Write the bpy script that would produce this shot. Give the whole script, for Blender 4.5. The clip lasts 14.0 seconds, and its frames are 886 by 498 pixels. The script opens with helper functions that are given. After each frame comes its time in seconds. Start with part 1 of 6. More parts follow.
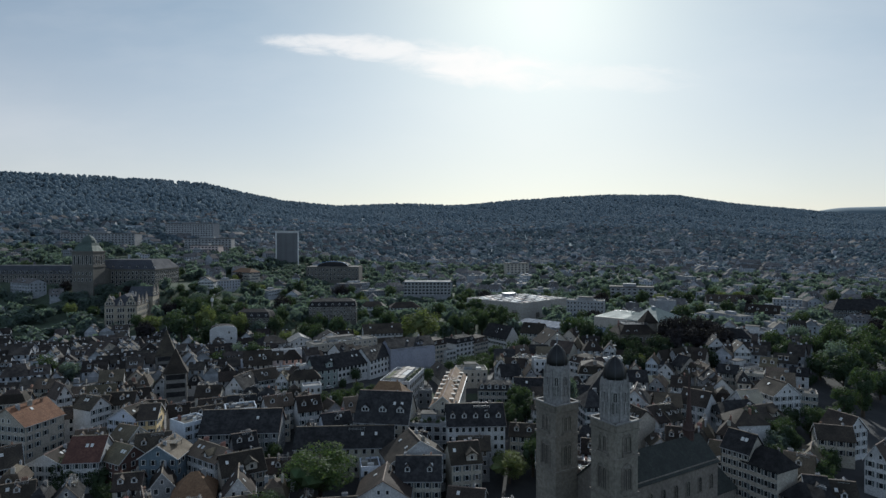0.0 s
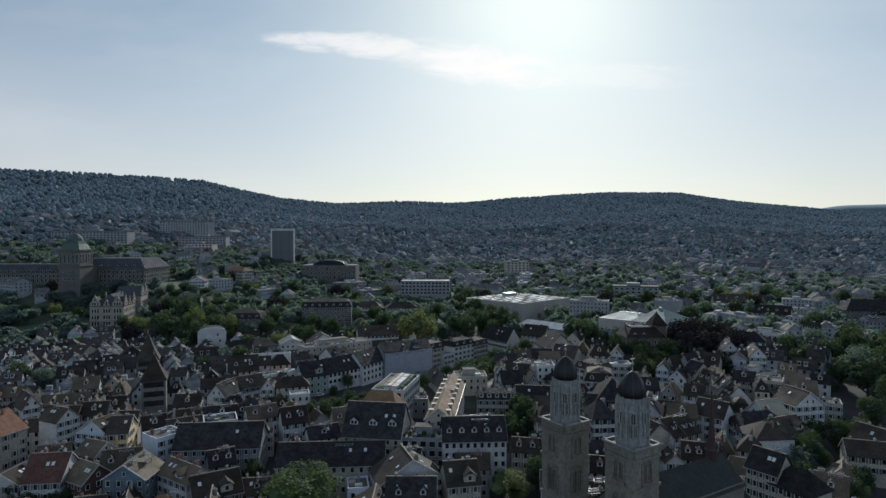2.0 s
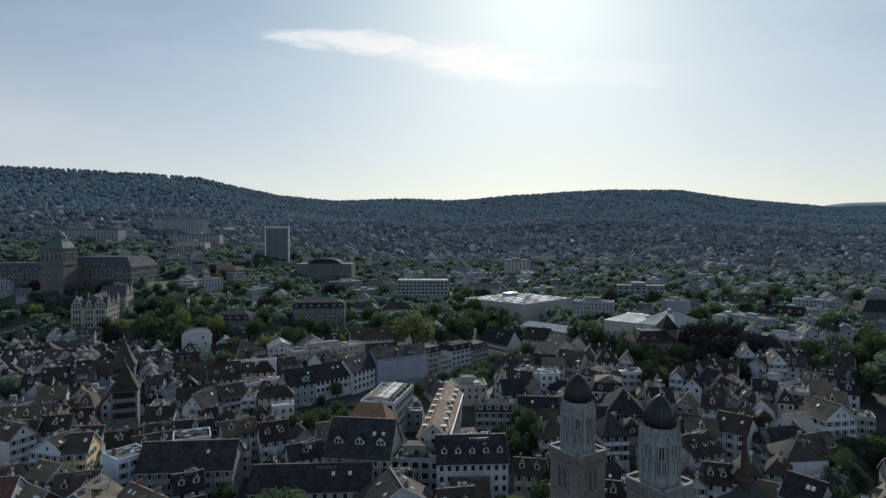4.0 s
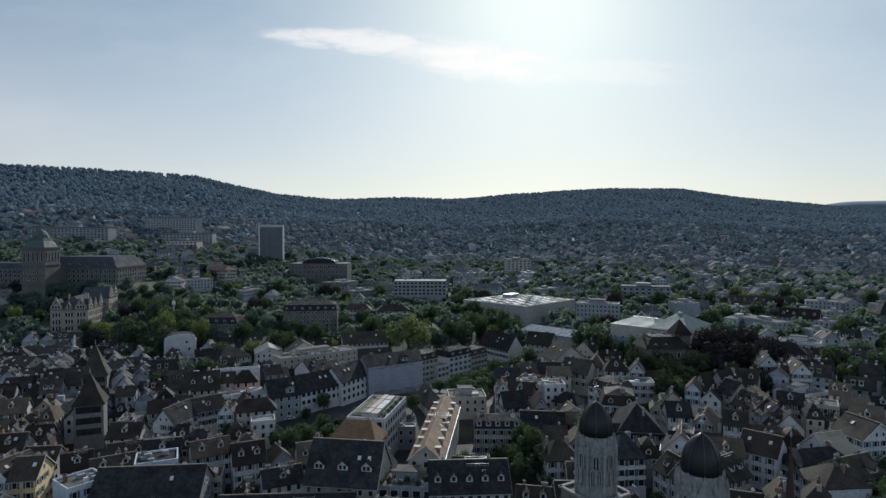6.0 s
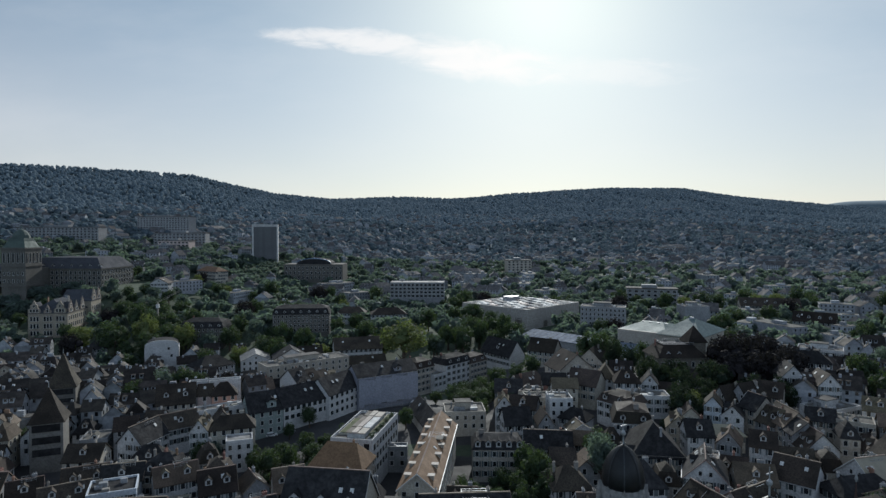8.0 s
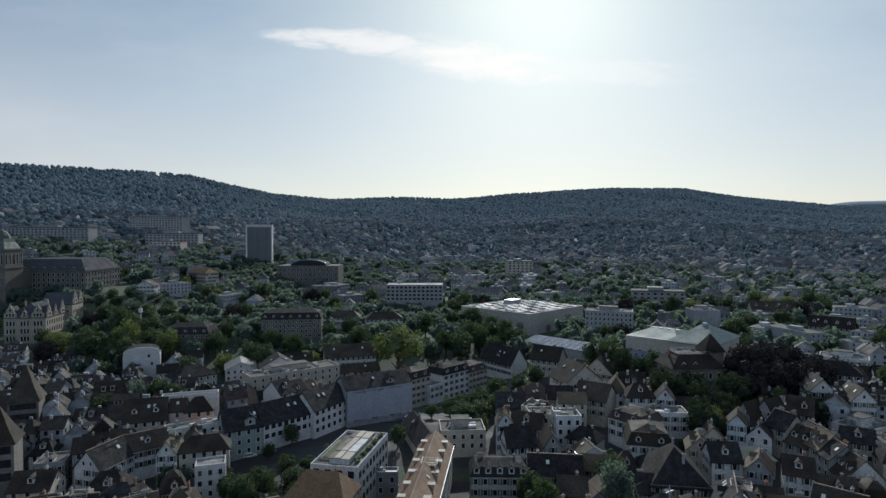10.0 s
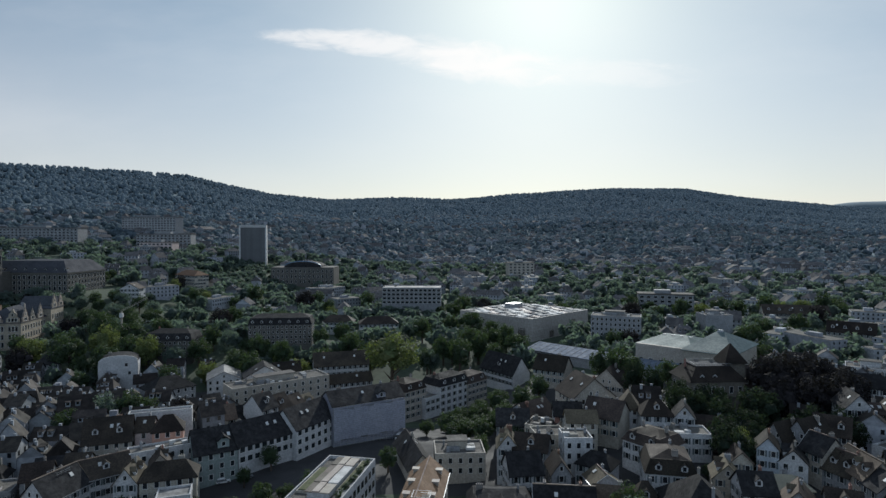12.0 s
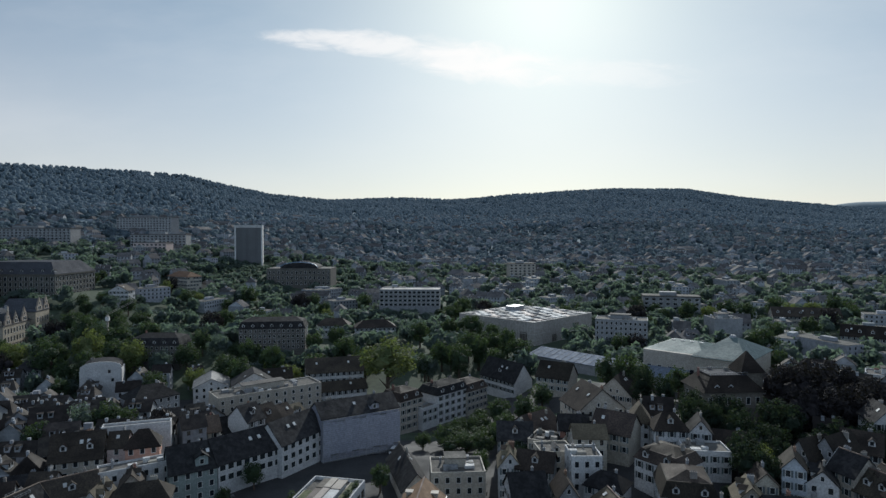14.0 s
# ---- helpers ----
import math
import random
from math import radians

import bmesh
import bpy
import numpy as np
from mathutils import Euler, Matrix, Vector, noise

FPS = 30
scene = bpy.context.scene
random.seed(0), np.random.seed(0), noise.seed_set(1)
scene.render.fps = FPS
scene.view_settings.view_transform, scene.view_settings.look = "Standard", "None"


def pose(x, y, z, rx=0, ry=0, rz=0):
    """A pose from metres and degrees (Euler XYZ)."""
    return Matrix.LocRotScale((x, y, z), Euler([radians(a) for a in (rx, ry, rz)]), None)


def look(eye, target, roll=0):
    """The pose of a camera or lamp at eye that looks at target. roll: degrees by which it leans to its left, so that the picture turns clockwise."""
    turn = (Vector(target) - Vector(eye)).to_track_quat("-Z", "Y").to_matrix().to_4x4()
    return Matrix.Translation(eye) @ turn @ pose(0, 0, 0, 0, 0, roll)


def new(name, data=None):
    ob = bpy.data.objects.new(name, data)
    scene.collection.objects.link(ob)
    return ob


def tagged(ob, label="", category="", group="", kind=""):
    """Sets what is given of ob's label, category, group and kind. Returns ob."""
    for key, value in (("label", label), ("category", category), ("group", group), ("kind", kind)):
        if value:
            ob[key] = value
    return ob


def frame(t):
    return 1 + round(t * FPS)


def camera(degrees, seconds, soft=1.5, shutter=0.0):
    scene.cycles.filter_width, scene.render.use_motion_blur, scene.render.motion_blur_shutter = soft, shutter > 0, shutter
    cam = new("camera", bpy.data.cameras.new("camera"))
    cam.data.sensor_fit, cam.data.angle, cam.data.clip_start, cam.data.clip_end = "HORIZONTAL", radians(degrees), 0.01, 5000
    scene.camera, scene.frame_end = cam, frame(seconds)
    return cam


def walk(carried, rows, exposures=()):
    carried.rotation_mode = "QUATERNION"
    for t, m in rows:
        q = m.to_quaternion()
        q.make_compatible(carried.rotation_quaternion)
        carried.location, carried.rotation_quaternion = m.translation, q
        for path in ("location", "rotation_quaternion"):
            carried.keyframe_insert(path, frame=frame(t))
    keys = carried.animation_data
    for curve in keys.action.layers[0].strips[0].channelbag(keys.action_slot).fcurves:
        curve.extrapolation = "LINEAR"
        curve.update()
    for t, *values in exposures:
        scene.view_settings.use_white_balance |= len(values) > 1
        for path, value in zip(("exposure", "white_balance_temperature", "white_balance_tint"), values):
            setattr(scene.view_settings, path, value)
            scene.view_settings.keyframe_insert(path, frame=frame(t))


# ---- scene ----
cam = camera(73.7, 14.0, soft=1.45)
PATH = [
    # seconds, metres flown, height, turn, tilt
    (0.0, 0.0, 91.9, -4.52, -0.97),
    (1.5, 13.2, 92.0, -4.52, -1.12),
    (3.0, 28.4, 92.0, -4.50, -1.30),
    (5.5, 54.6, 92.0, -4.47, -1.49),
    (7.5, 75.3, 92.0, -4.45, -1.52),
    (10.5, 106.1, 92.0, -4.46, -1.46),
    (12.5, 126.0, 92.0, -4.49, -1.40),
    (13.25, 131.5, 92.0, -4.51, -1.39),
    (14.0, 135.8, 92.0, -4.52, -1.38),
]
walk(cam, [(t, pose(0, s, z, 90 + tilt, 0, -turn)) for t, s, z, turn, tilt in PATH],
     exposures=[(0.0, -0.05, 6200, 6), (14.0, -0.05, 6200, 6)])

# ---- world and sun ----
SUN_UP, SUN_SIDE = 26.0, 5.0      # degrees above the horizon, degrees to the right of the flight line
world = bpy.data.worlds.new("sky")
scene.world = world
world.use_nodes = True


class Net:
    """A small helper to wire shader nodes."""

    def __init__(self, tree):
        self.tree = tree
        tree.nodes.clear()

    def add(self, kind, **values):
        node = self.tree.nodes.new(kind)
        for key, value in values.items():
            if key in node.inputs:
                node.inputs[key].default_value = value
            else:
                setattr(node, key, value)
        return node

    def link(self, a, b):
        self.tree.links.new(a, b)

    def math(self, op, a, b=0.0, c=None):
        node = self.tree.nodes.new("ShaderNodeMath")
        node.operation = op
        for i, v in enumerate((a, b) if c is None else (a, b, c)):
            if isinstance(v, (int, float)):
                node.inputs[i].default_value = v
            else:
                self.link(v, node.inputs[i])
        return node.outputs[0]

    def mix(self, fac, a, b, blend="MIX"):
        node = self.tree.nodes.new("ShaderNodeMix")
        node.data_type, node.blend_type = "RGBA", blend
        for i, v in ((0, fac), (6, a), (7, b)):
            if isinstance(v, (int, float)):
                node.inputs[i].default_value = v
            elif isinstance(v, tuple):
                node.inputs[i].default_value = (*v, 1)
            else:
                self.link(v, node.inputs[i])
        return node.outputs[2]

    def ramp(self, fac, *stops):
        node = self.tree.nodes.new("ShaderNodeMapRange")
        node.interpolation_type = "SMOOTHSTEP"
        for i, v in enumerate(stops):
            node.inputs[i + 1].default_value = v
        self.link(fac, node.inputs[0])
        return node.outputs[0]


def sky_nodes():
    n = Net(world.node_tree)
    sky = n.add("ShaderNodeTexSky", sky_type="NISHITA", sun_disc=False, sun_elevation=radians(SUN_UP),
                sun_rotation=radians(SUN_SIDE), altitude=450.0, air_density=1.0, dust_density=0.7, ozone_density=1.7)
    coord = n.add("ShaderNodeTexCoord")
    split = n.add("ShaderNodeSeparateXYZ")
    n.link(coord.outputs["Generated"], split.inputs[0])
    x, y, z = split.outputs
    ahead = n.math("MAXIMUM", y, 0.05)
    u, v = n.math("DIVIDE", x, ahead), n.math("DIVIDE", z, ahead)
    flat = n.add("ShaderNodeCombineXYZ")
    n.link(u, flat.inputs[0])
    n.link(n.math("MULTIPLY", v, 3.2), flat.inputs[1])
    fine = n.add("ShaderNodeTexNoise", Scale=13.0, Detail=10.0, Roughness=0.6, Distortion=0.6)
    n.link(flat.outputs[0], fine.inputs["Vector"])
    soft = n.add("ShaderNodeTexNoise", Scale=2.6, Detail=5.0, Roughness=0.55)
    n.link(flat.outputs[0], soft.inputs["Vector"])
    wob = n.math("SUBTRACT", fine.outputs[0], 0.5)

    def streak(u0, v0, half_u, half_v, lean, rough):
        du = n.math("DIVIDE", n.math("SUBTRACT", u, u0), half_u)
        mid = n.math("ADD", n.math("MULTIPLY", n.math("SUBTRACT", u, u0), lean), v0)
        dv = n.math("DIVIDE", n.math("SUBTRACT", v, mid), half_v)
        d = n.math("ADD", n.math("MULTIPLY", du, du), n.math("MULTIPLY", dv, dv))
        return n.ramp(n.math("ADD", d, n.math("MULTIPLY", wob, rough)), 1.25, -0.1, 0.0, 1.0)

    cloud = n.math("MAXIMUM", n.math("MULTIPLY", streak(-0.21, 0.326, 0.17, 0.021, -0.10, 2.6), 0.85), streak(-0.03, 0.292, 0.17, 0.036, -0.17, 2.4))
    cloud = n.math("MAXIMUM", cloud, n.math("MULTIPLY", streak(0.18, 0.270, 0.16, 0.024, -0.08, 3.0), 0.4))
    veil = n.ramp(soft.outputs[0], 0.40, 0.75, 0.0, 0.09)
    low = n.ramp(z, 0.42, 0.0, 0.12, 0.62)
    amount = n.math("MINIMUM", n.math("ADD", n.math("MULTIPLY", cloud, 0.75), veil), 1.0)
    colour = n.mix(1.0, sky.outputs[0], (0.945, 1.05, 0.96), "MULTIPLY")
    away = n.ramp(y, 0.45, -0.35, 0.0, 1.0)
    low = n.mix(away, low, n.ramp(z, 0.95, 0.0, 0.3, 0.85))
    colour = n.mix(low, colour, n.mix(away, SKY_HAZE, SKY_AWAY))
    facing = n.add("ShaderNodeVectorMath", operation="DOT_PRODUCT")
    n.link(coord.outputs["Generated"], facing.inputs[0])
    facing.inputs[1].default_value = (math.sin(radians(SUN_SIDE)) * math.cos(radians(SUN_UP)), math.cos(radians(SUN_SIDE)) * math.cos(radians(SUN_UP)), math.sin(radians(SUN_UP)))
    colour = n.mix(n.ramp(facing.outputs["Value"], 0.86, 0.985, 0.0, 0.12), colour, SKY_CLOUD)
    colour = n.mix(amount, colour, SKY_CLOUD)
    back = n.add("ShaderNodeBackground", Strength=SKY_STRENGTH)
    n.link(colour, back.inputs["Color"])
    out = n.add("ShaderNodeOutputWorld")
    n.link(back.outputs[0], out.inputs[0])


SKY_STRENGTH = 0.085
SKY_CLOUD = (13.3, 12.3, 11.8)
SKY_HAZE = (9.3, 8.0, 8.4)
SKY_AWAY = (7.2, 8.8, 11.4)
sky_nodes()

sun = new("sun", bpy.data.lights.new("sun", "SUN"))
sun.data.energy, sun.data.angle, sun.data.color = 3.8, radians(0.6), (1.0, 0.97, 0.92)
towards = Vector((math.sin(radians(SUN_SIDE)) * math.cos(radians(SUN_UP)),
                  math.cos(radians(SUN_SIDE)) * math.cos(radians(SUN_UP)), math.sin(radians(SUN_UP))))
sun.matrix_world = look(towards * 900, (0, 0, 0))

# ---- materials ----


def material(name, base, dark=None, rough=0.8, metal=0.0, grain=6.0, stain=0.35, relief=0.3, bump_scale=20.0,
             vary=0.12, island=False, stripes=None, spec=0.4, sheer=0.0, fuzz=0.0, thru=(1.6, 1.7, 0.5)):
    """A surface with grain and stains at two scales; vary: how far its lightness differs from piece to piece."""
    m = bpy.data.materials.new(name)
    m.use_nodes = True
    n = Net(m.node_tree)
    dark = dark or tuple(c * 0.6 for c in base)
    coord = n.add("ShaderNodeTexCoord")
    geo = n.add("ShaderNodeNewGeometry")
    info = n.add("ShaderNodeObjectInfo")
    place = geo.outputs["Position"]
    big = n.add("ShaderNodeTexNoise", Scale=stain, Detail=4.0, Roughness=0.6)
    n.link(place, big.inputs["Vector"])
    fine = n.add("ShaderNodeTexNoise", Scale=grain, Detail=5.0, Roughness=0.65)
    n.link(place, fine.inputs["Vector"])
    blot = n.ramp(big.outputs[0], 0.35, 0.7, 0.0, 0.75)
    speck = n.ramp(fine.outputs[0], 0.38, 0.64, 0.0, 0.72)
    colour = n.mix(blot, tuple(base), tuple(dark))
    colour = n.mix(speck, colour, tuple(c * 0.75 for c in dark))
    rand = geo.outputs["Random Per Island"] if island else info.outputs["Random"]
    hue = n.add("ShaderNodeHueSaturation")
    n.link(n.math("ADD", n.math("MULTIPLY", rand, 2 * vary), 1 - vary), hue.inputs["Value"])
    wander = n.math("FRACT", n.math("MULTIPLY", rand, 7.31))
    n.link(n.math("ADD", n.math("MULTIPLY", wander, 0.05 * min(1, vary * 5)), 0.5 - 0.025 * min(1, vary * 5)), hue.inputs["Hue"])
    n.link(colour, hue.inputs["Color"])
    colour = hue.outputs[0]
    height = fine.outputs[0]
    if stripes:
        wave = n.add("ShaderNodeTexWave", wave_type="BANDS", bands_direction=stripes[0], Scale=stripes[1], Distortion=0.6)
        n.link(coord.outputs["Object"], wave.inputs["Vector"])
        wave.inputs["Detail Scale"].default_value = 2.0
        colour = n.mix(n.math("MULTIPLY", wave.outputs["Fac"], stripes[2]), colour, tuple(c * 0.5 for c in dark))
        height = n.math("ADD", height, n.math("MULTIPLY", wave.outputs["Fac"], 0.8))
    bump = n.add("ShaderNodeBump", Strength=relief, Distance=0.08)
    n.link(height, bump.inputs["Height"])
    bsdf = n.add("ShaderNodeBsdfPrincipled", Metallic=metal)
    bsdf.inputs["Specular IOR Level"].default_value = spec
    # Cool sheen tint, a stand-in for haze on far foliage.
    bsdf.inputs["Sheen Weight"].default_value = fuzz
    bsdf.inputs["Sheen Roughness"].default_value = 0.5
    bsdf.inputs["Sheen Tint"].default_value = (0.75, 0.88, 1.0, 1.0)
    n.link(colour, bsdf.inputs["Base Color"])
    n.link(n.ramp(big.outputs[0], 0.2, 0.8, max(0.03, rough - 0.1), min(1.0, rough + 0.1)), bsdf.inputs["Roughness"])
    n.link(bump.outputs[0], bsdf.inputs["Normal"])
    out = n.add("ShaderNodeOutputMaterial")
    if sheer:
        leaf = n.add("ShaderNodeBsdfTranslucent")
        n.link(n.mix(0.5, colour, (base[0] * thru[0], base[1] * thru[1], base[2] * thru[2])), leaf.inputs["Color"])
        both = n.add("ShaderNodeMixShader", Fac=sheer)
        n.link(bsdf.outputs[0], both.inputs[1])
        n.link(leaf.outputs[0], both.inputs[2])
        n.link(both.outputs[0], out.inputs[0])
    else:
        n.link(bsdf.outputs[0], out.inputs[0])
    return m


WHITE = material("white_plaster", (0.54, 0.542, 0.545), (0.38, 0.382, 0.385), grain=2.0, relief=0.15, vary=0.06, stain=0.25)
CREAM = material("cream_plaster", (0.42, 0.388, 0.33), (0.3, 0.278, 0.24), grain=2.0, relief=0.15, vary=0.08, stain=0.25)
YELLOW = material("yellow_plaster", (0.62, 0.50, 0.26), (0.50, 0.39, 0.20), grain=2.0, relief=0.15)
GREY = material("grey_plaster", (0.28, 0.287, 0.297), (0.19, 0.196, 0.204), grain=2.0, relief=0.15)
BLUE = material("blue_grey_plaster", (0.12, 0.165, 0.2), (0.09, 0.125, 0.15), grain=2.0, relief=0.15)
PINK = material("salmon_plaster", (0.60, 0.36, 0.26), (0.50, 0.30, 0.22), grain=2.0, relief=0.15)
SAND = material("sandstone", (0.23, 0.208, 0.175), (0.155, 0.142, 0.122), grain=1.2, stain=0.18, relief=0.4, stripes=("Z", 0.9, 0.18), spec=0.2)
PALE = material("pale_limestone", (0.29, 0.283, 0.275), (0.2, 0.196, 0.19), grain=1.5, stain=0.2, relief=0.3, spec=0.2)
TILE = material("brown_roof_tiles", (0.066, 0.053, 0.042), (0.022, 0.0195, 0.018), rough=0.8, grain=2.6, stain=0.15, relief=0.6, vary=0.45, spec=0.15)
RED = material("orange_roof_tiles", (0.25, 0.12, 0.065), (0.15, 0.078, 0.05), rough=0.8, grain=1.6, relief=0.6, vary=0.15, stripes=("Z", 2.6, 0.3), spec=0.25)
BUFF = material("weathered_buff_tiles", (0.14, 0.113, 0.08), (0.066, 0.054, 0.041), rough=0.8, grain=2.6, stain=0.2, relief=0.6, vary=0.3, spec=0.2)
SLATE = material("dark_slate", (0.045, 0.045, 0.047), (0.018, 0.018, 0.02), rough=0.85, grain=0.9, relief=0.5, vary=0.3, stripes=("Z", 2.2, 0.3), spec=0.12)
GRAVEL = material("roof_gravel", (0.15, 0.142, 0.13), (0.09, 0.086, 0.08), rough=0.9, grain=1.5, stain=0.25, vary=0.25, spec=0.15)
METAL = material("zinc_sheet", (0.4, 0.41, 0.42), (0.3, 0.31, 0.32), rough=0.5, metal=0.5, relief=0.1, vary=0.1)
COPPER = material("green_copper", (0.075, 0.105, 0.094), (0.05, 0.072, 0.065), rough=0.75, metal=0.0, relief=0.2)
DOME = material("blackened_copper", (0.015, 0.0165, 0.018), (0.01, 0.011, 0.012), rough=0.4, metal=0.3, relief=0.3)
GLASS = material("window_glass", (0.02, 0.024, 0.03), (0.015, 0.018, 0.02), rough=0.12, relief=0.02, vary=0.3, spec=0.6)
FRAME = material("white_paint", (0.72, 0.72, 0.70), rough=0.5, relief=0.05)
SHUTTER = material("green_grey_shutter", (0.12, 0.15, 0.16), rough=0.6, stripes=("Z", 6.0, 0.4), vary=0.4)
CHALK = material("white_metal", (0.6, 0.6, 0.59), rough=.75, relief=.05, vary=.15)
BRICK = material("red_chimney_brick", (0.26, 0.15, 0.11), rough=.85, vary=.2)
SOIL = material("ground_cover", (0.062, 0.086, 0.055), (0.042, 0.06, 0.04), rough=0.95, grain=0.25, stain=0.02, relief=0.5, spec=0.3, fuzz=0.0)
ROAD = material("asphalt", (0.055, 0.055, 0.058), (0.036, 0.036, 0.038), rough=0.85, grain=3.0, stain=0.12, relief=0.2)
BARK = material("bark", (0.10, 0.075, 0.055), rough=0.9, grain=8.0, relief=0.8)
LEAF = material("green_leaves", (0.055, 0.083, 0.042), (0.036, 0.057, 0.03), rough=0.7, grain=0.8, stain=0.25, vary=0.35, sheer=0.4, island=True, spec=0.15, fuzz=0.1)
LIME = material("light_leaves", (0.145, 0.175, 0.075), (0.105, 0.13, 0.057), rough=0.7, grain=0.8, stain=0.25, vary=0.25, sheer=0.4, island=True, spec=0.15)
BROAD = material("bright_green_leaves", (0.08, 0.118, 0.055), (0.058, 0.088, 0.042), rough=0.7, grain=0.8, stain=0.25, vary=0.3, sheer=0.42, island=True, spec=0.15)
COPPERLEAF = material("dark_leaves", (0.036, 0.032, 0.035), (0.025, 0.024, 0.026), rough=0.8, grain=0.8, vary=0.25, sheer=0.12, island=True, spec=0.06)
YEW = material("deep_green_leaves", (0.034, 0.05, 0.034), (0.022, 0.034, 0.024), rough=0.8, grain=0.8, stain=0.25, vary=0.3, sheer=0.3, island=True, spec=0.08)
# Blue-pale slope woods: distance haze is put into the leaf colour.
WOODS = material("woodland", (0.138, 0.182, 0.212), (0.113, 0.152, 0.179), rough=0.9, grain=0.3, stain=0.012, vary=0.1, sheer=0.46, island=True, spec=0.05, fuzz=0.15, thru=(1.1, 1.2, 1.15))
# Paler, bluer than near leaves: haze in the colour; pale trees share it.
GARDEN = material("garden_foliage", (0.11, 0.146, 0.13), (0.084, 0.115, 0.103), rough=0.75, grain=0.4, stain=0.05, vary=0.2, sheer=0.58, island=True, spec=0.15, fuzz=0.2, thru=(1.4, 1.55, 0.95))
# Hill woods bluer still, with the haze painted into the base colour.
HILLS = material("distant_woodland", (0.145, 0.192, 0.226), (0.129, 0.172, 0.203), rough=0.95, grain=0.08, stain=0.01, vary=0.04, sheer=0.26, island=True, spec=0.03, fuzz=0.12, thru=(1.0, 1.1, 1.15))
# Far ground tinted to match the woods, haze in its colour too.
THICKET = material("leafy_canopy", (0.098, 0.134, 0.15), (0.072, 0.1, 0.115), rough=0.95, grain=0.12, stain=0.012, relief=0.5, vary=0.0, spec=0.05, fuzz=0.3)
# Wall plaster greyed towards blue, a haze tint within its colour.
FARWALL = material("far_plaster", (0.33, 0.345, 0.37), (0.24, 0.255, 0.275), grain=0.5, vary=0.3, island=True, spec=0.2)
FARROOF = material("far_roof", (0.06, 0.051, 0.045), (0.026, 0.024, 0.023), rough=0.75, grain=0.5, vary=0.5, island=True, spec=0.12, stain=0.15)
# Slope roofs lifted to pale grey: haze mixed into the roof colour.
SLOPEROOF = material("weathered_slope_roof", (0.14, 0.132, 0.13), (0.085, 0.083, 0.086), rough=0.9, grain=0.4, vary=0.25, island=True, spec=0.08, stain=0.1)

# ---- building helpers ----


def part(name, bm, mat, parent=None, label="", place=None):
    """Links a bmesh as one mesh object, under a thing or a part."""
    me = bpy.data.meshes.new(name)
    bm.to_mesh(me)
    bm.free()
    for m in (mat if isinstance(mat, (list, tuple)) else (mat,)):
        me.materials.append(m)
    ob = new(name, me)
    if parent:
        ob.parent = parent
    if place is not None:
        ob.matrix_basis = place
    if label:
        tagged(ob, label)
    return ob


def twin(ob, parent, place):
    """A repeat of a part on the same mesh."""
    o = new(ob.name.split(".")[0], ob.data)
    o.parent, o.matrix_basis = parent, place
    return o


def base_of(name, place, label, category, group="", kind=""):
    ob = new(name)
    ob.empty_display_size = 1.0
    ob.matrix_basis = place
    return tagged(ob, label, category, group, kind)


def poly(bm, pts, mat=0):
    f = bm.faces.new([bm.verts.new(p) for p in pts])
    f.material_index = mat
    return f


def box(bm, x0, x1, y0, y1, z0, z1, mat=0, taper=0.0):
    a = [(x0, y0), (x1, y0), (x1, y1), (x0, y1)]
    t = [(x0 + taper, y0 + taper), (x1 - taper, y0 + taper), (x1 - taper, y1 - taper), (x0 + taper, y1 - taper)]
    lo, hi = [bm.verts.new((*p, z0)) for p in a], [bm.verts.new((*p, z1)) for p in t]
    faces = [lo[::-1], hi] + [[lo[i], lo[(i + 1) % 4], hi[(i + 1) % 4], hi[i]] for i in range(4)]
    for f in faces:
        bm.faces.new(f).material_index = mat
    return bm


def slab(bm, pts, thick, mat=0):
    """A sheet of even thickness under the polygon pts."""
    top = [Vector(p) for p in pts]
    nrm = (top[1] - top[0]).cross(top[2] - top[0]).normalized()
    if nrm.z < 0:
        top.reverse()
        nrm.negate()
    hi, lo = [bm.verts.new(p) for p in top], [bm.verts.new(p - nrm * thick) for p in top]
    k = len(top)
    for f in [hi, lo[::-1]] + [[hi[i], lo[i], lo[(i + 1) % k], hi[(i + 1) % k]] for i in range(k)]:
        bm.faces.new(f).material_index = mat
    return bm


def ring(bm, sides, profile, turn=0.0, mat=0, squash=1.0):
    """A turned solid: profile is (radius, z) from bottom to top."""
    rows = []
    for r, z in profile:
        rows.append([bm.verts.new((r * math.cos(turn + 2 * math.pi * i / sides), r * math.sin(turn + 2 * math.pi * i / sides) * squash, z)) for i in range(sides)])
    for a, b in zip(rows, rows[1:]):
        for i in range(sides):
            bm.faces.new((a[i], a[(i + 1) % sides], b[(i + 1) % sides], b[i])).material_index = mat
    bm.faces.new(rows[0][::-1]).material_index = mat
    bm.faces.new(rows[-1]).material_index = mat
    return bm


def smooth(a, b, v):
    t = min(1.0, max(0.0, (v - a) / (b - a)))
    return t * t * (3 - 2 * t)


# ---- the land ----
BEARING = [-180, -60, -41.3, -37.6, -30.6, -26.1, -22.7, -19.7, -14.5, -9.1, -3.6, 1.8, 7.1, 11.3, 17.1, 21.7, 27.9, 33, 60, 180]
SLOPE = [.05, .07, .0942, .0961, .0953, .0899, .0755, .0657, .0576, .0621, .0595, .0662, .0724, .0751, .0709, .0562, .0412, .034, .03, .05]
REACH = [2300, 2000, 2050, 2050, 2150, 2250, 2400, 2500, 2650, 2800, 2900, 3000, 3100, 3200, 3300, 3400, 3500, 3600, 3500, 2300]


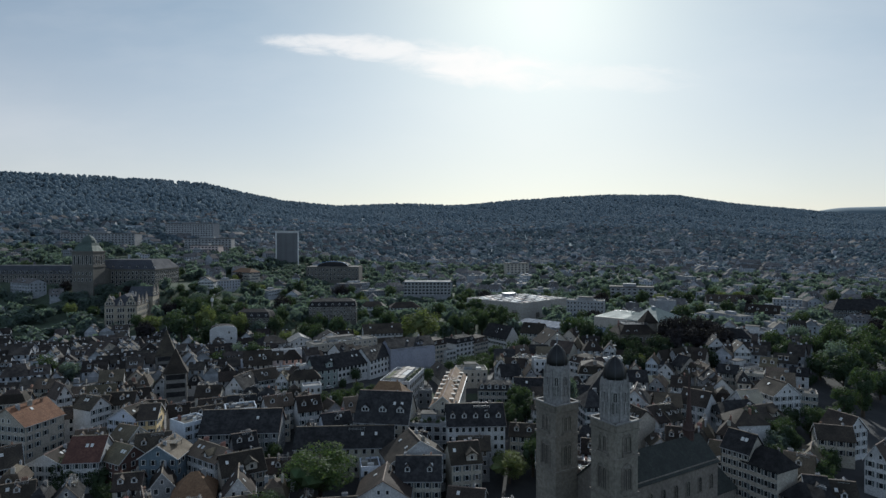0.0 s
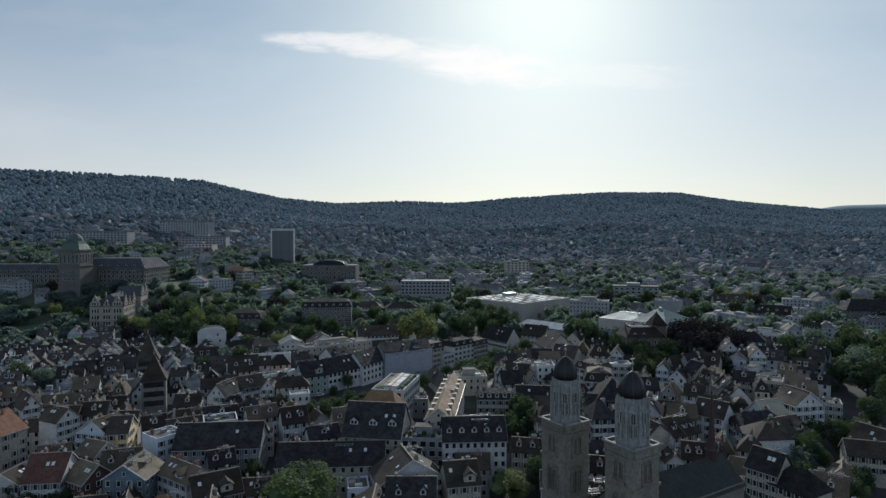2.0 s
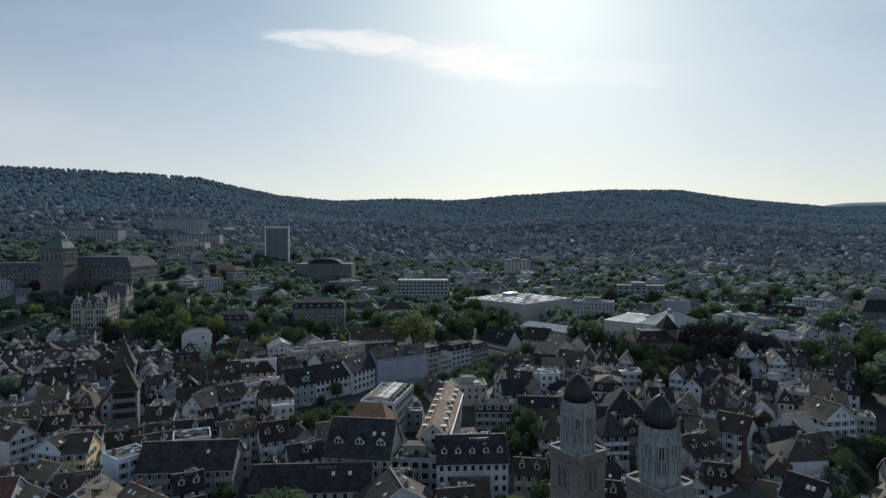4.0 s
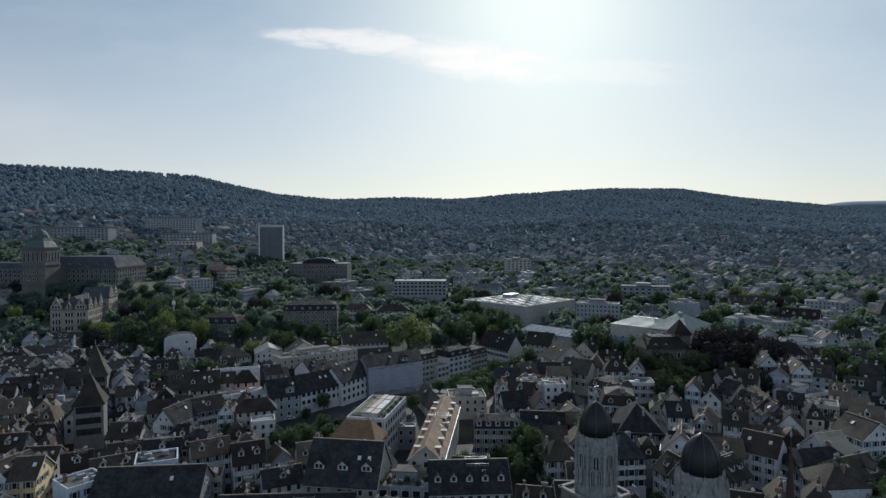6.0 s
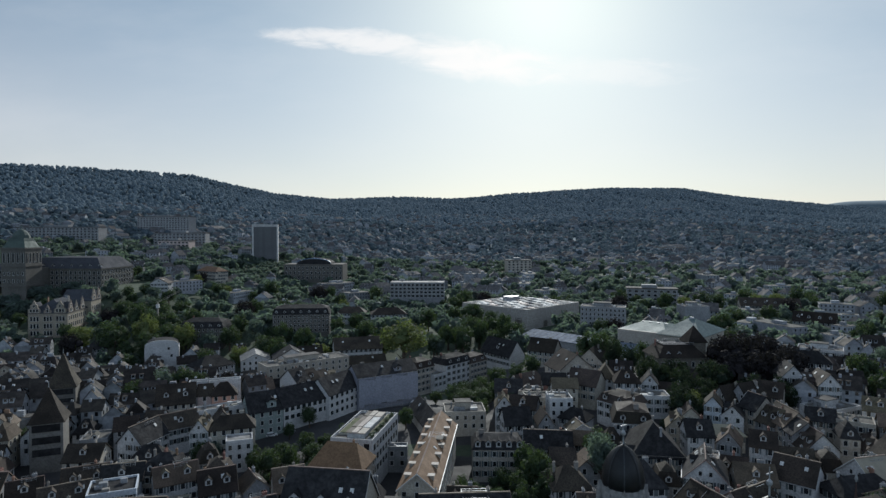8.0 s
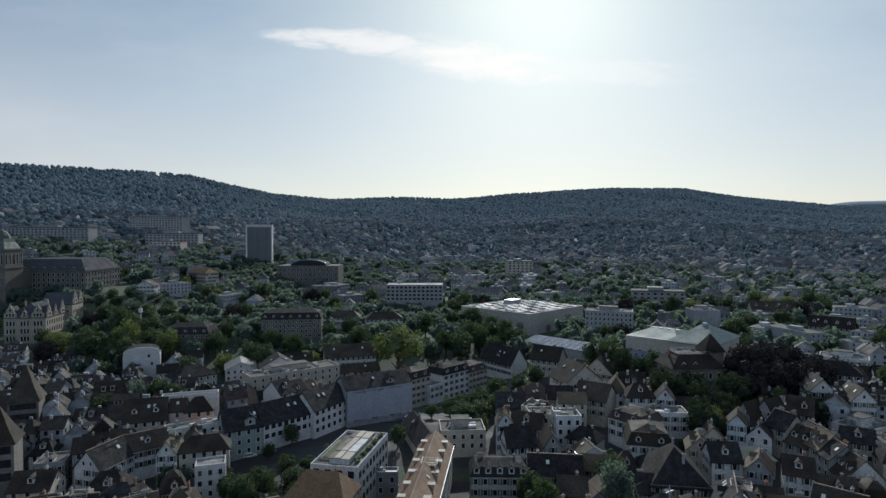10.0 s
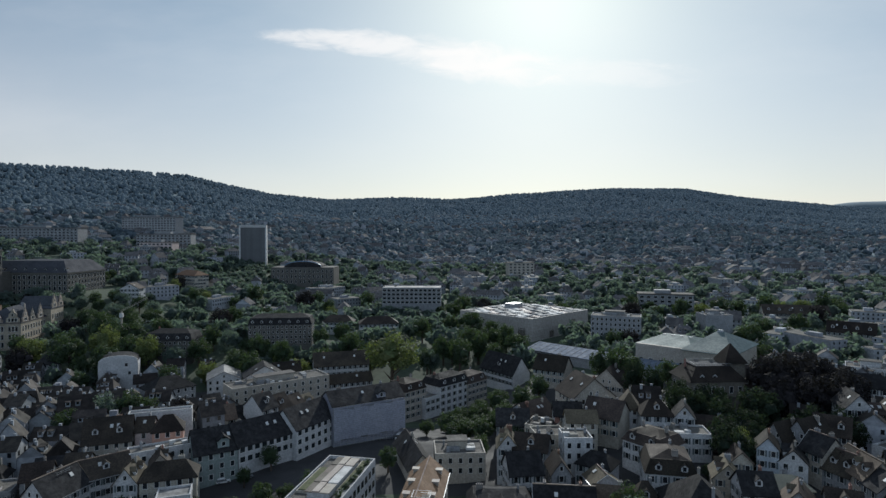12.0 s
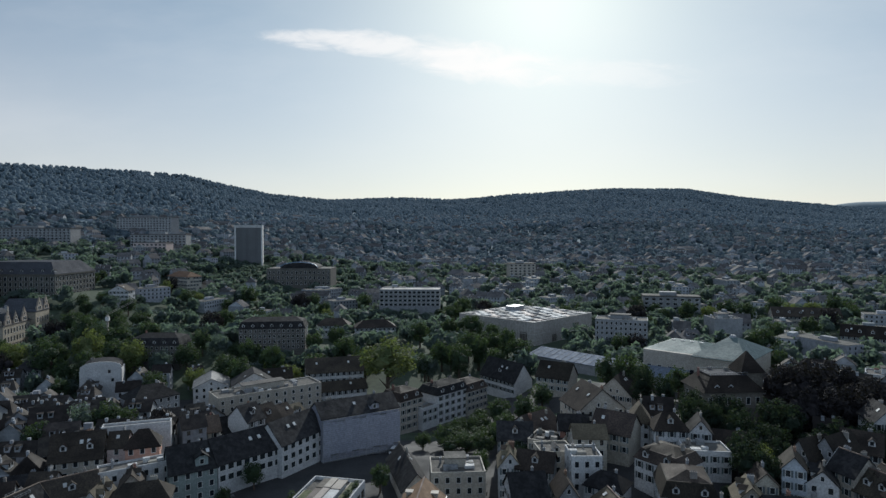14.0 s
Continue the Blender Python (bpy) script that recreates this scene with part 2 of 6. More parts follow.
def land(x, y):
    """The height of the ground."""
    r = math.hypot(x, y)
    th = math.degrees(math.atan2(x, y))
    reach = float(np.interp(th, BEARING, REACH))
    crest = 92 + float(np.interp(th, BEARING, SLOPE)) * reach - 16.5
    near = float(np.interp(y, (60, 110, 150, 210, 265, 305, 420), (-6, -2, 3, 10, 16, 22, 22))) + 4 * smooth(500, 800, r)
    near += smooth(40, -10, x) * float(np.interp(y, (235, 262, 290, 335, 372, 420, 480), (0, -3, -6, -6.5, -12, -12, 0)))
    near += 21 * smooth(-170, -330, x) * smooth(490, 560, y) + 6 * smooth(-60, -250, x) * smooth(600, 800, y)
    p = max(0.0, (r - 700) / (reach - 700))
    if p <= 1:
        h = near + (crest - near) * (0.25 * p + 0.75 * p ** 1.7)
    else:
        h = crest - (crest - 40) * smooth(1, 1.5, p)
    bumpy = noise.noise((x * 0.004, y * 0.004, 0)) * 9 * smooth(700, 1500, r) * (1 - 0.6 * smooth(0.8, 1.0, p))
    far = 0.0
    if th > 15:
        far = smooth(4000, 4500, r) * smooth(16, 30, th) * smooth(75, 40, th) * 290
    return max(h + bumpy, far)


def terrain():
    angles = [a * 0.5 for a in range(-110, 111)] + list(range(60, 301, 8))
    radii = [2] + [20 * k for k in range(1, 45)] + [900 + 50 * k for k in range(0, 81)]
    bm = bmesh.new()
    rows = []
    for r in radii:
        rows.append([bm.verts.new((r * math.sin(radians(a)), r * math.cos(radians(a)), land(r * math.sin(radians(a)), r * math.cos(radians(a))))) for a in angles])
    k = len(angles)
    for a, b in zip(rows, rows[1:]):
        for i in range(k):
            f = bm.faces.new((a[i], b[i], b[(i + 1) % k], a[(i + 1) % k]))
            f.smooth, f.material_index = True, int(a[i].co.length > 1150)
    bm.faces.new(rows[0])
    bmesh.ops.recalc_face_normals(bm, faces=bm.faces)
    tagged(part("ground", bm, (SOIL, THICKET)), "green and earthy ground rising to wooded, haze-tinted hills", "ground", kind="structure")


terrain()

# ---- far town and woods, past counting ----
rng = np.random.default_rng(5)
FOOTPRINTS = []         # (x, y, half width, half depth, turn) kept clear of scattered houses and trees


def clear_of(x, y, gap=0.0):
    for a, b, hw, hd, turn in FOOTPRINTS:
        c, s = math.cos(turn), math.sin(turn)
        u, v = (x - a) * c + (y - b) * s, -(x - a) * s + (y - b) * c
        if math.hypot(max(0, abs(u) - hw), max(0, abs(v) - hd)) < gap:
            return False
    return True


def keep(x, y, w, d, rz=0.0):
    FOOTPRINTS.append((x, y, w / 2, d / 2, radians(rz)))


def joined(name, verts, faces, mats, index, label, category):
    me = bpy.data.meshes.new(name)
    me.from_pydata(verts, [], faces)
    for m in mats:
        me.materials.append(m)
    me.polygons.foreach_set("material_index", index)
    me.update()
    return tagged(new(name, me), label, category, kind="stuff")


def town(spots, name, label, detail=True, tiles=None):
    """Joined houses past counting. spots: rows of x, y, width, depth, height, rise, turn, hip share."""
    verts, faces, index = [], [], []

    def add(at, pts, quads, k):
        o = len(verts)
        verts.extend(at(*p) for p in pts)
        faces.extend([o + i for i in q] for q in quads)
        index.extend([k] * len(quads))

    def cube(at, x0, x1, y0, y1, z0, z1, k):
        add(at, [(x0, y0, z0), (x1, y0, z0), (x1, y1, z0), (x0, y1, z0), (x0, y0, z1), (x1, y0, z1), (x1, y1, z1), (x0, y1, z1)],
            [(0, 1, 5, 4), (1, 2, 6, 5), (2, 3, 7, 6), (3, 0, 4, 7), (4, 5, 6, 7)], k)

    for n, (x, y, w, d, h, rise, a, hip) in enumerate(spots):
        g = land(x, y)
        ca, sa = math.cos(a), math.sin(a)
        at = lambda px, py, pz: (x + px * ca - py * sa, y + px * sa + py * ca, g + pz)
        w, d = w / 2, d / 2
        cube(at, -w, w, -d, d, -4, h, 0)
        e, q = 0.5, hip * w
        if rise > 1:
            s = rise * e / d
            add(at, [(-w - e, -d - e, h - s), (w + e, -d - e, h - s), (w + e, d + e, h - s), (-w - e, d + e, h - s), (-w + q - e * (q == 0), 0, h + rise), (w - q + e * (q == 0), 0, h + rise)],
                [(0, 1, 5, 4), (2, 3, 4, 5)] + ([(1, 2, 5), (3, 0, 4)] if q else []), 1)
            if not q:
                add(at, [(-w, -d, h), (-w, d, h), (-w, 0, h + rise - .3), (w, -d, h), (w, d, h), (w, 0, h + rise - .3)], [(0, 1, 2), (3, 4, 5)], 0)
        else:
            cube(at, -w + .4, w - .4, -d + .4, d - .4, h, h + .3, 3)
            cube(at, -w * .3, w * .2, -d * .2, d * .4, h + .3, h + 2.4, 0)
        if detail:
            cube(at, w * .3, w * .3 + .9, .3, 1.0, h, h + max(rise, .6) + .6, 0)
            if n % 3:
                cube(at, -w * .5, -w * .5 + .9, -1.0, -.3, h, h + max(rise, .6) + .5, 0)
            if rise > 3 and n % 2:
                for u in (-w * .45, w * .1):
                    cube(at, u - .8, u + .8, -d * .78, -d * .1, h + rise * .2, h + rise * .2 + 1.9, 0)
                    cube(at, u - 1, u + 1, -d * .85, -d * .1, h + rise * .2 + 1.9, h + rise * .2 + 2.05, 1)
                    add(at, [(u - .5, -d * .78 - .05, h + rise * .2 + .7), (u + .5, -d * .78 - .05, h + rise * .2 + .7), (u + .5, -d * .78 - .05, h + rise * .2 + 1.7), (u - .5, -d * .78 - .05, h + rise * .2 + 1.7)], [(0, 1, 2, 3)], 2)
        floors, cols, rows2 = int((h - .5) / 3.0), max(2, int(w * 2 / 2.8)), max(2, int(d * 2 / 3.2))
        for i in range(floors):
            z = h - (i + 1) * 3.0 + .7
            for j in range(cols):
                cx = -w + (j + .5) * 2 * w / cols
                add(at, [(cx - .55, -d - .06, z), (cx + .55, -d - .06, z), (cx + .55, -d - .06, z + 1.5), (cx - .55, -d - .06, z + 1.5)], [(0, 1, 2, 3)], 2)
            s = (w + .06) * (1 if x < 0 else -1)
            for j in range(rows2 if y < 900 else 0):
                cy = -d + (j + .5) * 2 * d / rows2
                add(at, [(s, cy - .5, z), (s, cy + .5, z), (s, cy + .5, z + 1.5), (s, cy - .5, z + 1.5)], [(0, 1, 2, 3)], 2)
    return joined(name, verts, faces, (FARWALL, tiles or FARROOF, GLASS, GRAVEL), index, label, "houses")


def far_houses(count, r0, r1, name, lean=1.0):
    spots = []
    while len(spots) < count:
        th = -46 + 86 * rng.uniform() ** (1 / lean)
        r = r0 + (r1 - r0) * rng.uniform() ** 0.8
        x, y = r * math.sin(radians(th)), r * math.cos(radians(th))
        reach = float(np.interp(th, BEARING, REACH))
        if (r - 700) / (reach - 700) > 0.62 + 0.2 * noise.noise((x * .004, y * .004, 3)) or (r < 950 and not clear_of(x, y, 8)) or (r < 620 and th < 11):
            continue
        big = rng.uniform() < 0.1
        w, d, h = (rng.uniform(20, 36), rng.uniform(12, 16), rng.uniform(8, 12)) if big else (rng.uniform(9, 16), rng.uniform(9, 13), rng.uniform(6, 10))
        flat = rng.uniform() < (.7 if big else .32)
        spots.append((x, y, w, d, h, .5 if flat else rng.uniform(3, 5.5), rng.choice([0.2, -0.35, 0.8, 1.3, 1.7]) + rng.uniform(-.25, .25), rng.choice([0, .4])))
        if r < 950:
            keep(x, y, w, d)
    return town(spots, name, "pale houses with haze-greyed roofs spread over the far slope", r1 < 1300, SLOPEROOF)


def leaf_cloud(n, seed, flat=0.8, spread=1.0):
    """Leaf clumps on lumpy boughs, in a unit crown: arrays of triangles (n, 3, 3)."""
    g = np.random.default_rng(seed)
    k = 9 if n < 400 else 30
    lobes = g.normal(size=(k, 3))
    lobes /= np.linalg.norm(lobes, axis=1)[:, None]
    lobes *= g.uniform(0.35, 0.72, (k, 1)) if k == 9 else g.uniform(0.5, 0.8, (k, 1))
    lobes[:, 2] = lobes[:, 2] * flat
    pick = g.integers(0, k, n)
    out = g.normal(size=(n, 3))
    out /= np.linalg.norm(out, axis=1)[:, None]
    girth = g.uniform(0.7, 1.15, (k, 1)) if k > 9 else np.ones((k, 1))
    c = lobes[pick] + out * g.uniform(0.26, 0.42, (n, 1)) * spread * girth[pick] * (1 if k == 9 else .72)
    size = min(.38, 2.1 / math.sqrt(n))
    nrm = out + g.normal(size=(n, 3)) * 0.5 + [0, 0, 0.3]
    nrm /= np.linalg.norm(nrm, axis=1)[:, None]
    u = np.cross(nrm, g.normal(size=(n, 3)))
    u /= np.linalg.norm(u, axis=1)[:, None]
    v = np.cross(nrm, u)
    s = size * g.uniform(0.7, 1.5, (n, 1))
    return np.stack([c - u * s - v * s * .6, c + u * s - v * s * .6, c + v * s * 1.1], 1)


def lump(seed):
    """A rough, uneven inner mass for a crown: 20 triangles."""
    g = np.random.default_rng(seed)
    p = (1 + 5 ** .5) / 2
    v = np.array([(-1, p, 0), (1, p, 0), (-1, -p, 0), (1, -p, 0), (0, -1, p), (0, 1, p), (0, -1, -p), (0, 1, -p), (p, 0, -1), (p, 0, 1), (-p, 0, -1), (-p, 0, 1)])
    v = v / np.linalg.norm(v, axis=1)[:, None] * g.uniform(.68, 1.0, (12, 1))
    f = [(0, 11, 5), (0, 5, 1), (0, 1, 7), (0, 7, 10), (0, 10, 11), (1, 5, 9), (5, 11, 4), (11, 10, 2), (10, 7, 6), (7, 1, 8),
         (3, 9, 4), (3, 4, 2), (3, 2, 6), (3, 6, 8), (3, 8, 9), (4, 9, 5), (2, 4, 11), (6, 2, 10), (8, 6, 7), (9, 8, 1)]
    return v[np.array(f)]


def far_trees(spots, name, mat, per=44, label="dense broadleaf woods covering the far hills, tinted blue for haze", mass=1.0):
    """spots: rows of x, y, z, radius, height; a soft inner mass and loose leaf clumps for each tree."""
    shapes = []
    for i in range(8):
        bulk = lump(90 + i).reshape(-1, 3)
        pts, back = np.unique(np.round(bulk, 5), axis=0, return_inverse=True)
        leaves = leaf_cloud(per, 40 + i).reshape(-1, 3)
        shapes.append((np.concatenate([pts * mass, leaves]), np.concatenate([back.ravel(), len(pts) + np.arange(len(leaves))])))
    verts, loops, o = [], [], 0
    for k, (x, y, z, r, h) in enumerate(spots):
        a = k * 2.39996
        rot = np.array([[math.cos(a), -math.sin(a), 0], [math.sin(a), math.cos(a), 0], [0, 0, 1]])
        v, f = shapes[k % 8]
        verts.append((v @ rot.T) * [r, r, h * 0.5] + [x, y, z + h * 0.5])
        loops.append(f + o)
        o += len(v)
    v, f = np.concatenate(verts), np.concatenate(loops)
    me = bpy.data.meshes.new(name)
    me.vertices.add(len(v))
    me.vertices.foreach_set("co", v.ravel())
    me.loops.add(len(f))
    me.loops.foreach_set("vertex_index", f.astype(np.int32))
    me.polygons.add(len(f) // 3)
    me.polygons.foreach_set("loop_start", np.arange(0, len(f), 3, dtype=np.int32))
    me.update(calc_edges=True)
    me.shade_smooth()
    me.materials.append(mat)
    return tagged(new(name, me), label, "trees", kind="stuff")


def wooded(count, r0, r1, lo, hi, spread=(5, 9), tall=(11, 19), deep=0.1):
    spots = []
    while len(spots) < count:
        th = rng.uniform(-47, 42)
        r = math.sqrt(rng.uniform(r0 * r0, r1 * r1))
        reach = float(np.interp(th, BEARING, REACH))
        p = (r - 700) / (reach - 700)
        if not lo < p < hi:
            continue
        x, y = r * math.sin(radians(th)), r * math.cos(radians(th))
        if r < 950 and not clear_of(x, y, 5):
            continue
        h = rng.uniform(*tall)
        spots.append((x, y, land(x, y) - h * deep, rng.uniform(*spread), h))
    return spots


def build_far():
    far_houses(640, 455, 1150, "middle_town", 1.7)
    far_houses(1500, 1000, 2500, "hillside_town")
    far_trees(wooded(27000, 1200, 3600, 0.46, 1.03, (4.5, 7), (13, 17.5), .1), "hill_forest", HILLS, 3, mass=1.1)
    far_trees(wooded(9800, 1000, 2400, -0.2, 0.52, (4.5, 8), (9, 15), .1), "slope_trees", WOODS, 12, "haze-tinted garden trees between the houses of the slope")
    near = wooded(2050, 440, 1000, -0.9, 0.52, (5.5, 10), (10, 18))
    far_trees(near, "garden_trees", GARDEN, 140, "dense haze-tinted trees in the gardens below the slope", .58)
    low = [(x, y, land(x, y) - 1, rng.uniform(2.5, 4.5), rng.uniform(4, 7)) for x, y in [(rng.uniform(-330, -205), rng.uniform(700, 825)) for i in range(420)]
           + [(rng.uniform(-390, -300), rng.uniform(505, 545)) for i in range(90)]]
    far_trees(low, "shrubbery", GARDEN, 90, "low haze-tinted shrubs and hedges below the tower block", .58)

# ---- houses ----
def window_mesh(w, h, shutters, bm=None, m=None, slots=(0, 1, 2)):
    """One window: a proud frame with a set-back pane and, where it has them, open shutters at its sides."""
    bm = bm or bmesh.new()
    m = m or Matrix.Identity(4)
    f, o = 0.12, -.09
    xs, zs = (-w / 2 - f, -w / 2, w / 2, w / 2 + f), (-f, 0, h, h + f)
    g = [[bm.verts.new(m @ Vector((x, o, z))) for x in xs] for z in zs]

    def quad(a, b, c, d, k):
        bm.faces.new((a, b, c, d)).material_index = slots[k]

    for r in range(3):
        for c in range(3):
            if (r, c) != (1, 1):
                quad(g[r][c], g[r][c + 1], g[r + 1][c + 1], g[r + 1][c], 1)
    p = [bm.verts.new(m @ Vector((x, -.015, z))) for x, z in ((-w / 2, 0), (w / 2, 0), (w / 2, h), (-w / 2, h))]
    q = [g[1][1], g[1][2], g[2][2], g[2][1]]
    quad(*p, 0)
    for i in range(4):
        quad(q[i], q[(i + 1) % 4], p[(i + 1) % 4], p[i], 1)
    for a, s in ((0, -1), (3, 1)):
        k = w * .5 if shutters else .0
        e = [bm.verts.new(m @ Vector((xs[a] + s * k, o if k else .02, z))) for z in (zs[0], zs[3])]
        quad(*([e[0], g[0][a], g[3][a], e[1]] if s < 0 else [g[0][a], e[0], e[1], g[3][a]]), 2 if shutters else 1)
    return bm


# Paler than the tiles: a sunlit line put into ridge and verge colour.
RIDGE = material("weathered_clay_ridge", (0.26, 0.20, 0.16), rough=.8, vary=.3)
WIN = {}


def window_at(parent, place, w=1.1, h=1.6, shutters=False):
    key = (round(w, 2), round(h, 2), shutters)
    if key not in WIN:
        ob = part("window", window_mesh(w, h, shutters), (GLASS, FRAME, SHUTTER), parent, place=place)
        WIN[key] = ob
        return ob
    return twin(WIN[key], parent, place)


def gable_roof(bm, w, d, h, rise, over=0.45, thick=0.28, hip=0.0, along="x"):
    """Two slopes over a w x d plan, ridge along x or y, as one shell; hip: how far the ridge ends are drawn in."""
    if along == "x":
        f = lambda x, y, z: (x, y, z)
        a, b = w / 2 + over, d / 2 + over
    else:
        f = lambda x, y, z: (y, -x, z)
        a, b = d / 2 + over, w / 2 + over
    e = h - rise * over / (b - over)
    top = [(-a, -b, e), (a, -b, e), (a - hip, 0, h + rise), (-a + hip, 0, h + rise), (a, b, e), (-a, b, e)]
    up = [bm.verts.new(f(*p)) for p in top]
    dn = [bm.verts.new(f(p[0], p[1], p[2] - thick)) for p in top]
    for v, flip in ((up, False), (dn, True)):
        quads = [(0, 1, 2, 3), (4, 5, 3, 2)] + ([(1, 4, 2), (5, 0, 3)] if hip > 0 else [])
        for q in quads:
            bm.faces.new([v[i] for i in (q[::-1] if flip else q)])
    edge = [0, 1, 4, 5] if hip > 0 else [0, 1, 2, 4, 5, 3]
    for i, k in enumerate(edge):
        n = edge[(i + 1) % len(edge)]
        bm.faces.new((up[k], dn[k], dn[n], up[n]))
    return bm


def chimney(parent, x, y, z, h=1.3, mat=None):
    """A rendered stack with a cap and clay or metal pots on it; some are long stacks with several flues."""
    k = int(x * 13 + y * 7 + z * 3)
    flues, bm = 1 + k % 3, bmesh.new()
    half = .3 + .26 * (flues - 1)
    h += .15 * (k % 4) - .35
    box(bm, -half, half, -.28, .28, -1.6, h)
    box(bm, -half - .07, half + .07, -.35, .35, h + .004, h + .12)
    for i in range(flues):
        m = len(bm.verts)
        ring(bm, 6, [(.16, h + .11), (.13, h + .4 + .1 * (i % 2)), (.18, h + .42 + .1 * (i % 2)), (.04, h + .54 + .1 * (i % 2))])
        bm.verts.ensure_lookup_table()
        for v in bm.verts[m:]:
            v.co.x += -half + .3 + i * .52
    return part("chimney", bm, mat or (GREY, STACK, BRICK, STACK, GREY)[k % 5], parent, place=pose(x, y, z, 0, 0, 90 * (k % 2)))


def roof_terrace(parent, x, y, z, w, d, turn):
    """A timber deck raised over a roof, with a railing, as on many old-town houses."""
    m = pose(x, y, z, 0, 0, turn)
    bm = box(bmesh.new(), -w / 2, w / 2, -d / 2, d / 2, 0, .18)
    for u in (-1, 1):
        for v in (-1, 1):
            box(bm, u * (w / 2 - .2) - .08, u * (w / 2 - .2) + .08, v * (d / 2 - .2) - .08, v * (d / 2 - .2) + .08, -2.4, 0)
    deck = part("roof_terrace", bm, DECK, parent, place=m)
    bm = bmesh.new()
    for z0 in (.55, 1.05):
        for u in (-1, 1):
            box(bm, u * w / 2 - .04, u * w / 2 + .04, -d / 2, d / 2, z0, z0 + .07)
            box(bm, -w / 2, w / 2, u * d / 2 - .04, u * d / 2 + .04, z0, z0 + .07)
    n = max(2, int(w / 1.1))
    for i in range(n + 1):
        for u in (-1, 1):
            box(bm, -w / 2 + i * w / n - .035, -w / 2 + i * w / n + .035, u * d / 2 - .035, u * d / 2 + .035, .18, 1.1)
    tagged(part("railing", bm, METAL, deck), "thin metal railing", kind="stuff")
    return deck


STACK = material("sooty_render", (0.3, 0.28, 0.25), (0.19, 0.18, 0.165), rough=.9, vary=.25)
DECK = material("weathered_deck_boards", (0.24, 0.21, 0.175), (0.15, 0.13, 0.11), rough=.85, stripes=("X", 3.0, .4), vary=.3)
SKYLIGHT = []


def skylight(parent, x, y, h, rise, d, turn):
    """A small pane let into a slope."""
    m = Matrix.Rotation(radians(turn), 4, "Z") @ pose(x, y, h + rise * (1 - abs(y) / (d / 2)) + .06, math.degrees(math.atan2(rise, d / 2)) * (1 if y < 0 else -1), 0, 0)
    if SKYLIGHT:
        return twin(SKYLIGHT[0], parent, m)
    SKYLIGHT.append(part("roof_light", box(bmesh.new(), -.45, .45, -.6, .6, -.1, .1), FRAME, parent, place=m))


DORMER = {}


def dormer(parent, place, roof_mat, w=1.7):
    """A small gabled roof window that looks along local -y."""
    key = (roof_mat.name, w)
    if key in DORMER:
        return twin(DORMER[key], parent, place)
    bm = bmesh.new()
    k = w / 2
    box(bm, -k, k, 0, 2.6, -1.0, 1.35, 1)
    poly(bm, [(-k, 0, 1.35), (k, 0, 1.35), (0, 0, 1.35 + k * .85)], 1)
    n = 2 if w > 2.2 else 1
    for q in range(n):
        u0, u1 = -k + .25 + q * (w - .5) / n, -k + .25 + (q + 1) * (w - .5) / n
        window_mesh(u1 - u0 - .3, 1.15, False, bm, pose((u0 + u1) / 2, 0, .12), (2, 1, 1))
    slab(bm, [(-k - .25, -.3, 1.15), (0, -.3, 1.45 + k * .85), (0, 3.4, 1.45 + k * .85), (-k - .25, 3.4, 1.15)], .14)
    slab(bm, [(0, -.3, 1.45 + k * .85), (k + .25, -.3, 1.15), (k + .25, 3.4, 1.15), (0, 3.4, 1.45 + k * .85)], .14)
    ob = part("dormer", bm, (roof_mat, WHITE, GLASS), parent, place=place)
    DORMER[key] = ob
    return ob


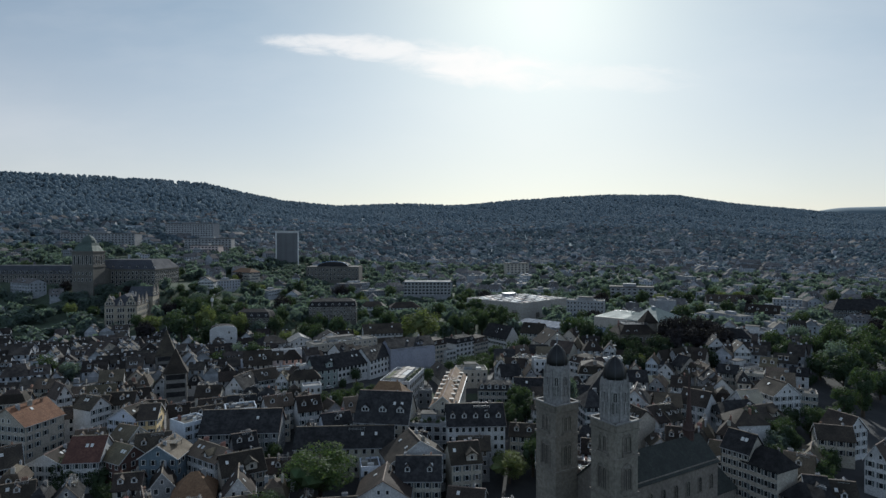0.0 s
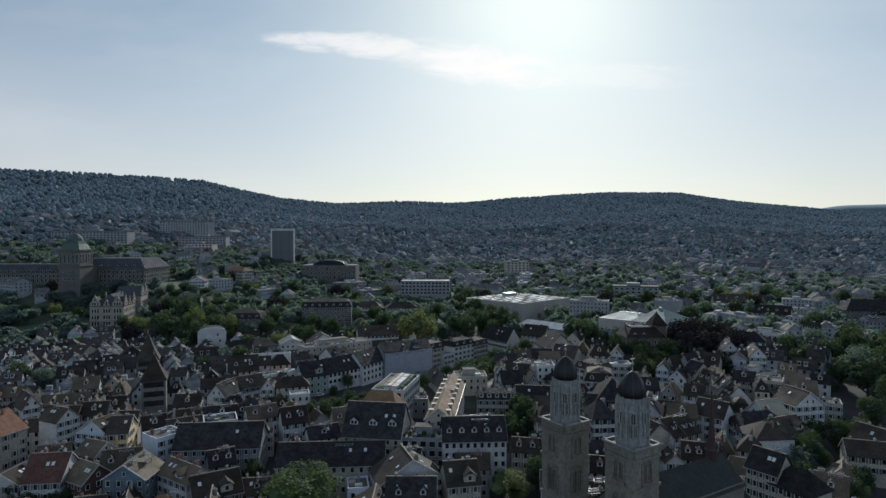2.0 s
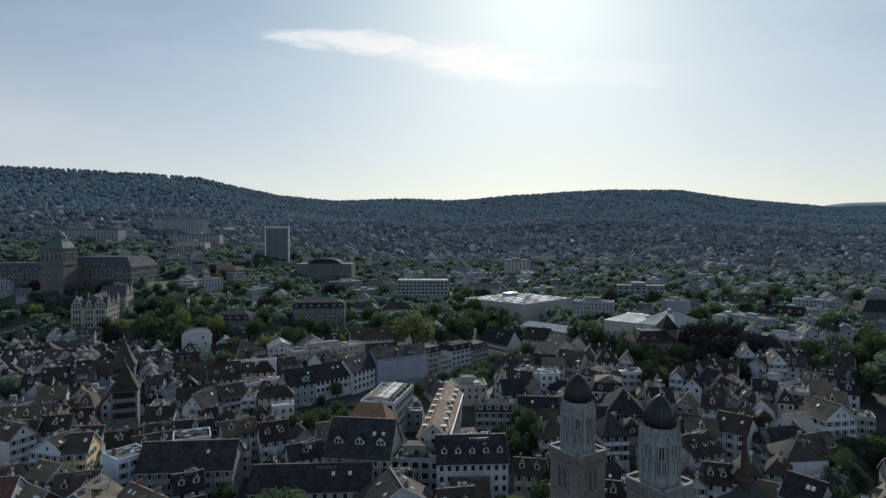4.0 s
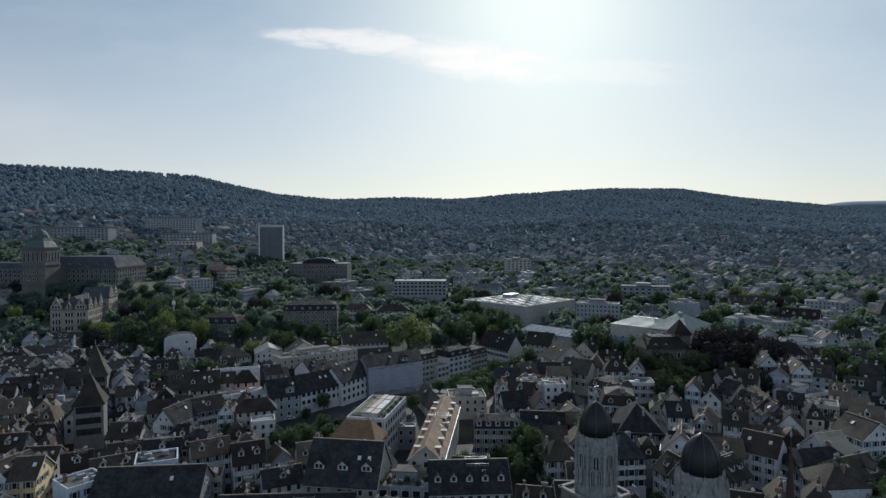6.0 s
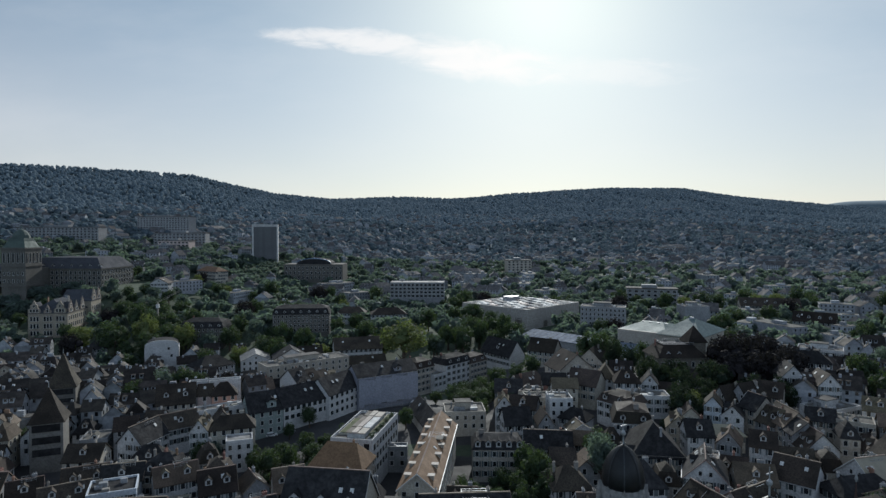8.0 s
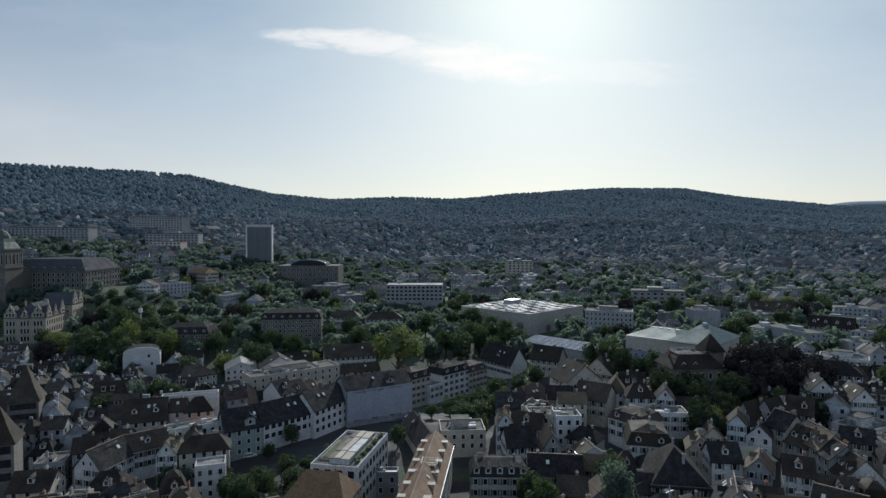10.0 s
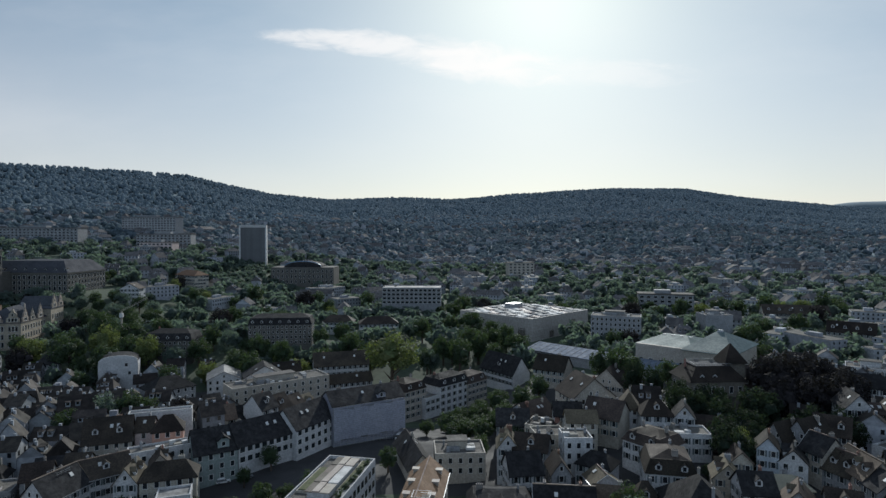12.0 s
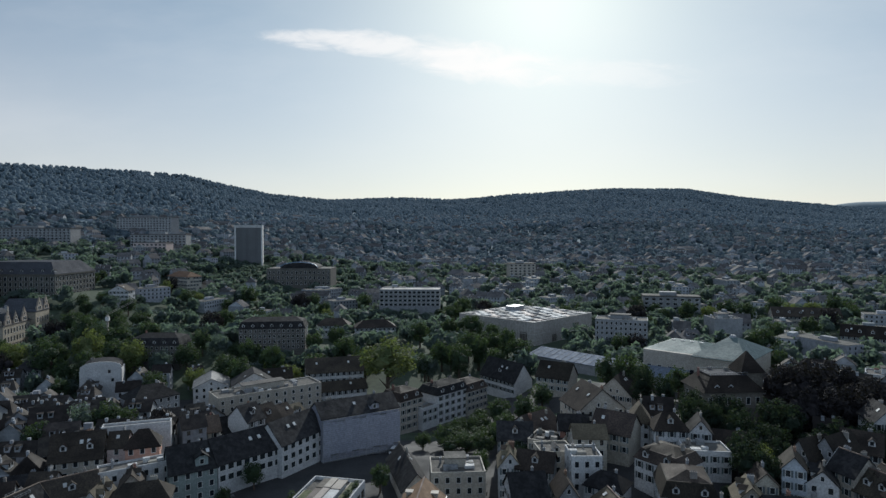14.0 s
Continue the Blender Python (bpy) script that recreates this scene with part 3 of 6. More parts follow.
def house(x, y, w, d, h, rz=0, roof="gable", rise=5.0, wall=None, top=None, along="x", dormers=0, chimneys=1, shutters=True,
          label="", base=None, hip=0.0, sides=None, cols=None, win=(1.1, 1.6), floor=3.1, name="house", category="house", windows=True, plain=False, dw=1.7, small=False):
    """A town house on the ground at (x, y): h to the eaves from the street, front along local -y."""
    wall, top = wall or WHITE, top or TILE
    g = land(x, y) if base is None else base
    word = {"white_plaster": "white plastered", "cream_plaster": "cream plastered", "yellow_plaster": "yellow plastered", "grey_plaster": "grey rendered",
            "blue_grey_plaster": "blue-grey rendered", "salmon_plaster": "salmon pink plastered", "sandstone": "sandstone", "pale_limestone": "pale stone"}.get(wall.name, "plastered")
    over = {"brown_roof_tiles": "brown tiled", "orange_roof_tiles": "orange tiled", "weathered_buff_tiles": "weathered buff tiled", "dark_slate": "dark slate", "roof_gravel": "flat gravelled",
            "zinc_sheet": "grey sheet-metal", "green_copper": "green copper"}.get(top.name, "tiled")
    shape = {"gable": "gabled roof", "hip": "hipped roof", "flat": "roof and parapet", "mansard": "mansard roof"}[roof]
    ob = base_of(name, pose(x, y, g, 0, 0, rz), label or f"{word} town house with {over} {shape}", category, "houses of the old town")
    keep(x, y, w, d, rz)
    foot = 6.0
    sides = sides or ("fr" if x < 0 else "fl")
    many = bmesh.new() if y > 300 or plain or small else None
    bm = bmesh.new()
    box(bm, -w / 2, w / 2, -d / 2, d / 2, -foot, h)
    if roof == "gable":
        if along == "x":
            for s in (-1, 1):
                poly(bm, [(s * w / 2, -d / 2, h), (s * w / 2, d / 2, h), (s * w / 2, 0, h + rise - .3)][::s])
        else:
            for s in (-1, 1):
                poly(bm, [(-w / 2, s * d / 2, h), (w / 2, s * d / 2, h), (0, s * d / 2, h + rise - .3)][::-s])
    if roof == "flat":
        t = .35
        for a in ((-w / 2, w / 2, -d / 2, -d / 2 + t), (-w / 2, w / 2, d / 2 - t, d / 2), (-w / 2, -w / 2 + t, -d / 2 + t, d / 2 - t), (w / 2 - t, w / 2, -d / 2 + t, d / 2 - t)):
            box(bm, *a, h + .004, h + .8)
    part("wall", bm, wall, ob)
    bm = bmesh.new()
    if roof == "gable":
        gable_roof(bm, w, d, h, rise, along=along)
    elif roof == "hip":
        gable_roof(bm, w, d, h, rise, hip=hip or min(w, d) * .45, along=along)
    elif roof == "mansard":
        k, r1 = 1.6, rise * .68
        a, b = w / 2 + .35, d / 2 + .35
        box(bm, -a, a, -b, b, h - .15, h + r1, taper=k)
        cap = bmesh.new()
        gable_roof(cap, w - 2 * k, d - 2 * k, h + r1, rise - r1, over=.3, hip=min(w, d) * .3, along="x" if w > d else "y")
        part("upper_roof", cap, top, ob)
    else:
        box(bm, -w / 2 + .352, w / 2 - .352, -d / 2 + .352, d / 2 - .352, h - .1, h + .25)
    part("roof", bm, top, ob)
    if roof == "flat" and w > 5 and top.name != "pale_roof_sheet" and not plain:
        rr = random.Random(int(x * 31 + y * 17))
        for i in range(int(2 + w * d / 40)):
            u, v, s = rr.uniform(-.38, .38) * w, rr.uniform(-.36, .36) * d, rr.uniform(.5, 1.5)
            bm = box(bmesh.new(), -s, s, -s * .7, s * .7, 0, rr.uniform(.5, 1.6))
            part(rr.choice(("roof_box", "vent_box", "roof_light")), bm, rr.choice((CHALK, GREY, GREY, STACK)), ob, place=pose(u, v, h + .25))
        if w * d > 130:
            bm = box(bmesh.new(), -w * .22, w * .16, -d * .1, d * .3, 0, 2.6)
            pent = part("penthouse", bm, wall, ob, place=pose(0, 0, h + .25))
            part("penthouse_roof", box(bmesh.new(), -w * .24, w * .18, -d * .13, d * .33, 2.604, 2.85), GRAVEL, pent)
    if roof == "gable" and y < 300 and not plain:
        span, length, turn = (d, w, 0) if along == "x" else (w, d, -90)
        spin = Matrix.Rotation(radians(turn), 4, "Z")
        part("ridge_cap", box(bmesh.new(), -length / 2 - .45, length / 2 + .45, -.16, .16, h + rise - .1, h + rise + .12), RIDGE, ob, place=spin)
        s = (1 if x < 0 else -1) if along == "x" else 1
        bm = bmesh.new()
        o, drop = .45, rise * .45 / (span / 2)
        x0, x1 = sorted((s * (length / 2 + .46), s * (length / 2 + .54)))
        prof = [(-span / 2 - o, h - drop - .3), (-span / 2 - o, h - drop + .06), (0, h + rise + .06), (span / 2 + o, h - drop + .06), (span / 2 + o, h - drop - .3), (0, h + rise - .3)]
        a, b = [bm.verts.new((x0, u, v)) for u, v in prof], [bm.verts.new((x1, u, v)) for u, v in prof]
        for q in ((0, 1, 2, 5), (5, 2, 3, 4)):
            bm.faces.new([a[i] for i in q])
            bm.faces.new([b[i] for i in q[::-1]])
        for i in range(6):
            bm.faces.new((a[i], b[i], b[(i + 1) % 6], a[(i + 1) % 6]))
        low = bmesh.new()
        v = 1 if along == "y" and x < 0 else -1
        y0, y1 = sorted((v * (span / 2 + o + .02), v * (span / 2 + o + .2)))
        box(low, -length / 2 - .4, length / 2 + .4, y0, y1, h - drop - .2, h - drop + .02)
        if not small:
            part("gutter", low, METAL, ob, place=spin)
        part("verge_board", bm, CHALK if int(x + y) % 2 else RIDGE, ob, place=spin)
    storeys = max(1, int((h - .6) / floor))
    runs = {"f": (w, -d / 2, 0), "r": (d, -w / 2, 90), "l": (d, -w / 2, -90), "b": (w, -d / 2, 180)}
    gable_side = {"x": "rl", "y": "fb"}[along]
    if windows:
        for s in sides:
            run, off, turn = runs[s]
            if s == "b":
                continue
            k = cols if (cols and s == "f") else max(1, int(run / 2.7))
            m = Matrix.Rotation(radians(turn), 4, "Z")
            for i in range(storeys):
                z = h - (storeys - i) * floor + .75
                for j in range(k):
                    if s != "f" and (i * 7 + j * 3 + int(x)) % 5 == 0:
                        continue
                    at = m @ pose(-run / 2 + (j + .5) * run / k, off, z)
                    if many:
                        window_mesh(win[0], win[1], shutters, many, at)
                    else:
                        window_at(ob, at, win[0], win[1], shutters)
            if roof == "gable" and s in gable_side and rise > 3.5:
                for u in ((-1.3, 1.3) if rise > 4.5 else (0,)):
                    if plain:
                        window_mesh(.8, 1.2, False, many, m @ pose(u, off, h + .7))
                    else:
                        window_at(ob, m @ pose(u, off, h + .7), .8, 1.2, False)
    if many and len(many.verts):
        tagged(part("glazing", many, (GLASS, FRAME, SHUTTER), ob, "small far windows"), kind="stuff")
    pitch = rise / (d / 2)
    for i in range(dormers):
        px = -w / 2 + (i + .5) * w / dormers
        if roof == "mansard":
            dormer(ob, pose(px, -d / 2 + .15, h + .9), top, dw)
        elif along == "x":
            yy = -d / 2 + d * .16
            dormer(ob, pose(px, yy, h + pitch * d * .16 + .1), top, dw)
        elif roof == "gable":
            s, py = (1 if x < 0 else -1), -d / 2 + (i + .5) * d / dormers
            dormer(ob, pose(s * w * .34, py, h + rise * .32 + .1, 0, 0, 90 * s), top, dw)
    if roof == "gable" and y < 285 and rise > 3 and not plain and int(x * 5 + y * 3) % 3 == 0:
        deep = min(w, d)
        roof_terrace(ob, w * .12, d * .06, h + rise * .72, deep * .42, deep * .36, 0)
    if roof == "gable" and top.name != "pale_roof_sheet" and not plain:
        across, run, turn = (d, w, 0) if along == "x" else (w, d, -90)
        for i in range(int(x * 7 + y) % 3 if small else 2 + int(x * 7 + y) % 3):
            u, v = run * (((x * 3.7 + i * 2.9 + y) % 1.0) * .7 - .35), across * (.18 if (i + int(y)) % 2 else -.2)
            skylight(ob, u, v, h, rise, across, turn)
    if roof == "gable" and along == "x" and w > 9 and dormers == 0 and int(x * 3 + y) % 3 == 0 and not plain:
        bm = bmesh.new()
        k, zz = 1.7, rise * .55
        box(bm, -k, k, -d / 2 + .6, 0, h + rise * .1, h + zz)
        cross = part("cross_gable", bm, wall, ob, place=pose(w * .18, 0, 0))
        poly_bm = bmesh.new()
        gable_roof(poly_bm, d / 2 + .4, 2 * k, h + zz, 1.3, over=.3, along="x")
        part("gable_roof", poly_bm, top, cross, place=pose(0, -d / 4 + .2, 0, 0, 0, 90))
        window_at(cross, pose(0, -d / 2 + .6, h + rise * .18), 1.0, 1.3, False)
    for i in range(chimneys):
        if roof == "flat":
            chimney(ob, w * (-.3 + .35 * i), d * .2, h + .8, 1.2)
        elif along == "x":
            chimney(ob, w * (-.32 + .6 * i / max(1, chimneys - 1) if chimneys > 1 else .2), d * .09, h + rise * .82)
        else:
            chimney(ob, w * .09, d * (-.3 + .6 * i / max(1, chimneys - 1) if chimneys > 1 else .2), h + rise * .82)
    return ob


def terrace(x, y, w, d, h, rz, rise, walls, tops, n, seed, sides="f", shutters=True):
    """A run of narrow houses wall to wall, each with its own eaves, roof and dormers."""
    r = random.Random(seed)
    c, k = math.cos(radians(rz)), math.sin(radians(rz))
    cuts = [0] + sorted((i + r.uniform(-.22, .22)) / n for i in range(1, n)) + [1]
    for i in range(n):
        u, v = (cuts[i] + cuts[i + 1]) / 2 * w - w / 2, r.uniform(-.6, .6)
        uw = (cuts[i + 1] - cuts[i]) * w
        house(x + u * c - v * k, y + u * k + v * c, uw, d + r.uniform(-.8, .8), h + r.uniform(-1.3, 1.1), rz + r.uniform(-2, 2), "gable", rise + r.uniform(-.7, .7),
              walls[i % len(walls)], tops[(i * 3 + seed) % len(tops)], "x", dormers=r.choice([0, 1, 1, 2]) if uw > 6 else 1, chimneys=r.choice([1, 2]), shutters=shutters, sides=sides, small=True)


# ---- the minster ----
def arch_window(w, h, deep=.35):
    """A round-headed opening: a dark pane set back in a stone surround."""
    bm = bmesh.new()
    k = 8
    arc = [(w / 2 * math.cos(math.pi * i / k), h - w / 2 + w / 2 * math.sin(math.pi * i / k)) for i in range(k + 1)]
    inner = [(w / 2, 0)] + arc + [(-w / 2, 0)]
    s = 1 + .5 / w
    outer = [(w / 2 + .25, -.2)] + [(px * s, h - w / 2 + (pz - h + w / 2) * s) for px, pz in arc] + [(-w / 2 - .25, -.2)]
    poly(bm, [(px, -.02, pz) for px, pz in inner], 0)
    for i in range(len(inner) - 1):
        a, b, c, d = inner[i], inner[i + 1], outer[i + 1], outer[i]
        poly(bm, [(a[0], -.25, a[1]), (b[0], -.25, b[1]), (c[0], -.25, c[1]), (d[0], -.25, d[1])], 1)
        poly(bm, [(a[0], 0, a[1]), (b[0], 0, b[1]), (b[0], -.25, b[1]), (a[0], -.25, a[1])], 1)
        poly(bm, [(d[0], -.25, d[1]), (c[0], -.25, c[1]), (c[0], 0, c[1]), (d[0], 0, d[1])], 1)
    box(bm, -.1, .1, -.15, -.03, 0, h - w * .3, 1)
    return bm


# Darker copy of the sandstone, with the recess's shade in its colour.
NICHE = material("shaded_sandstone_recess", (0.2, 0.186, 0.16), (0.14, 0.131, 0.115), grain=1.2, stain=0.3, relief=0.4, spec=0.2)
LOUVRE = material("dusty_wooden_louvres", (0.1, 0.094, 0.085), (0.06, 0.056, 0.05), rough=.85, stripes=("Z", 1.2, .6))
CHURCH_TURN = 36.0
T_NORTH, T_SOUTH = (18.2, 161.4), (30.4, 146.4)


def tower(parent, x, y, z_top):
    """A square stone shaft, a gallery, an eight-sided lantern and a dark ribbed dome; local frame of the church."""
    half = 3.9
    t = part("tower", box(bmesh.new(), -half, half, -half, half, -6, z_top - 15.4), SAND, parent, "weathered sandstone tower shaft", pose(x, y, 0))
    for z in (z_top - 32.8, z_top - 23.5, z_top - 17.4):
        bm = bmesh.new()
        box(bm, -half - .3, half + .3, -half - .3, half + .3, z - .35, z + .25)
        part("string_course", bm, SAND, t)
    for turn in (0, 90, 180, 270):
        m = Matrix.Rotation(radians(turn), 4, "Z")
        for z, w, h in ((z_top - 31.7, 3.4, 6.6), (z_top - 22.4, 2.8, 4.6)):
            at = m @ pose(0, -half, z)
            if ("arch", w) in WIN:
                twin(WIN["arch", w], t, at)
                continue
            WIN["arch", w] = part("belfry_window", arch_window(w, h), (NICHE, SAND), t, place=at)
        for u in (-.72, .72):
            for z, w, h in ((z_top - 31.3, 1.1, 5.0), (z_top - 22.1, .9, 3.5)):
                at = m @ pose(u, -half - .05, z)
                if ("light", w) in WIN:
                    twin(WIN["light", w], t, at)
                else:
                    WIN["light", w] = part("window_light", arch_window(w, h), (LOUVRE, SAND), t, place=at)
        part("ledge", box(bmesh.new(), -1.7, 1.7, -half - .45, -half + .1, z_top - 23.2, z_top - 22.5), SAND, t, place=m)
        bm = bmesh.new()
        box(bm, -half, half, -half - .35, -half + .1, z_top - 17.0, z_top - 15.2)
        for i in range(9):
            u = -half + .5 + i * (2 * half - 1) / 8
            box(bm, u - .12, u + .12, -half - .42, -half - .352, z_top - 16.9, z_top - 15.3)
        part("balustrade", bm, SAND, t, place=m)
        bm = bmesh.new()
        box(bm, -half - .6, half + .6, -half - .5, -half + .1, z_top - 15.198, z_top - 14.9)
        part("coping", bm, PALE, t, place=m)
    bm = bmesh.new()
    ring(bm, 8, [(3.4, z_top - 15.8), (3.3, z_top - 8.4), (3.45, z_top - 8.2), (3.45, z_top - 7.6), (3.25, z_top - 7.4), (2.95, z_top - 5.3)], math.pi / 8)
    lantern = part("lantern", bm, PALE, t, "pale stone eight-sided lantern stage")
    for i in range(8):
        m = Matrix.Rotation(math.pi / 4 * i, 4, "Z")
        bm = bmesh.new()
        r = 3.05
        poly(bm, [(-1.25, -r - .16, z_top - 8.0), (1.25, -r - .16, z_top - 8.0), (0, -r - .16, z_top - 5.0)])
        poly(bm, [(-1.25, -r - .16, z_top - 8.0), (0, -r - .16, z_top - 5.0), (0, -r + 1.2, z_top - 5.0), (-1.25, -r + .4, z_top - 8.0)])
        poly(bm, [(0, -r - .16, z_top - 5.0), (1.25, -r - .16, z_top - 8.0), (1.25, -r + .4, z_top - 8.0), (0, -r + 1.2, z_top - 5.0)])
        part("gablet", bm, PALE, lantern, place=m)
        for u, zz, ww, hh in ((-.5, -13.2, .5, 2.6), (.5, -13.0, .5, 2.4), (0, -10.4, .8, 2.2)):
            at = m @ pose(u, -r - .1, z_top + zz)
            if ("lancet", ww, hh) not in WIN:
                WIN["lancet", ww, hh] = part("lancet_opening", arch_window(ww, hh), (GLASS, PALE), lantern, place=at)
            else:
                twin(WIN["lancet", ww, hh], lantern, at)
        bm = bmesh.new()
        box(bm, -.25, .25, -.25, .25, z_top - 15.6, z_top - 6.6)
        box(bm, -.2, .2, -.2, .2, z_top - 6.6, z_top - 5.6, taper=.17)
        part("pinnacle", bm, PALE, lantern, place=Matrix.Rotation(math.pi / 4 * i + math.pi / 8, 4, "Z") @ pose(0, -3.45, 0))
    bm = bmesh.new()
    ring(bm, 16, [(2.75, z_top - 5.6), (2.85, z_top - 4.4), (2.65, z_top - 3.1), (2.2, z_top - 1.9), (1.5, z_top - .9), (.7, z_top - .2), (.1, z_top + .2)])
    for f in bm.faces:
        f.smooth = True
    dome = part("dome", bm, DOME, t, "black copper ribbed dome")
    bm = bmesh.new()
    for i in range(8):
        a = math.pi / 4 * i
        pr = [(2.8, -5.6), (2.9, -4.4), (2.7, -3.1), (2.26, -1.9), (1.57, -.88), (.75, -.15)]
        for (r0, z0), (r1, z1) in zip(pr, pr[1:]):
            c, s = math.cos(a), math.sin(a)
            poly(bm, [(r0 * c - .08 * s, r0 * s + .08 * c, z_top + z0), (r0 * c + .08 * s, r0 * s - .08 * c, z_top + z0),
                      (r1 * c + .08 * s, r1 * s - .08 * c, z_top + z1), (r1 * c - .08 * s, r1 * s + .08 * c, z_top + z1)])
    part("rib", bm, RIB, dome)
    bm = bmesh.new()
    ring(bm, 6, [(.12, z_top - .1), (.1, z_top + 1.2), (.32, z_top + 1.5), (.32, z_top + 1.8), (.06, z_top + 2.1), (.04, z_top + 3.4)])
    box(bm, -.6, .6, -.05, .05, z_top + 2.6, z_top + 2.75)
    part("finial", bm, METAL, dome)


def minster():
    cx, cy = (T_NORTH[0] + T_SOUTH[0]) / 2, (T_NORTH[1] + T_SOUTH[1]) / 2
    ch = base_of("church", pose(cx, cy, 0, 0, 0, CHURCH_TURN), "twin-towered sandstone church with dark domes and slate roofs", "church")
    keep(cx + 24 * math.cos(radians(CHURCH_TURN)), cy + 24 * math.sin(radians(CHURCH_TURN)), 66, 30, CHURCH_TURN)
    m = ch.matrix_basis.inverted()
    for p in (T_NORTH, T_SOUTH):
        q = m @ Vector((*p, 0))
        tower(ch, q.x, q.y, 63.3)
    # nave runs along local +x, behind the towers
    n0, n1, wid, eave, ridge = 3.5, 47, 6.4, 28.2, 33.9
    bm = bmesh.new()
    box(bm, n0, n1, -wid, wid, -6, eave)
    poly(bm, [(n1, -wid, eave), (n1, wid, eave), (n1, 0, ridge - .3)])
    poly(bm, [(n0, wid, eave), (n0, -wid, eave), (n0, 0, ridge - .3)])
    part("nave_wall", bm, SAND, ch)
    bm = bmesh.new()
    for s in (-1, 1):
        slab(bm, [(n0 - .4, s * (wid + .6), eave - .8), (n1 + .4, s * (wid + .6), eave - .8), (n1 + .4, 0, ridge), (n0 - .4, 0, ridge)], .35)
    part("nave_roof", bm, COPPER_DARK, ch, "steep dark green-black roof")
    for s in (-1, 1):
        bm = bmesh.new()
        box(bm, n0 + 1, n1 - 2, *sorted((s * wid, s * (wid + 5.5))), -6, 13)
        part("aisle", bm, SAND, ch)
        bm = bmesh.new()
        slab(bm, [(n0 + .7, s * (wid + 6), 12.7), (n1 - 1.7, s * (wid + 6), 12.7), (n1 - 1.7, s * wid, 17), (n0 + .7, s * wid, 17)], .3)
        part("aisle_roof", bm, COPPER_DARK, ch)
    for i in range(8):
        if ("arch", 1.3) not in WIN:
            WIN["arch", 1.3] = part("nave_window", arch_window(1.3, 4.2), (GLASS, SAND), ch, place=pose(n0 + 4 + i * 5.2, -wid, 20.2))
        else:
            twin(WIN["arch", 1.3], ch, pose(n0 + 4 + i * 5.2, -wid, 20.2))
    bm = bmesh.new()
    box(bm, n1 + .4, n1 + 12, -4.4, 4.4, -6, 17)
    part("choir", bm, SAND, ch)
    bm = bmesh.new()
    gable_roof(bm, 12, 8.8, 17, 6, hip=4)
    part("choir_roof", bm, COPPER_DARK, ch, place=pose(n1 + 6.1, 0, 0))
    # ridge turret with its thin red-brown spire
    q = m @ Vector((63.3, 172.6, 0))
    bm = bmesh.new()
    ring(bm, 8, [(1.5, ridge - 2.5), (1.5, ridge + 1.6), (1.9, ridge + 1.8), (1.6, ridge + 2.2), (.95, ridge + 4), (.75, ridge + 7), (.4, ridge + 13), (.06, ridge + 18.5)])
    fl = part("ridge_turret", bm, SPIRE, ch, "thin red-brown spire turret on the roof ridge", pose(q.x, 0, 0))
    for i in range(8):
        bm = bmesh.new()
        box(bm, -.12, .12, -.12, .12, ridge + 1.5, ridge + 4.6, taper=.08)
        part("pinnacle", bm, SPIRE, fl, place=Matrix.Rotation(math.pi / 4 * i, 4, "Z") @ pose(1.6, 0, 0))
    bm = bmesh.new()
    ring(bm, 6, [(.08, ridge + 18.3), (.25, ridge + 18.8), (.05, ridge + 20)])
    part("finial", bm, METAL, fl)


RIB = material("dark_lead", (0.05, 0.055, 0.06), rough=.45, metal=.4)
COPPER_DARK = material("dark_church_roof", (0.04, 0.046, 0.042), (0.028, 0.032, 0.03), rough=0.75, grain=1.5, relief=0.3, stripes=("X", 1.2, 0.25), spec=0.2)
SPIRE = material("red_brown_shingle", (0.06, 0.03, 0.027), (0.04, 0.022, 0.021), rough=0.6, relief=0.4)
minster()


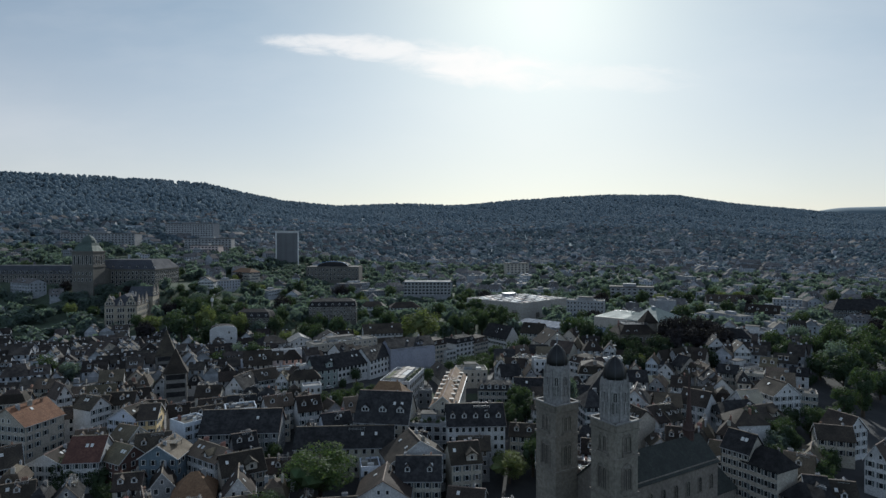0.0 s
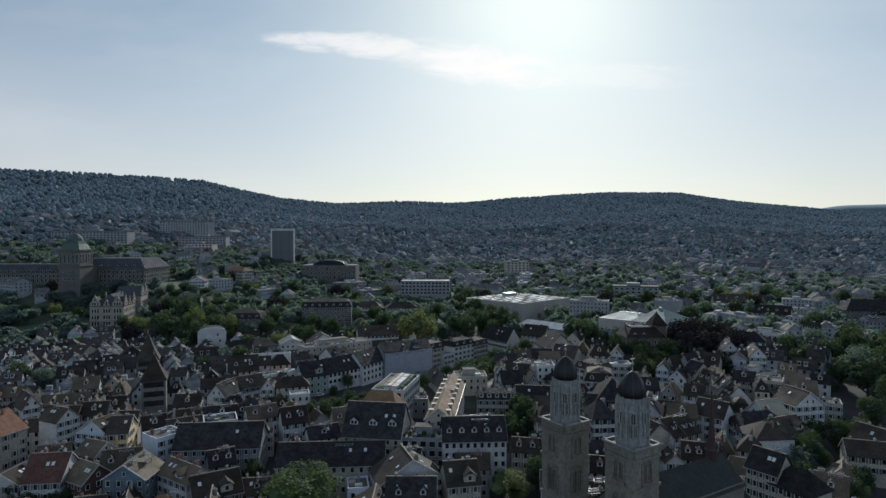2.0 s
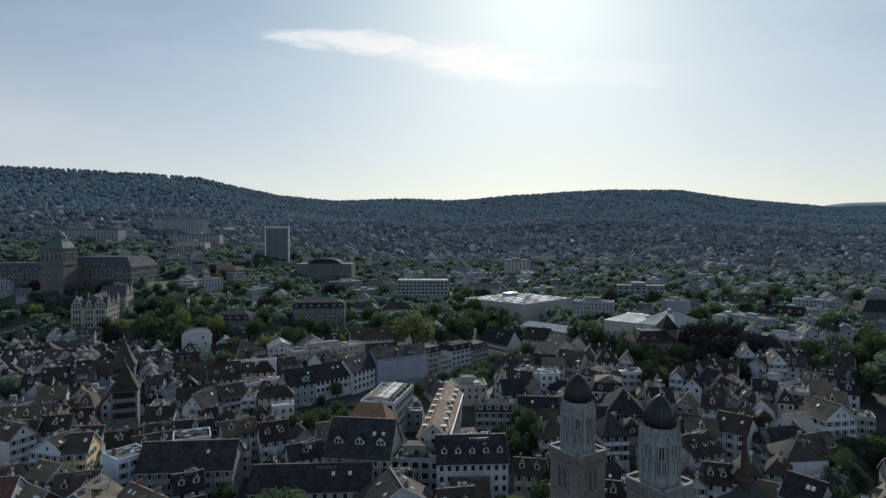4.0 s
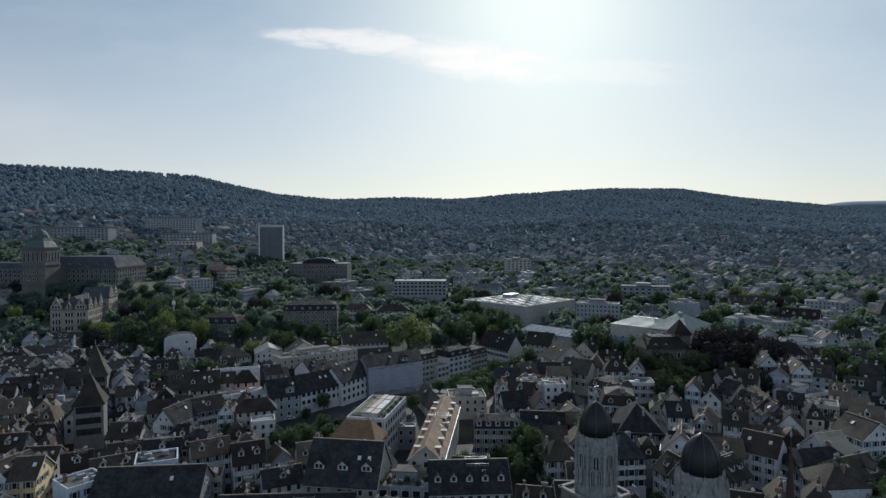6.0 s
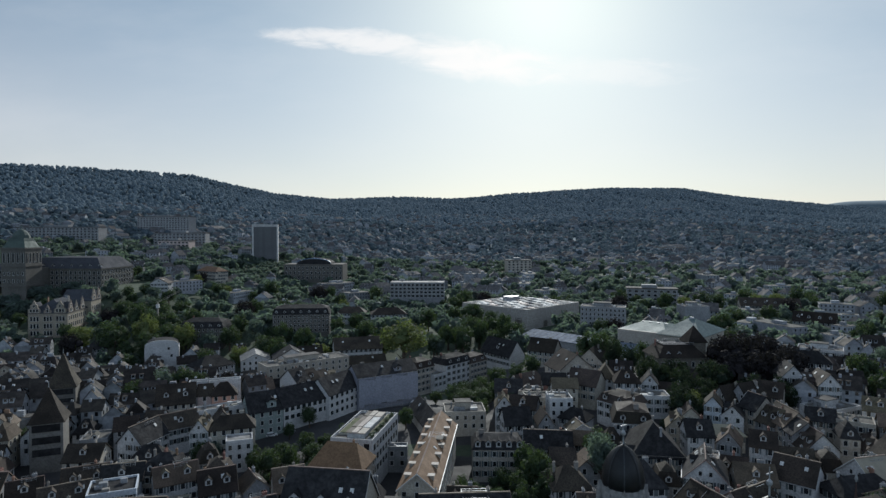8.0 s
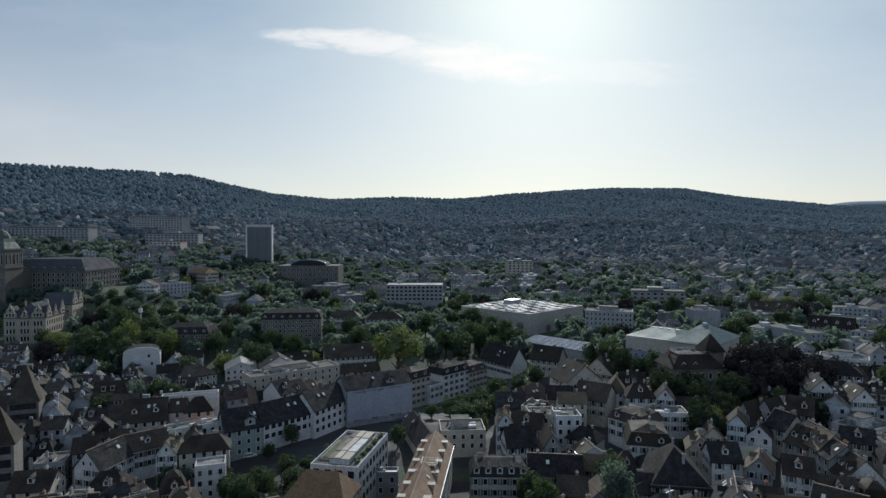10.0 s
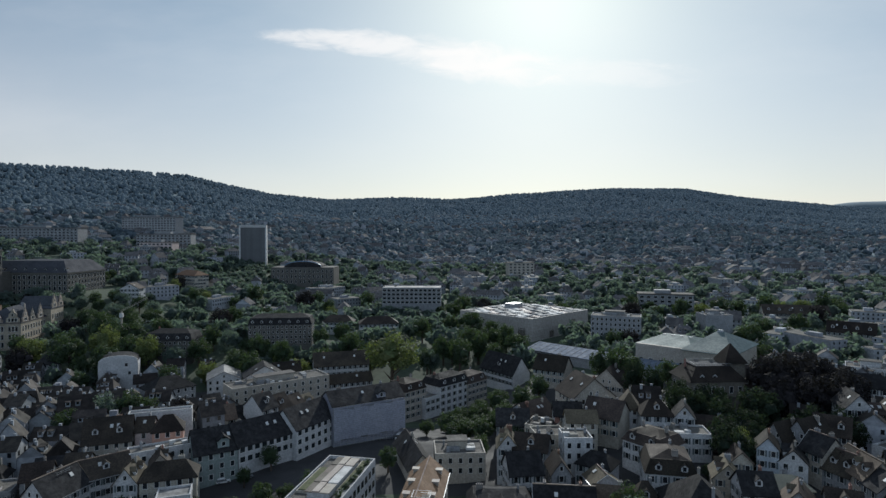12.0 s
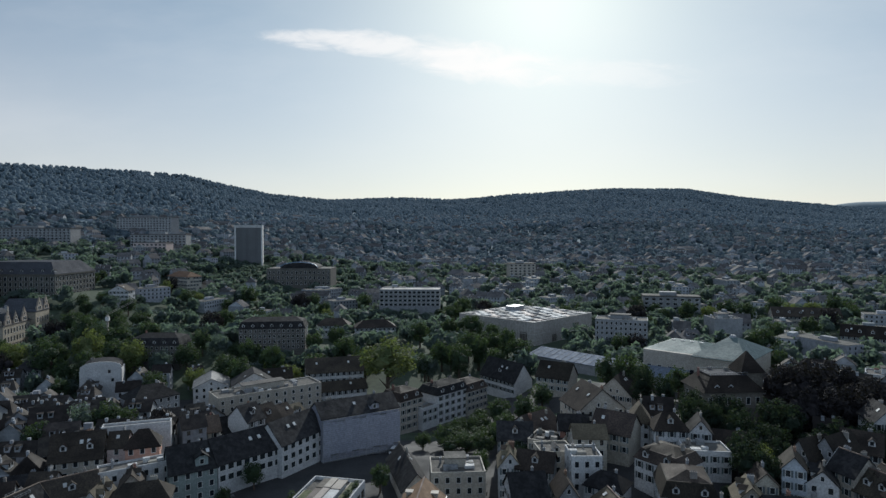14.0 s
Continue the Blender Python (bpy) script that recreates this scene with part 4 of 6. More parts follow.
# ---- the large buildings beyond the old town ----
def art_gallery():
    """The pale square gallery with a flat roof full of skylights and plant."""
    a, w, d, h = 49.5, 64, 68, 21.0
    ob = base_of("gallery", pose(25.5, 555.5, 15.0, 0, 0, a), "pale stone cube-shaped gallery with a flat bright roof", "gallery")
    keep(25.5, 555.5, 82, 84, 49.5)
    keep(25, 500, 40, 30)
    bm = bmesh.new()
    box(bm, -d / 2, d / 2, -w / 2, w / 2, -6, h)
    t = .8
    for b in ((-d / 2, d / 2, -w / 2, -w / 2 + t), (-d / 2, d / 2, w / 2 - t, w / 2), (-d / 2, -d / 2 + t, -w / 2 + t, w / 2 - t), (d / 2 - t, d / 2, -w / 2 + t, w / 2 - t)):
        box(bm, *b, h + .004, h + 1.0)
    part("wall", bm, LIMESTONE, ob)
    bm = bmesh.new()
    box(bm, -d / 2 + t, d / 2 - t, -w / 2 + t, w / 2 - t, h - .3, h + .3)
    part("roof", bm, ROOFWHITE, ob)
    for i in range(10):
        for j in range(8):
            if (i * 5 + j * 3) % 13 == 0:
                continue
            bm = bmesh.new()
            box(bm, -2.7, 2.7, -3.2, 3.2, h + .1, h + .7 + .3 * ((i + j) % 3))
            box(bm, -2.5, 2.5, -3.0, 3.0, h + .7 + .3 * ((i + j) % 3), h + .95 + .3 * ((i + j) % 3), taper=.35)
            part("skylight", bm, (CHALK, ROOFWHITE, ROSE, CHALK, GREY)[(i * 2 + j * 3) % 5], ob, place=pose(-d / 2 + 5 + i * 6.4, -w / 2 + 5 + j * 7.7, 0))
    bm = bmesh.new()
    box(bm, -6, 6, -4, 4, h, h + 4)
    part("plant_room", bm, METAL, ob, place=pose(8, 16, 0))
    for (u, z0, z1, wd, s) in ((-12, 2, 12, 5, "f"), (14, 8, 17, 7, "f"), (26, 1, 9, 9, "f"), (-20, 9, 16, 4, "r"), (10, 2, 10, 6, "r"), (-2, 6, 14, 7, "r"), (24, 7, 15, 6, "r")):
        bm = bmesh.new()
        box(bm, u - wd / 2, u + wd / 2, -.2, .06, z0, z1)
        m = pose(0, -w / 2, 0) if s == "f" else Matrix.Rotation(radians(-90), 4, "Z") @ pose(0, -d / 2, 0)
        part("window", bm, BRONZE, ob, "large dark gridded window", m)
    # fine stone fins
    for k in range(2):
        bm = bmesh.new()
        run, off, m = ((d, -w / 2, Matrix.Identity(4)), (w, -d / 2, Matrix.Rotation(radians(-90), 4, "Z")))[k]
        n = 52
        for i in range(n + 1):
            u = -run / 2 + i * run / n
            box(bm, u - .12, u + .12, off - .22, off - .003, -2, h + 1.0)
        for z in (0, 7, 14, h + .6):
            box(bm, -run / 2, run / 2, off - .3, off - .004, z, z + .4)
        tagged(part("stone_fin", bm, LIMESTONE, ob, place=m), kind="stuff")


LIMESTONE = material("jura_limestone", (0.42, 0.395, 0.365), (0.34, 0.32, 0.295), grain=.8, stain=.08, relief=.2)
ROOFWHITE = material("pale_roof_sheet", (0.27, 0.265, 0.26), (0.15, 0.148, 0.145), rough=0.75, grain=.8, stain=.1, relief=.1, spec=0.2)
ROSE = material("rosy_roof_membrane", (0.34, 0.27, 0.25), (0.24, 0.19, 0.175), rough=.7, grain=.8, stain=.1)
PANEL = material("grey_cladding", (0.13, 0.135, 0.145), (0.1, 0.104, 0.11), rough=.5, vary=.12, stain=.06, stripes=("Z", .9, .25))
BRONZE = material("bronze_grid", (0.12, 0.105, 0.085), rough=.4, metal=.4, stripes=("X", 2.0, .5))
art_gallery()


def slab_tower():
    """The tall block with a pale frame round its top and sides."""
    ob = base_of("tower_block", pose(-292, 835, 46, 0, 0, 18), "tall grey high-rise block with a pale frame", "tower block")
    keep(-288, 835, 34, 40, 18)
    keep(-262, 768, 40, 112, 21)
    w, d, h = 30, 18, 56
    part("wall", box(bmesh.new(), -w / 2, w / 2, -d / 2, d / 2, -22, h), PANEL, ob)
    for x0, x1, z0, z1 in ((-w / 2 - 1.1, -w / 2 + .6, -18, h + 1.6), (w / 2 - .6, w / 2 + 1.1, -18, h + 1.6), (-w / 2 + .6, w / 2 - .6, h - 1.6, h + 1.6)):
        part("frame", box(bmesh.new(), x0, x1, -d / 2 - .9, d / 2 + .8, z0, z1), CHALK, ob)
    for i in range(8):
        part("facade_panel", box(bmesh.new(), -w / 2 + .65 + i * 3.6, -w / 2 + 4.2 + i * 3.6, -d / 2 - .15, -d / 2 + .1, -14, h - 2), PANEL, ob)
    for i in range(5):
        part("facade_panel", box(bmesh.new(), w / 2 - .1, w / 2 + .12, -d / 2 + 1 + i * 3.4, -d / 2 + 3.8 + i * 3.4, -14, h - 2), PANEL, ob)


slab_tower()


def university():
    """The long university wings and the tall domed tower between them."""
    g = 43
    ob = base_of("university", pose(-360, 560, g, 0, 0, 3), "massive brown stone university building with a domed tower", "university")
    keep(-400, 580, 190, 60, 3)

    def wing(x0, x1, y0, y1, h, rise):
        part("wall", box(bmesh.new(), x0, x1, y0, y1, -12, h), STONE, ob)
        part("cornice", box(bmesh.new(), x0 - .5, x1 + .5, y0 - .5, y1 + .5, h - 1.2, h - .3), STONE, ob)
        bm = bmesh.new()
        box(bm, x0 - .6, x1 + .6, y0 - .6, y1 + .6, h - .2, h + rise, taper=rise * .9)
        part("roof", bm, DARKSLATE, ob, "dark slate mansard roof with dormers", None)
        n = int((x1 - x0) / 4)
        for i in range(n):
            for j in range(4):
                window_at(ob, pose(x0 + (i + .5) * (x1 - x0) / n, y0, .8 + j * 4.3), 1.9, 2.9, False)
            if i % 2:
                dormer(ob, pose(x0 + (i + .5) * (x1 - x0) / n, y0 + 1.2, h + 1.4), SLATE, 2.0)
        n = int((y1 - y0) / 4)
        for i in range(n):
            for j in range(4):
                window_at(ob, Matrix.Rotation(radians(90), 4, "Z") @ pose(y0 + (i + .5) * (y1 - y0) / n, -x1, .8 + j * 4.3), 1.9, 2.9, False)

    wing(-36, 29, 0, 50, 19, 9)
    wing(-150, -44, 4, 34, 14, 8)
    bm = bmesh.new()
    box(bm, -34.5, -14.5, -30, -11, -14, 37)
    part("tower_wall", bm, STONE, ob)
    for z in (6, 22, 36.2):
        part("cornice", box(bmesh.new(), -35.1, -13.9, -30.6, -10.4, z, z + 1.2), STONE, ob)
    for i in range(5):
        window_at(ob, pose(-32.1 + i * 3.8, -30, 25), 1.7, 8, False)
        window_at(ob, Matrix.Rotation(radians(90), 4, "Z") @ pose(-28.3 + i * 3.9, 14.5, 25), 1.7, 8, False)
        for z in (9, 15):
            window_at(ob, pose(-32.1 + i * 3.8, -30, z), 1.4, 2.6, False)
    part("link_wall", box(bmesh.new(), -36.5, -16.5, -11, 4, -14, 20), STONE, ob)
    bm = bmesh.new()
    box(bm, -33.8, -15.2, -29.2, -11.8, 37.4, 42.5, taper=2.4)
    part("tower_roof", bm, COPPER, ob, "stepped green copper dome roof")
    bm = bmesh.new()
    box(bm, -31.2, -17.8, -26.6, -14.4, 42.5, 45.2, taper=.3)
    part("tower_attic", bm, COPPER, ob)
    bm = bmesh.new()
    ring(bm, 12, [(6.6, 45.2), (6.0, 47.6), (4.6, 50), (2.4, 51.8), (.6, 52.6), (.4, 54.5), (.05, 57)])
    part("dome", bm, COPPER, ob, place=pose(-24.5, -20.5, 0))


DARKSLATE = material("dark_blue_slate", (0.075, 0.08, 0.092), (0.05, 0.054, 0.062), rough=.85, grain=1.0, stain=.15, relief=.25, spec=.08)
STONE = material("brown_grey_stone", (0.145, 0.137, 0.123), (0.1, 0.095, 0.087), grain=1.2, stain=.12, relief=.3, spec=.2)
university()

# ---- houses of the old town, one by one ----
def curved_gable_house():
    """The white house whose broad end wall rises to a rounded gable."""
    x, y, rz, w, d, h, rise = WHITE_END
    g = land(x, y)
    h -= g
    ob = base_of("house", pose(x, y, g, 0, 0, rz), "white house with a broad rounded gable and grey roof", "house", "old town houses")
    keep(x, y, w, d, rz)
    part("wall", box(bmesh.new(), -w / 2, w / 2, -d / 2 + .3, d / 2, -6, h), WHITE, ob)
    arc = [(-math.cos(math.pi * i / 12) * w / 2, rise * math.sin(math.pi * i / 12) ** .6) for i in range(13)]
    for name, y0, y1, grow, mat in (("gable", -d / 2 - .2, -d / 2 + .3, 1.0, WHITE), ("roof", -d / 2 + .3, d / 2 + .3, .95, SLATE)):
        bm = bmesh.new()
        low = -6 if name == "gable" else h + .004
        ends = [[bm.verts.new((u * grow, yy, (h + v * grow if 0 < i < 12 else low))) for i, (u, v) in enumerate(arc)] for yy in (y0, y1)]
        bm.faces.new(ends[0])
        bm.faces.new(ends[1][::-1])
        for i in range(13):
            k = (i + 1) % 13
            bm.faces.new((ends[0][i], ends[1][i], ends[1][k], ends[0][k]))
        bmesh.ops.recalc_face_normals(bm, faces=bm.faces)
        part(name, bm, mat, ob)
    for u, z in ((-.3, h - 6), (.28, h - 6), (.2, h - 1.6)):
        window_at(ob, pose(u * w, -d / 2 - .2, z), 1.3, 1.7, False)
    chimney(ob, -w * .25, 2, h + rise * .8, 1.6)


WHITE_END = (-194.5, 418, 27, 18.5, 13.0, 25.0, 4.2)
TAN = material("tan_roof_tiles", (0.25, 0.15, 0.085), (0.16, 0.1, 0.062), rough=0.75, grain=1.6, relief=0.5, vary=0.08, stripes=("Z", 2.6, 0.3), spec=0.2)
NET = material("scaffold_netting", (0.3, 0.315, 0.37), (0.23, 0.24, 0.29), rough=0.8, grain=1.6, stain=0.22, relief=0.3, vary=0.03, stripes=("Z", 0.46, 0.3))
MAROON = material("red_brown_tiles", (0.135, 0.075, 0.055), (0.08, 0.046, 0.036), rough=0.85, grain=1.6, relief=0.5, vary=0.1, spec=0.15)
REDWALL = material("dark_red_plaster", (0.11, 0.058, 0.048), (0.08, 0.043, 0.037), grain=2.0, relief=0.15)
GREENISH = material("grey_green_plaster", (0.26, 0.31, 0.30), (0.20, 0.24, 0.235), grain=2.0, relief=0.15)
BLUEISH = material("pale_blue_plaster", (0.50, 0.54, 0.60), (0.40, 0.43, 0.48), grain=2.0, relief=0.15)
PINK2 = material("rose_plaster", (0.52, 0.42, 0.38), (0.42, 0.34, 0.31), grain=2.0, relief=0.15)
COPPER2 = material("pale_green_sheet_roof", (0.3, 0.275, 0.2), (0.22, 0.2, 0.15), rough=0.5, relief=0.2)
house(-5.6, 216.5, 20.6, 14.0, 14.9, 8, roof='gable', rise=6, wall=WHITE, top=SLATE, dormers=5, chimneys=2, shutters=False, cols=9, label='white five-storey house with a steep dark roof and five dormers')
house(-39.3, 222.4, 20.1, 17.0, 13.1, -4, roof='gable', rise=9.5, wall=CREAM, top=SLATE, dormers=3, dw=2.8, chimneys=1, shutters=False, label='long house under a high dark roof with three dormers')
house(-22.4, 222.5, 15.3, 11.0, 11.4, -1, roof='flat', wall=GREY, top=GRAVEL, shutters=False, chimneys=2, name='veranda_house', win=(2.0, 1.9), label='grey flat-roofed house with planted roof terraces')
house(-136.4, 415.3, 16.0, 18.0, 9.5, 25, roof='gable', rise=3.8, wall=WHITE, top=ROOFWHITE, along='y', chimneys=0, shutters=False)
house(-114.5, 413.6, 20.0, 14.0, 11.0, 25, roof='gable', rise=5.5, wall=WHITE, top=SLATE, along='y', chimneys=0)
house(-106.8, 425.3, 13.5, 10.0, 9.9, 26, roof='gable', rise=4, wall=CREAM, top=TILE, chimneys=1)
house(-79.5, 432.2, 28.5, 12.0, 10.9, 21, roof='gable', rise=6, wall=WHITE, top=TILE, chimneys=2)
house(-70.9, 412.1, 23.5, 8.0, 9.0, 27, roof='gable', rise=3.5, wall=WHITE, top=TILE, chimneys=1)
terrace(-84.2, 356.3, 29.5, 11, 10.0, 62, 5, (WHITE, CREAM, GREY), (TILE, SLATE, BUFF, TILE), 4, 5, "fr")
terrace(-103.6, 346.0, 24.6, 11, 7.5, 36, 5, (WHITE, CREAM, GREY), (TILE, SLATE, BUFF, TILE), 3, 7, "fr")
house(-20.6, 397.7, 19.4, 12.0, 13.0, 51, roof='mansard', rise=4.5, wall=WHITE, top=SLATE, dormers=3, chimneys=2, cols=5)
house(-28.9, 385.5, 9.5, 10.0, 9.0, 53, roof='flat', wall=WHITE, top=GRAVEL, chimneys=1)
house(-10.2, 409.4, 14.5, 12.0, 11.3, 52, roof='mansard', rise=4.5, wall=CREAM, top=TILE, dormers=2, chimneys=1)
house(-36.7, 381.1, 12.7, 12.0, 14.0, 51, roof='mansard', rise=4.5, wall=CREAM, top=TILE, dormers=2, chimneys=2)
house(8.0, 428.1, 24.4, 12.0, 7.6, -48, roof='gable', rise=8, wall=WHITE, top=SLATE, dormers=1, chimneys=1)
house(30.2, 403.6, 15.0, 12.0, 8.3, -27, roof='gable', rise=6, wall=CREAM, top=TILE, along='x', chimneys=1)
house(15.8, 342.1, 16.4, 14.0, 6.1, -46, roof='gable', rise=6, wall=WHITE, top=TILE, along='y', chimneys=2)
house(36.0, 347.0, 17.0, 15.0, 10.8, 18, roof='gable', rise=6.8, wall=CREAM, top=TILE, along='y', chimneys=2, shutters=False)
house(53.1, 383.0, 14.1, 14.0, 6.0, -27, roof='gable', rise=7, wall=CREAM, top=TILE, along='y', chimneys=1)
house(62.0, 311.0, 12.2, 9.0, 8.2, -2, roof='flat', wall=WHITE, top=GRAVEL, chimneys=1, cols=4)
house(49.0, 301.2, 13.0, 12.0, 9.0, -49, roof='mansard', rise=4, wall=WHITE, top=TILE, dormers=2, chimneys=2)
house(18.8, 325.9, 10.5, 10.0, 7.2, -21, roof='flat', wall=CREAM, top=SLATE, chimneys=3)
house(39.6, 323.7, 12.1, 12.0, 9.8, -30, roof='gable', rise=5, wall=CREAM, top=TILE, along='x', chimneys=3)
house(50.5, 266.5, 15.0, 20.0, 10.4, -4, roof='hip', rise=7.4, wall=CREAM, top=SLATE, along='y', hip=9.0, chimneys=2, sides='fl')
house(49.0, 287.0, 13.0, 14.0, 9.4, -8, roof='mansard', rise=5.2, wall=WHITE, top=TILE, along='y', chimneys=2, dormers=2, sides='fl')

house(89.8, 307.0, 6.2, 11.0, 8.9, -61, roof='gable', rise=5, wall=GREY, top=TILE, along='y', chimneys=1)
house(96.7, 307.4, 8.4, 12.0, 8.9, -57, roof='gable', rise=6, wall=GREY, top=TILE, along='y', chimneys=1)
terrace(97.2, 294.5, 14.9, 10, 8.6, -65, 4.5, (CREAM, GREY, GREY), (TILE, SLATE, BUFF, TILE), 2, 9, "fl")
curved_gable_house()
house(-246.3, 432.8, 11.5, 12.0, 8.0, 33, roof='hip', rise=4, wall=WHITE, top=SLATE, chimneys=1)
house(-243.8, 352.1, 16.8, 12.0, 10.0, 88, roof='gable', rise=4.5, wall=CREAM, top=TILE, along='y', chimneys=1)
house(-105.1, 307.0, 9.2, 8.0, 13.1, 25, roof='hip', rise=4, wall=PINK, top=TILE, chimneys=0, shutters=False)
house(-112.9, 307.3, 5.1, 9.0, 12.7, 20, roof='gable', rise=3.5, wall=PINK2, top=TILE, chimneys=1, shutters=False)
house(-121.7, 301.2, 13.6, 10.0, 11.7, 25, roof='gable', rise=6.5, wall=CREAM, top=TILE, dormers=2, chimneys=1, shutters=False)
house(-101.1, 295.8, 18.4, 6.4, 11.5, 37, roof='flat', wall=WHITE, top=GRAVEL, chimneys=1, shutters=False, cols=7)
keep(-107, 272, 7, 12, 80)
house(-111.8, 284.0, 12.5, 9.0, 9.8, 46, roof='gable', rise=4.4, wall=WHITE, top=TILE, chimneys=2, cols=5, sides='f', dormers=1)
house(-117.2, 271.6, 13.0, 9.5, 9.8, 80, roof='gable', rise=5.2, wall=WHITE, top=SLATE, chimneys=1, cols=4, sides='fl')
house(-89.5, 280.0, 14.5, 8.0, 11.7, 22, roof='hip', rise=3.5, wall=CREAM, top=TILE, chimneys=1, shutters=False)
house(-83.4, 271.1, 8.5, 7.0, 10.1, 23, roof='flat', wall=WHITE, top=ROOFWHITE, chimneys=0, shutters=False, cols=3)
house(-113.9, 317.8, 20.1, 4.0, 14.6, 24, roof='flat', wall=WHITE, top=ROOFWHITE, chimneys=0, windows=False)
house(-87.3, 301.1, 12.7, 12.0, 9.9, 36, roof='gable', rise=6, wall=GREENISH, top=SLATE, chimneys=1, shutters=False)
house(-76.4, 311.6, 20.2, 12.0, 9.8, 50, roof='gable', rise=6, wall=WHITE, top=SLATE, chimneys=2, shutters=False, win=(1.7, 1.7), cols=8)
house(-65.5, 324.8, 19.1, 12.0, 11.0, 64, roof='gable', rise=6, wall=WHITE, top=SLATE, chimneys=1, shutters=False, win=(1.7, 1.7), cols=6)
house(-141.9, 371.7, 18.5, 14.0, 15.0, 53, roof='hip', rise=4.5, wall=GREY, top=SLATE, chimneys=0, shutters=False)
house(-99.1, 391.0, 46.2, 14.0, 13.5, 41, roof='flat', wall=CREAM, top=GRAVEL, chimneys=1, shutters=False, cols=12)
house(-47.8, 341.4, 28.5, 13.0, 16.0, 35, roof='gable', rise=4, wall=NET, top=SLATE, chimneys=2, windows=False, label='house wrapped in pale scaffold netting', name='scaffolded_house')
house(-42.5, 248.0, 16.0, 12.0, 13.2, -7, roof='hip', rise=5.5, wall=CREAM, top=TAN, chimneys=1, shutters=False, hip=4.0, label='cream house under a low hipped tan roof')
house(2.9, 271.5, 16.4, 11.0, 10.2, 3, roof='mansard', rise=3.4, wall=CREAM, top=SLATE, dormers=5, chimneys=2, cols=6, label='cream house with a slate mansard storey and a roof terrace')
house(19.0, 272.0, 15.0, 10.5, 8.6, -2, roof='gable', rise=4.4, wall=CREAM, top=SLATE, chimneys=2, dormers=0, cols=5)
house(-31.9, 273.3, 10.2, 4.0, 8.0, 4, roof='flat', wall=GREY, top=METAL, chimneys=0, shutters=False)
house(-17.4, 257.0, 10.2, 54.0, 14.0, -2, roof='gable', rise=4.3, wall=CREAM, top=TAN, along='y', chimneys=0, shutters=False, sides='fr', base=12, label='long house with a tan tiled roof and rows of dormers', name='tan_roof_house')
house(-24.5, 311, 8.5, 25, 5.0, 20, roof='gable', rise=4.5, wall=CREAM, top=SLATE, along='y', chimneys=1, shutters=False, base=15.5)
house(-9.5, 307, 15.5, 12.0, 8.7, 8, roof='flat', wall=CREAM, top=GRAVEL, chimneys=2, shutters=False, base=15.5)
house(99.5, 246.5, 17.7, 9.0, 9.5, 16, roof='hip', rise=3.5, wall=WHITE, top=SLATE, chimneys=2, dormers=0, win=(1.5, 1.6))
house(125.8, 307.6, 18.3, 11.0, 6.0, 29, roof='flat', wall=WHITE, top=GRAVEL, chimneys=1)
house(77.0, 287.0, 16.5, 9.0, 5.6, -2, roof='hip', rise=2.2, wall=CREAM, top=COPPER2, chimneys=1)
house(60.6, 250, 11, 13, 14, -18, roof='gable', rise=5.5, wall=WHITE, top=SLATE, along='y', chimneys=1, base=11.5, dormers=1)
house(26.2, 302.6, 8.4, 9.0, 10.4, 5, roof='flat', wall=WHITE, top=GRAVEL, chimneys=3, shutters=False)
house(31.0, 292.5, 10.0, 8.0, 7.4, -30, roof='hip', rise=3, wall=WHITE, top=SLATE, chimneys=1)
house(30.9, 285.0, 8.0, 7.0, 6.6, 12, roof='gable', rise=2.6, wall=WHITE, top=BUFF, along='y', chimneys=1)
house(140.0, 352.0, 18.0, 12.0, 14.4, -22, roof='hip', rise=4, wall=WHITE, top=SLATE, dormers=0, chimneys=2, hip=5.0)
house(120.5, 327.0, 8.2, 11.0, 13.6, -10, roof='gable', rise=4.5, wall=WHITE, top=SLATE, along='y', chimneys=1)
house(126.4, 326.5, 4.0, 10.0, 12.0, -10, roof='gable', rise=2.5, wall=PINK2, top=TILE, chimneys=1)
house(131.5, 322.5, 8.2, 11.0, 11.6, -6, roof='gable', rise=4.4, wall=WHITE, top=TILE, along='y', chimneys=1)
house(-107.6, 188.6, 12.6, 12.0, 13.4, 4, roof='gable', rise=4.2, wall=BLUE, top=BUFF, along='y', chimneys=2, shutters=True, label='blue-grey rendered house with white window frames')
house(-170.5, 204.5, 17.0, 16.0, 16.4, -9, roof='gable', rise=6, wall=CREAM, top=RED, along='y', chimneys=3, dormers=0)
house(-149.4, 192.5, 12.8, 12.0, 8.0, 2, roof='gable', rise=3.4, wall=WHITE, top=TILE, along='y', chimneys=1)
house(-136.4, 191.5, 11.0, 14.0, 10.3, 12, roof='gable', rise=6.4, wall=WHITE, top=MAROON, chimneys=2)
house(-157.7, 180.7, 7.4, 13.0, 12.5, 45, roof='gable', rise=5, wall=WHITE, top=TILE, along='x', chimneys=1)
house(-90.9, 174.9, 12.4, 14.0, 8.2, 22, roof='hip', rise=6, wall=CREAM, top=TAN, chimneys=1)
house(-92.5, 190.5, 15.5, 9.5, 12.2, -30, roof='gable', rise=3.4, wall=WHITE, top=BUFF, chimneys=2)
house(-92.0, 214.2, 27.9, 15.0, 11.2, 10, roof='gable', rise=6.5, wall=GREY, top=SLATE, chimneys=2, dormers=0)
house(-51.2, 206.4, 34.1, 13.0, 10.2, 8, roof='gable', rise=5.5, wall=CREAM, top=SLATE, chimneys=2, dormers=0, shutters=False)
house(-112.0, 212.6, 10.3, 10.0, 13.7, 57, roof='flat', wall=BLUEISH, top=GRAVEL, chimneys=1)
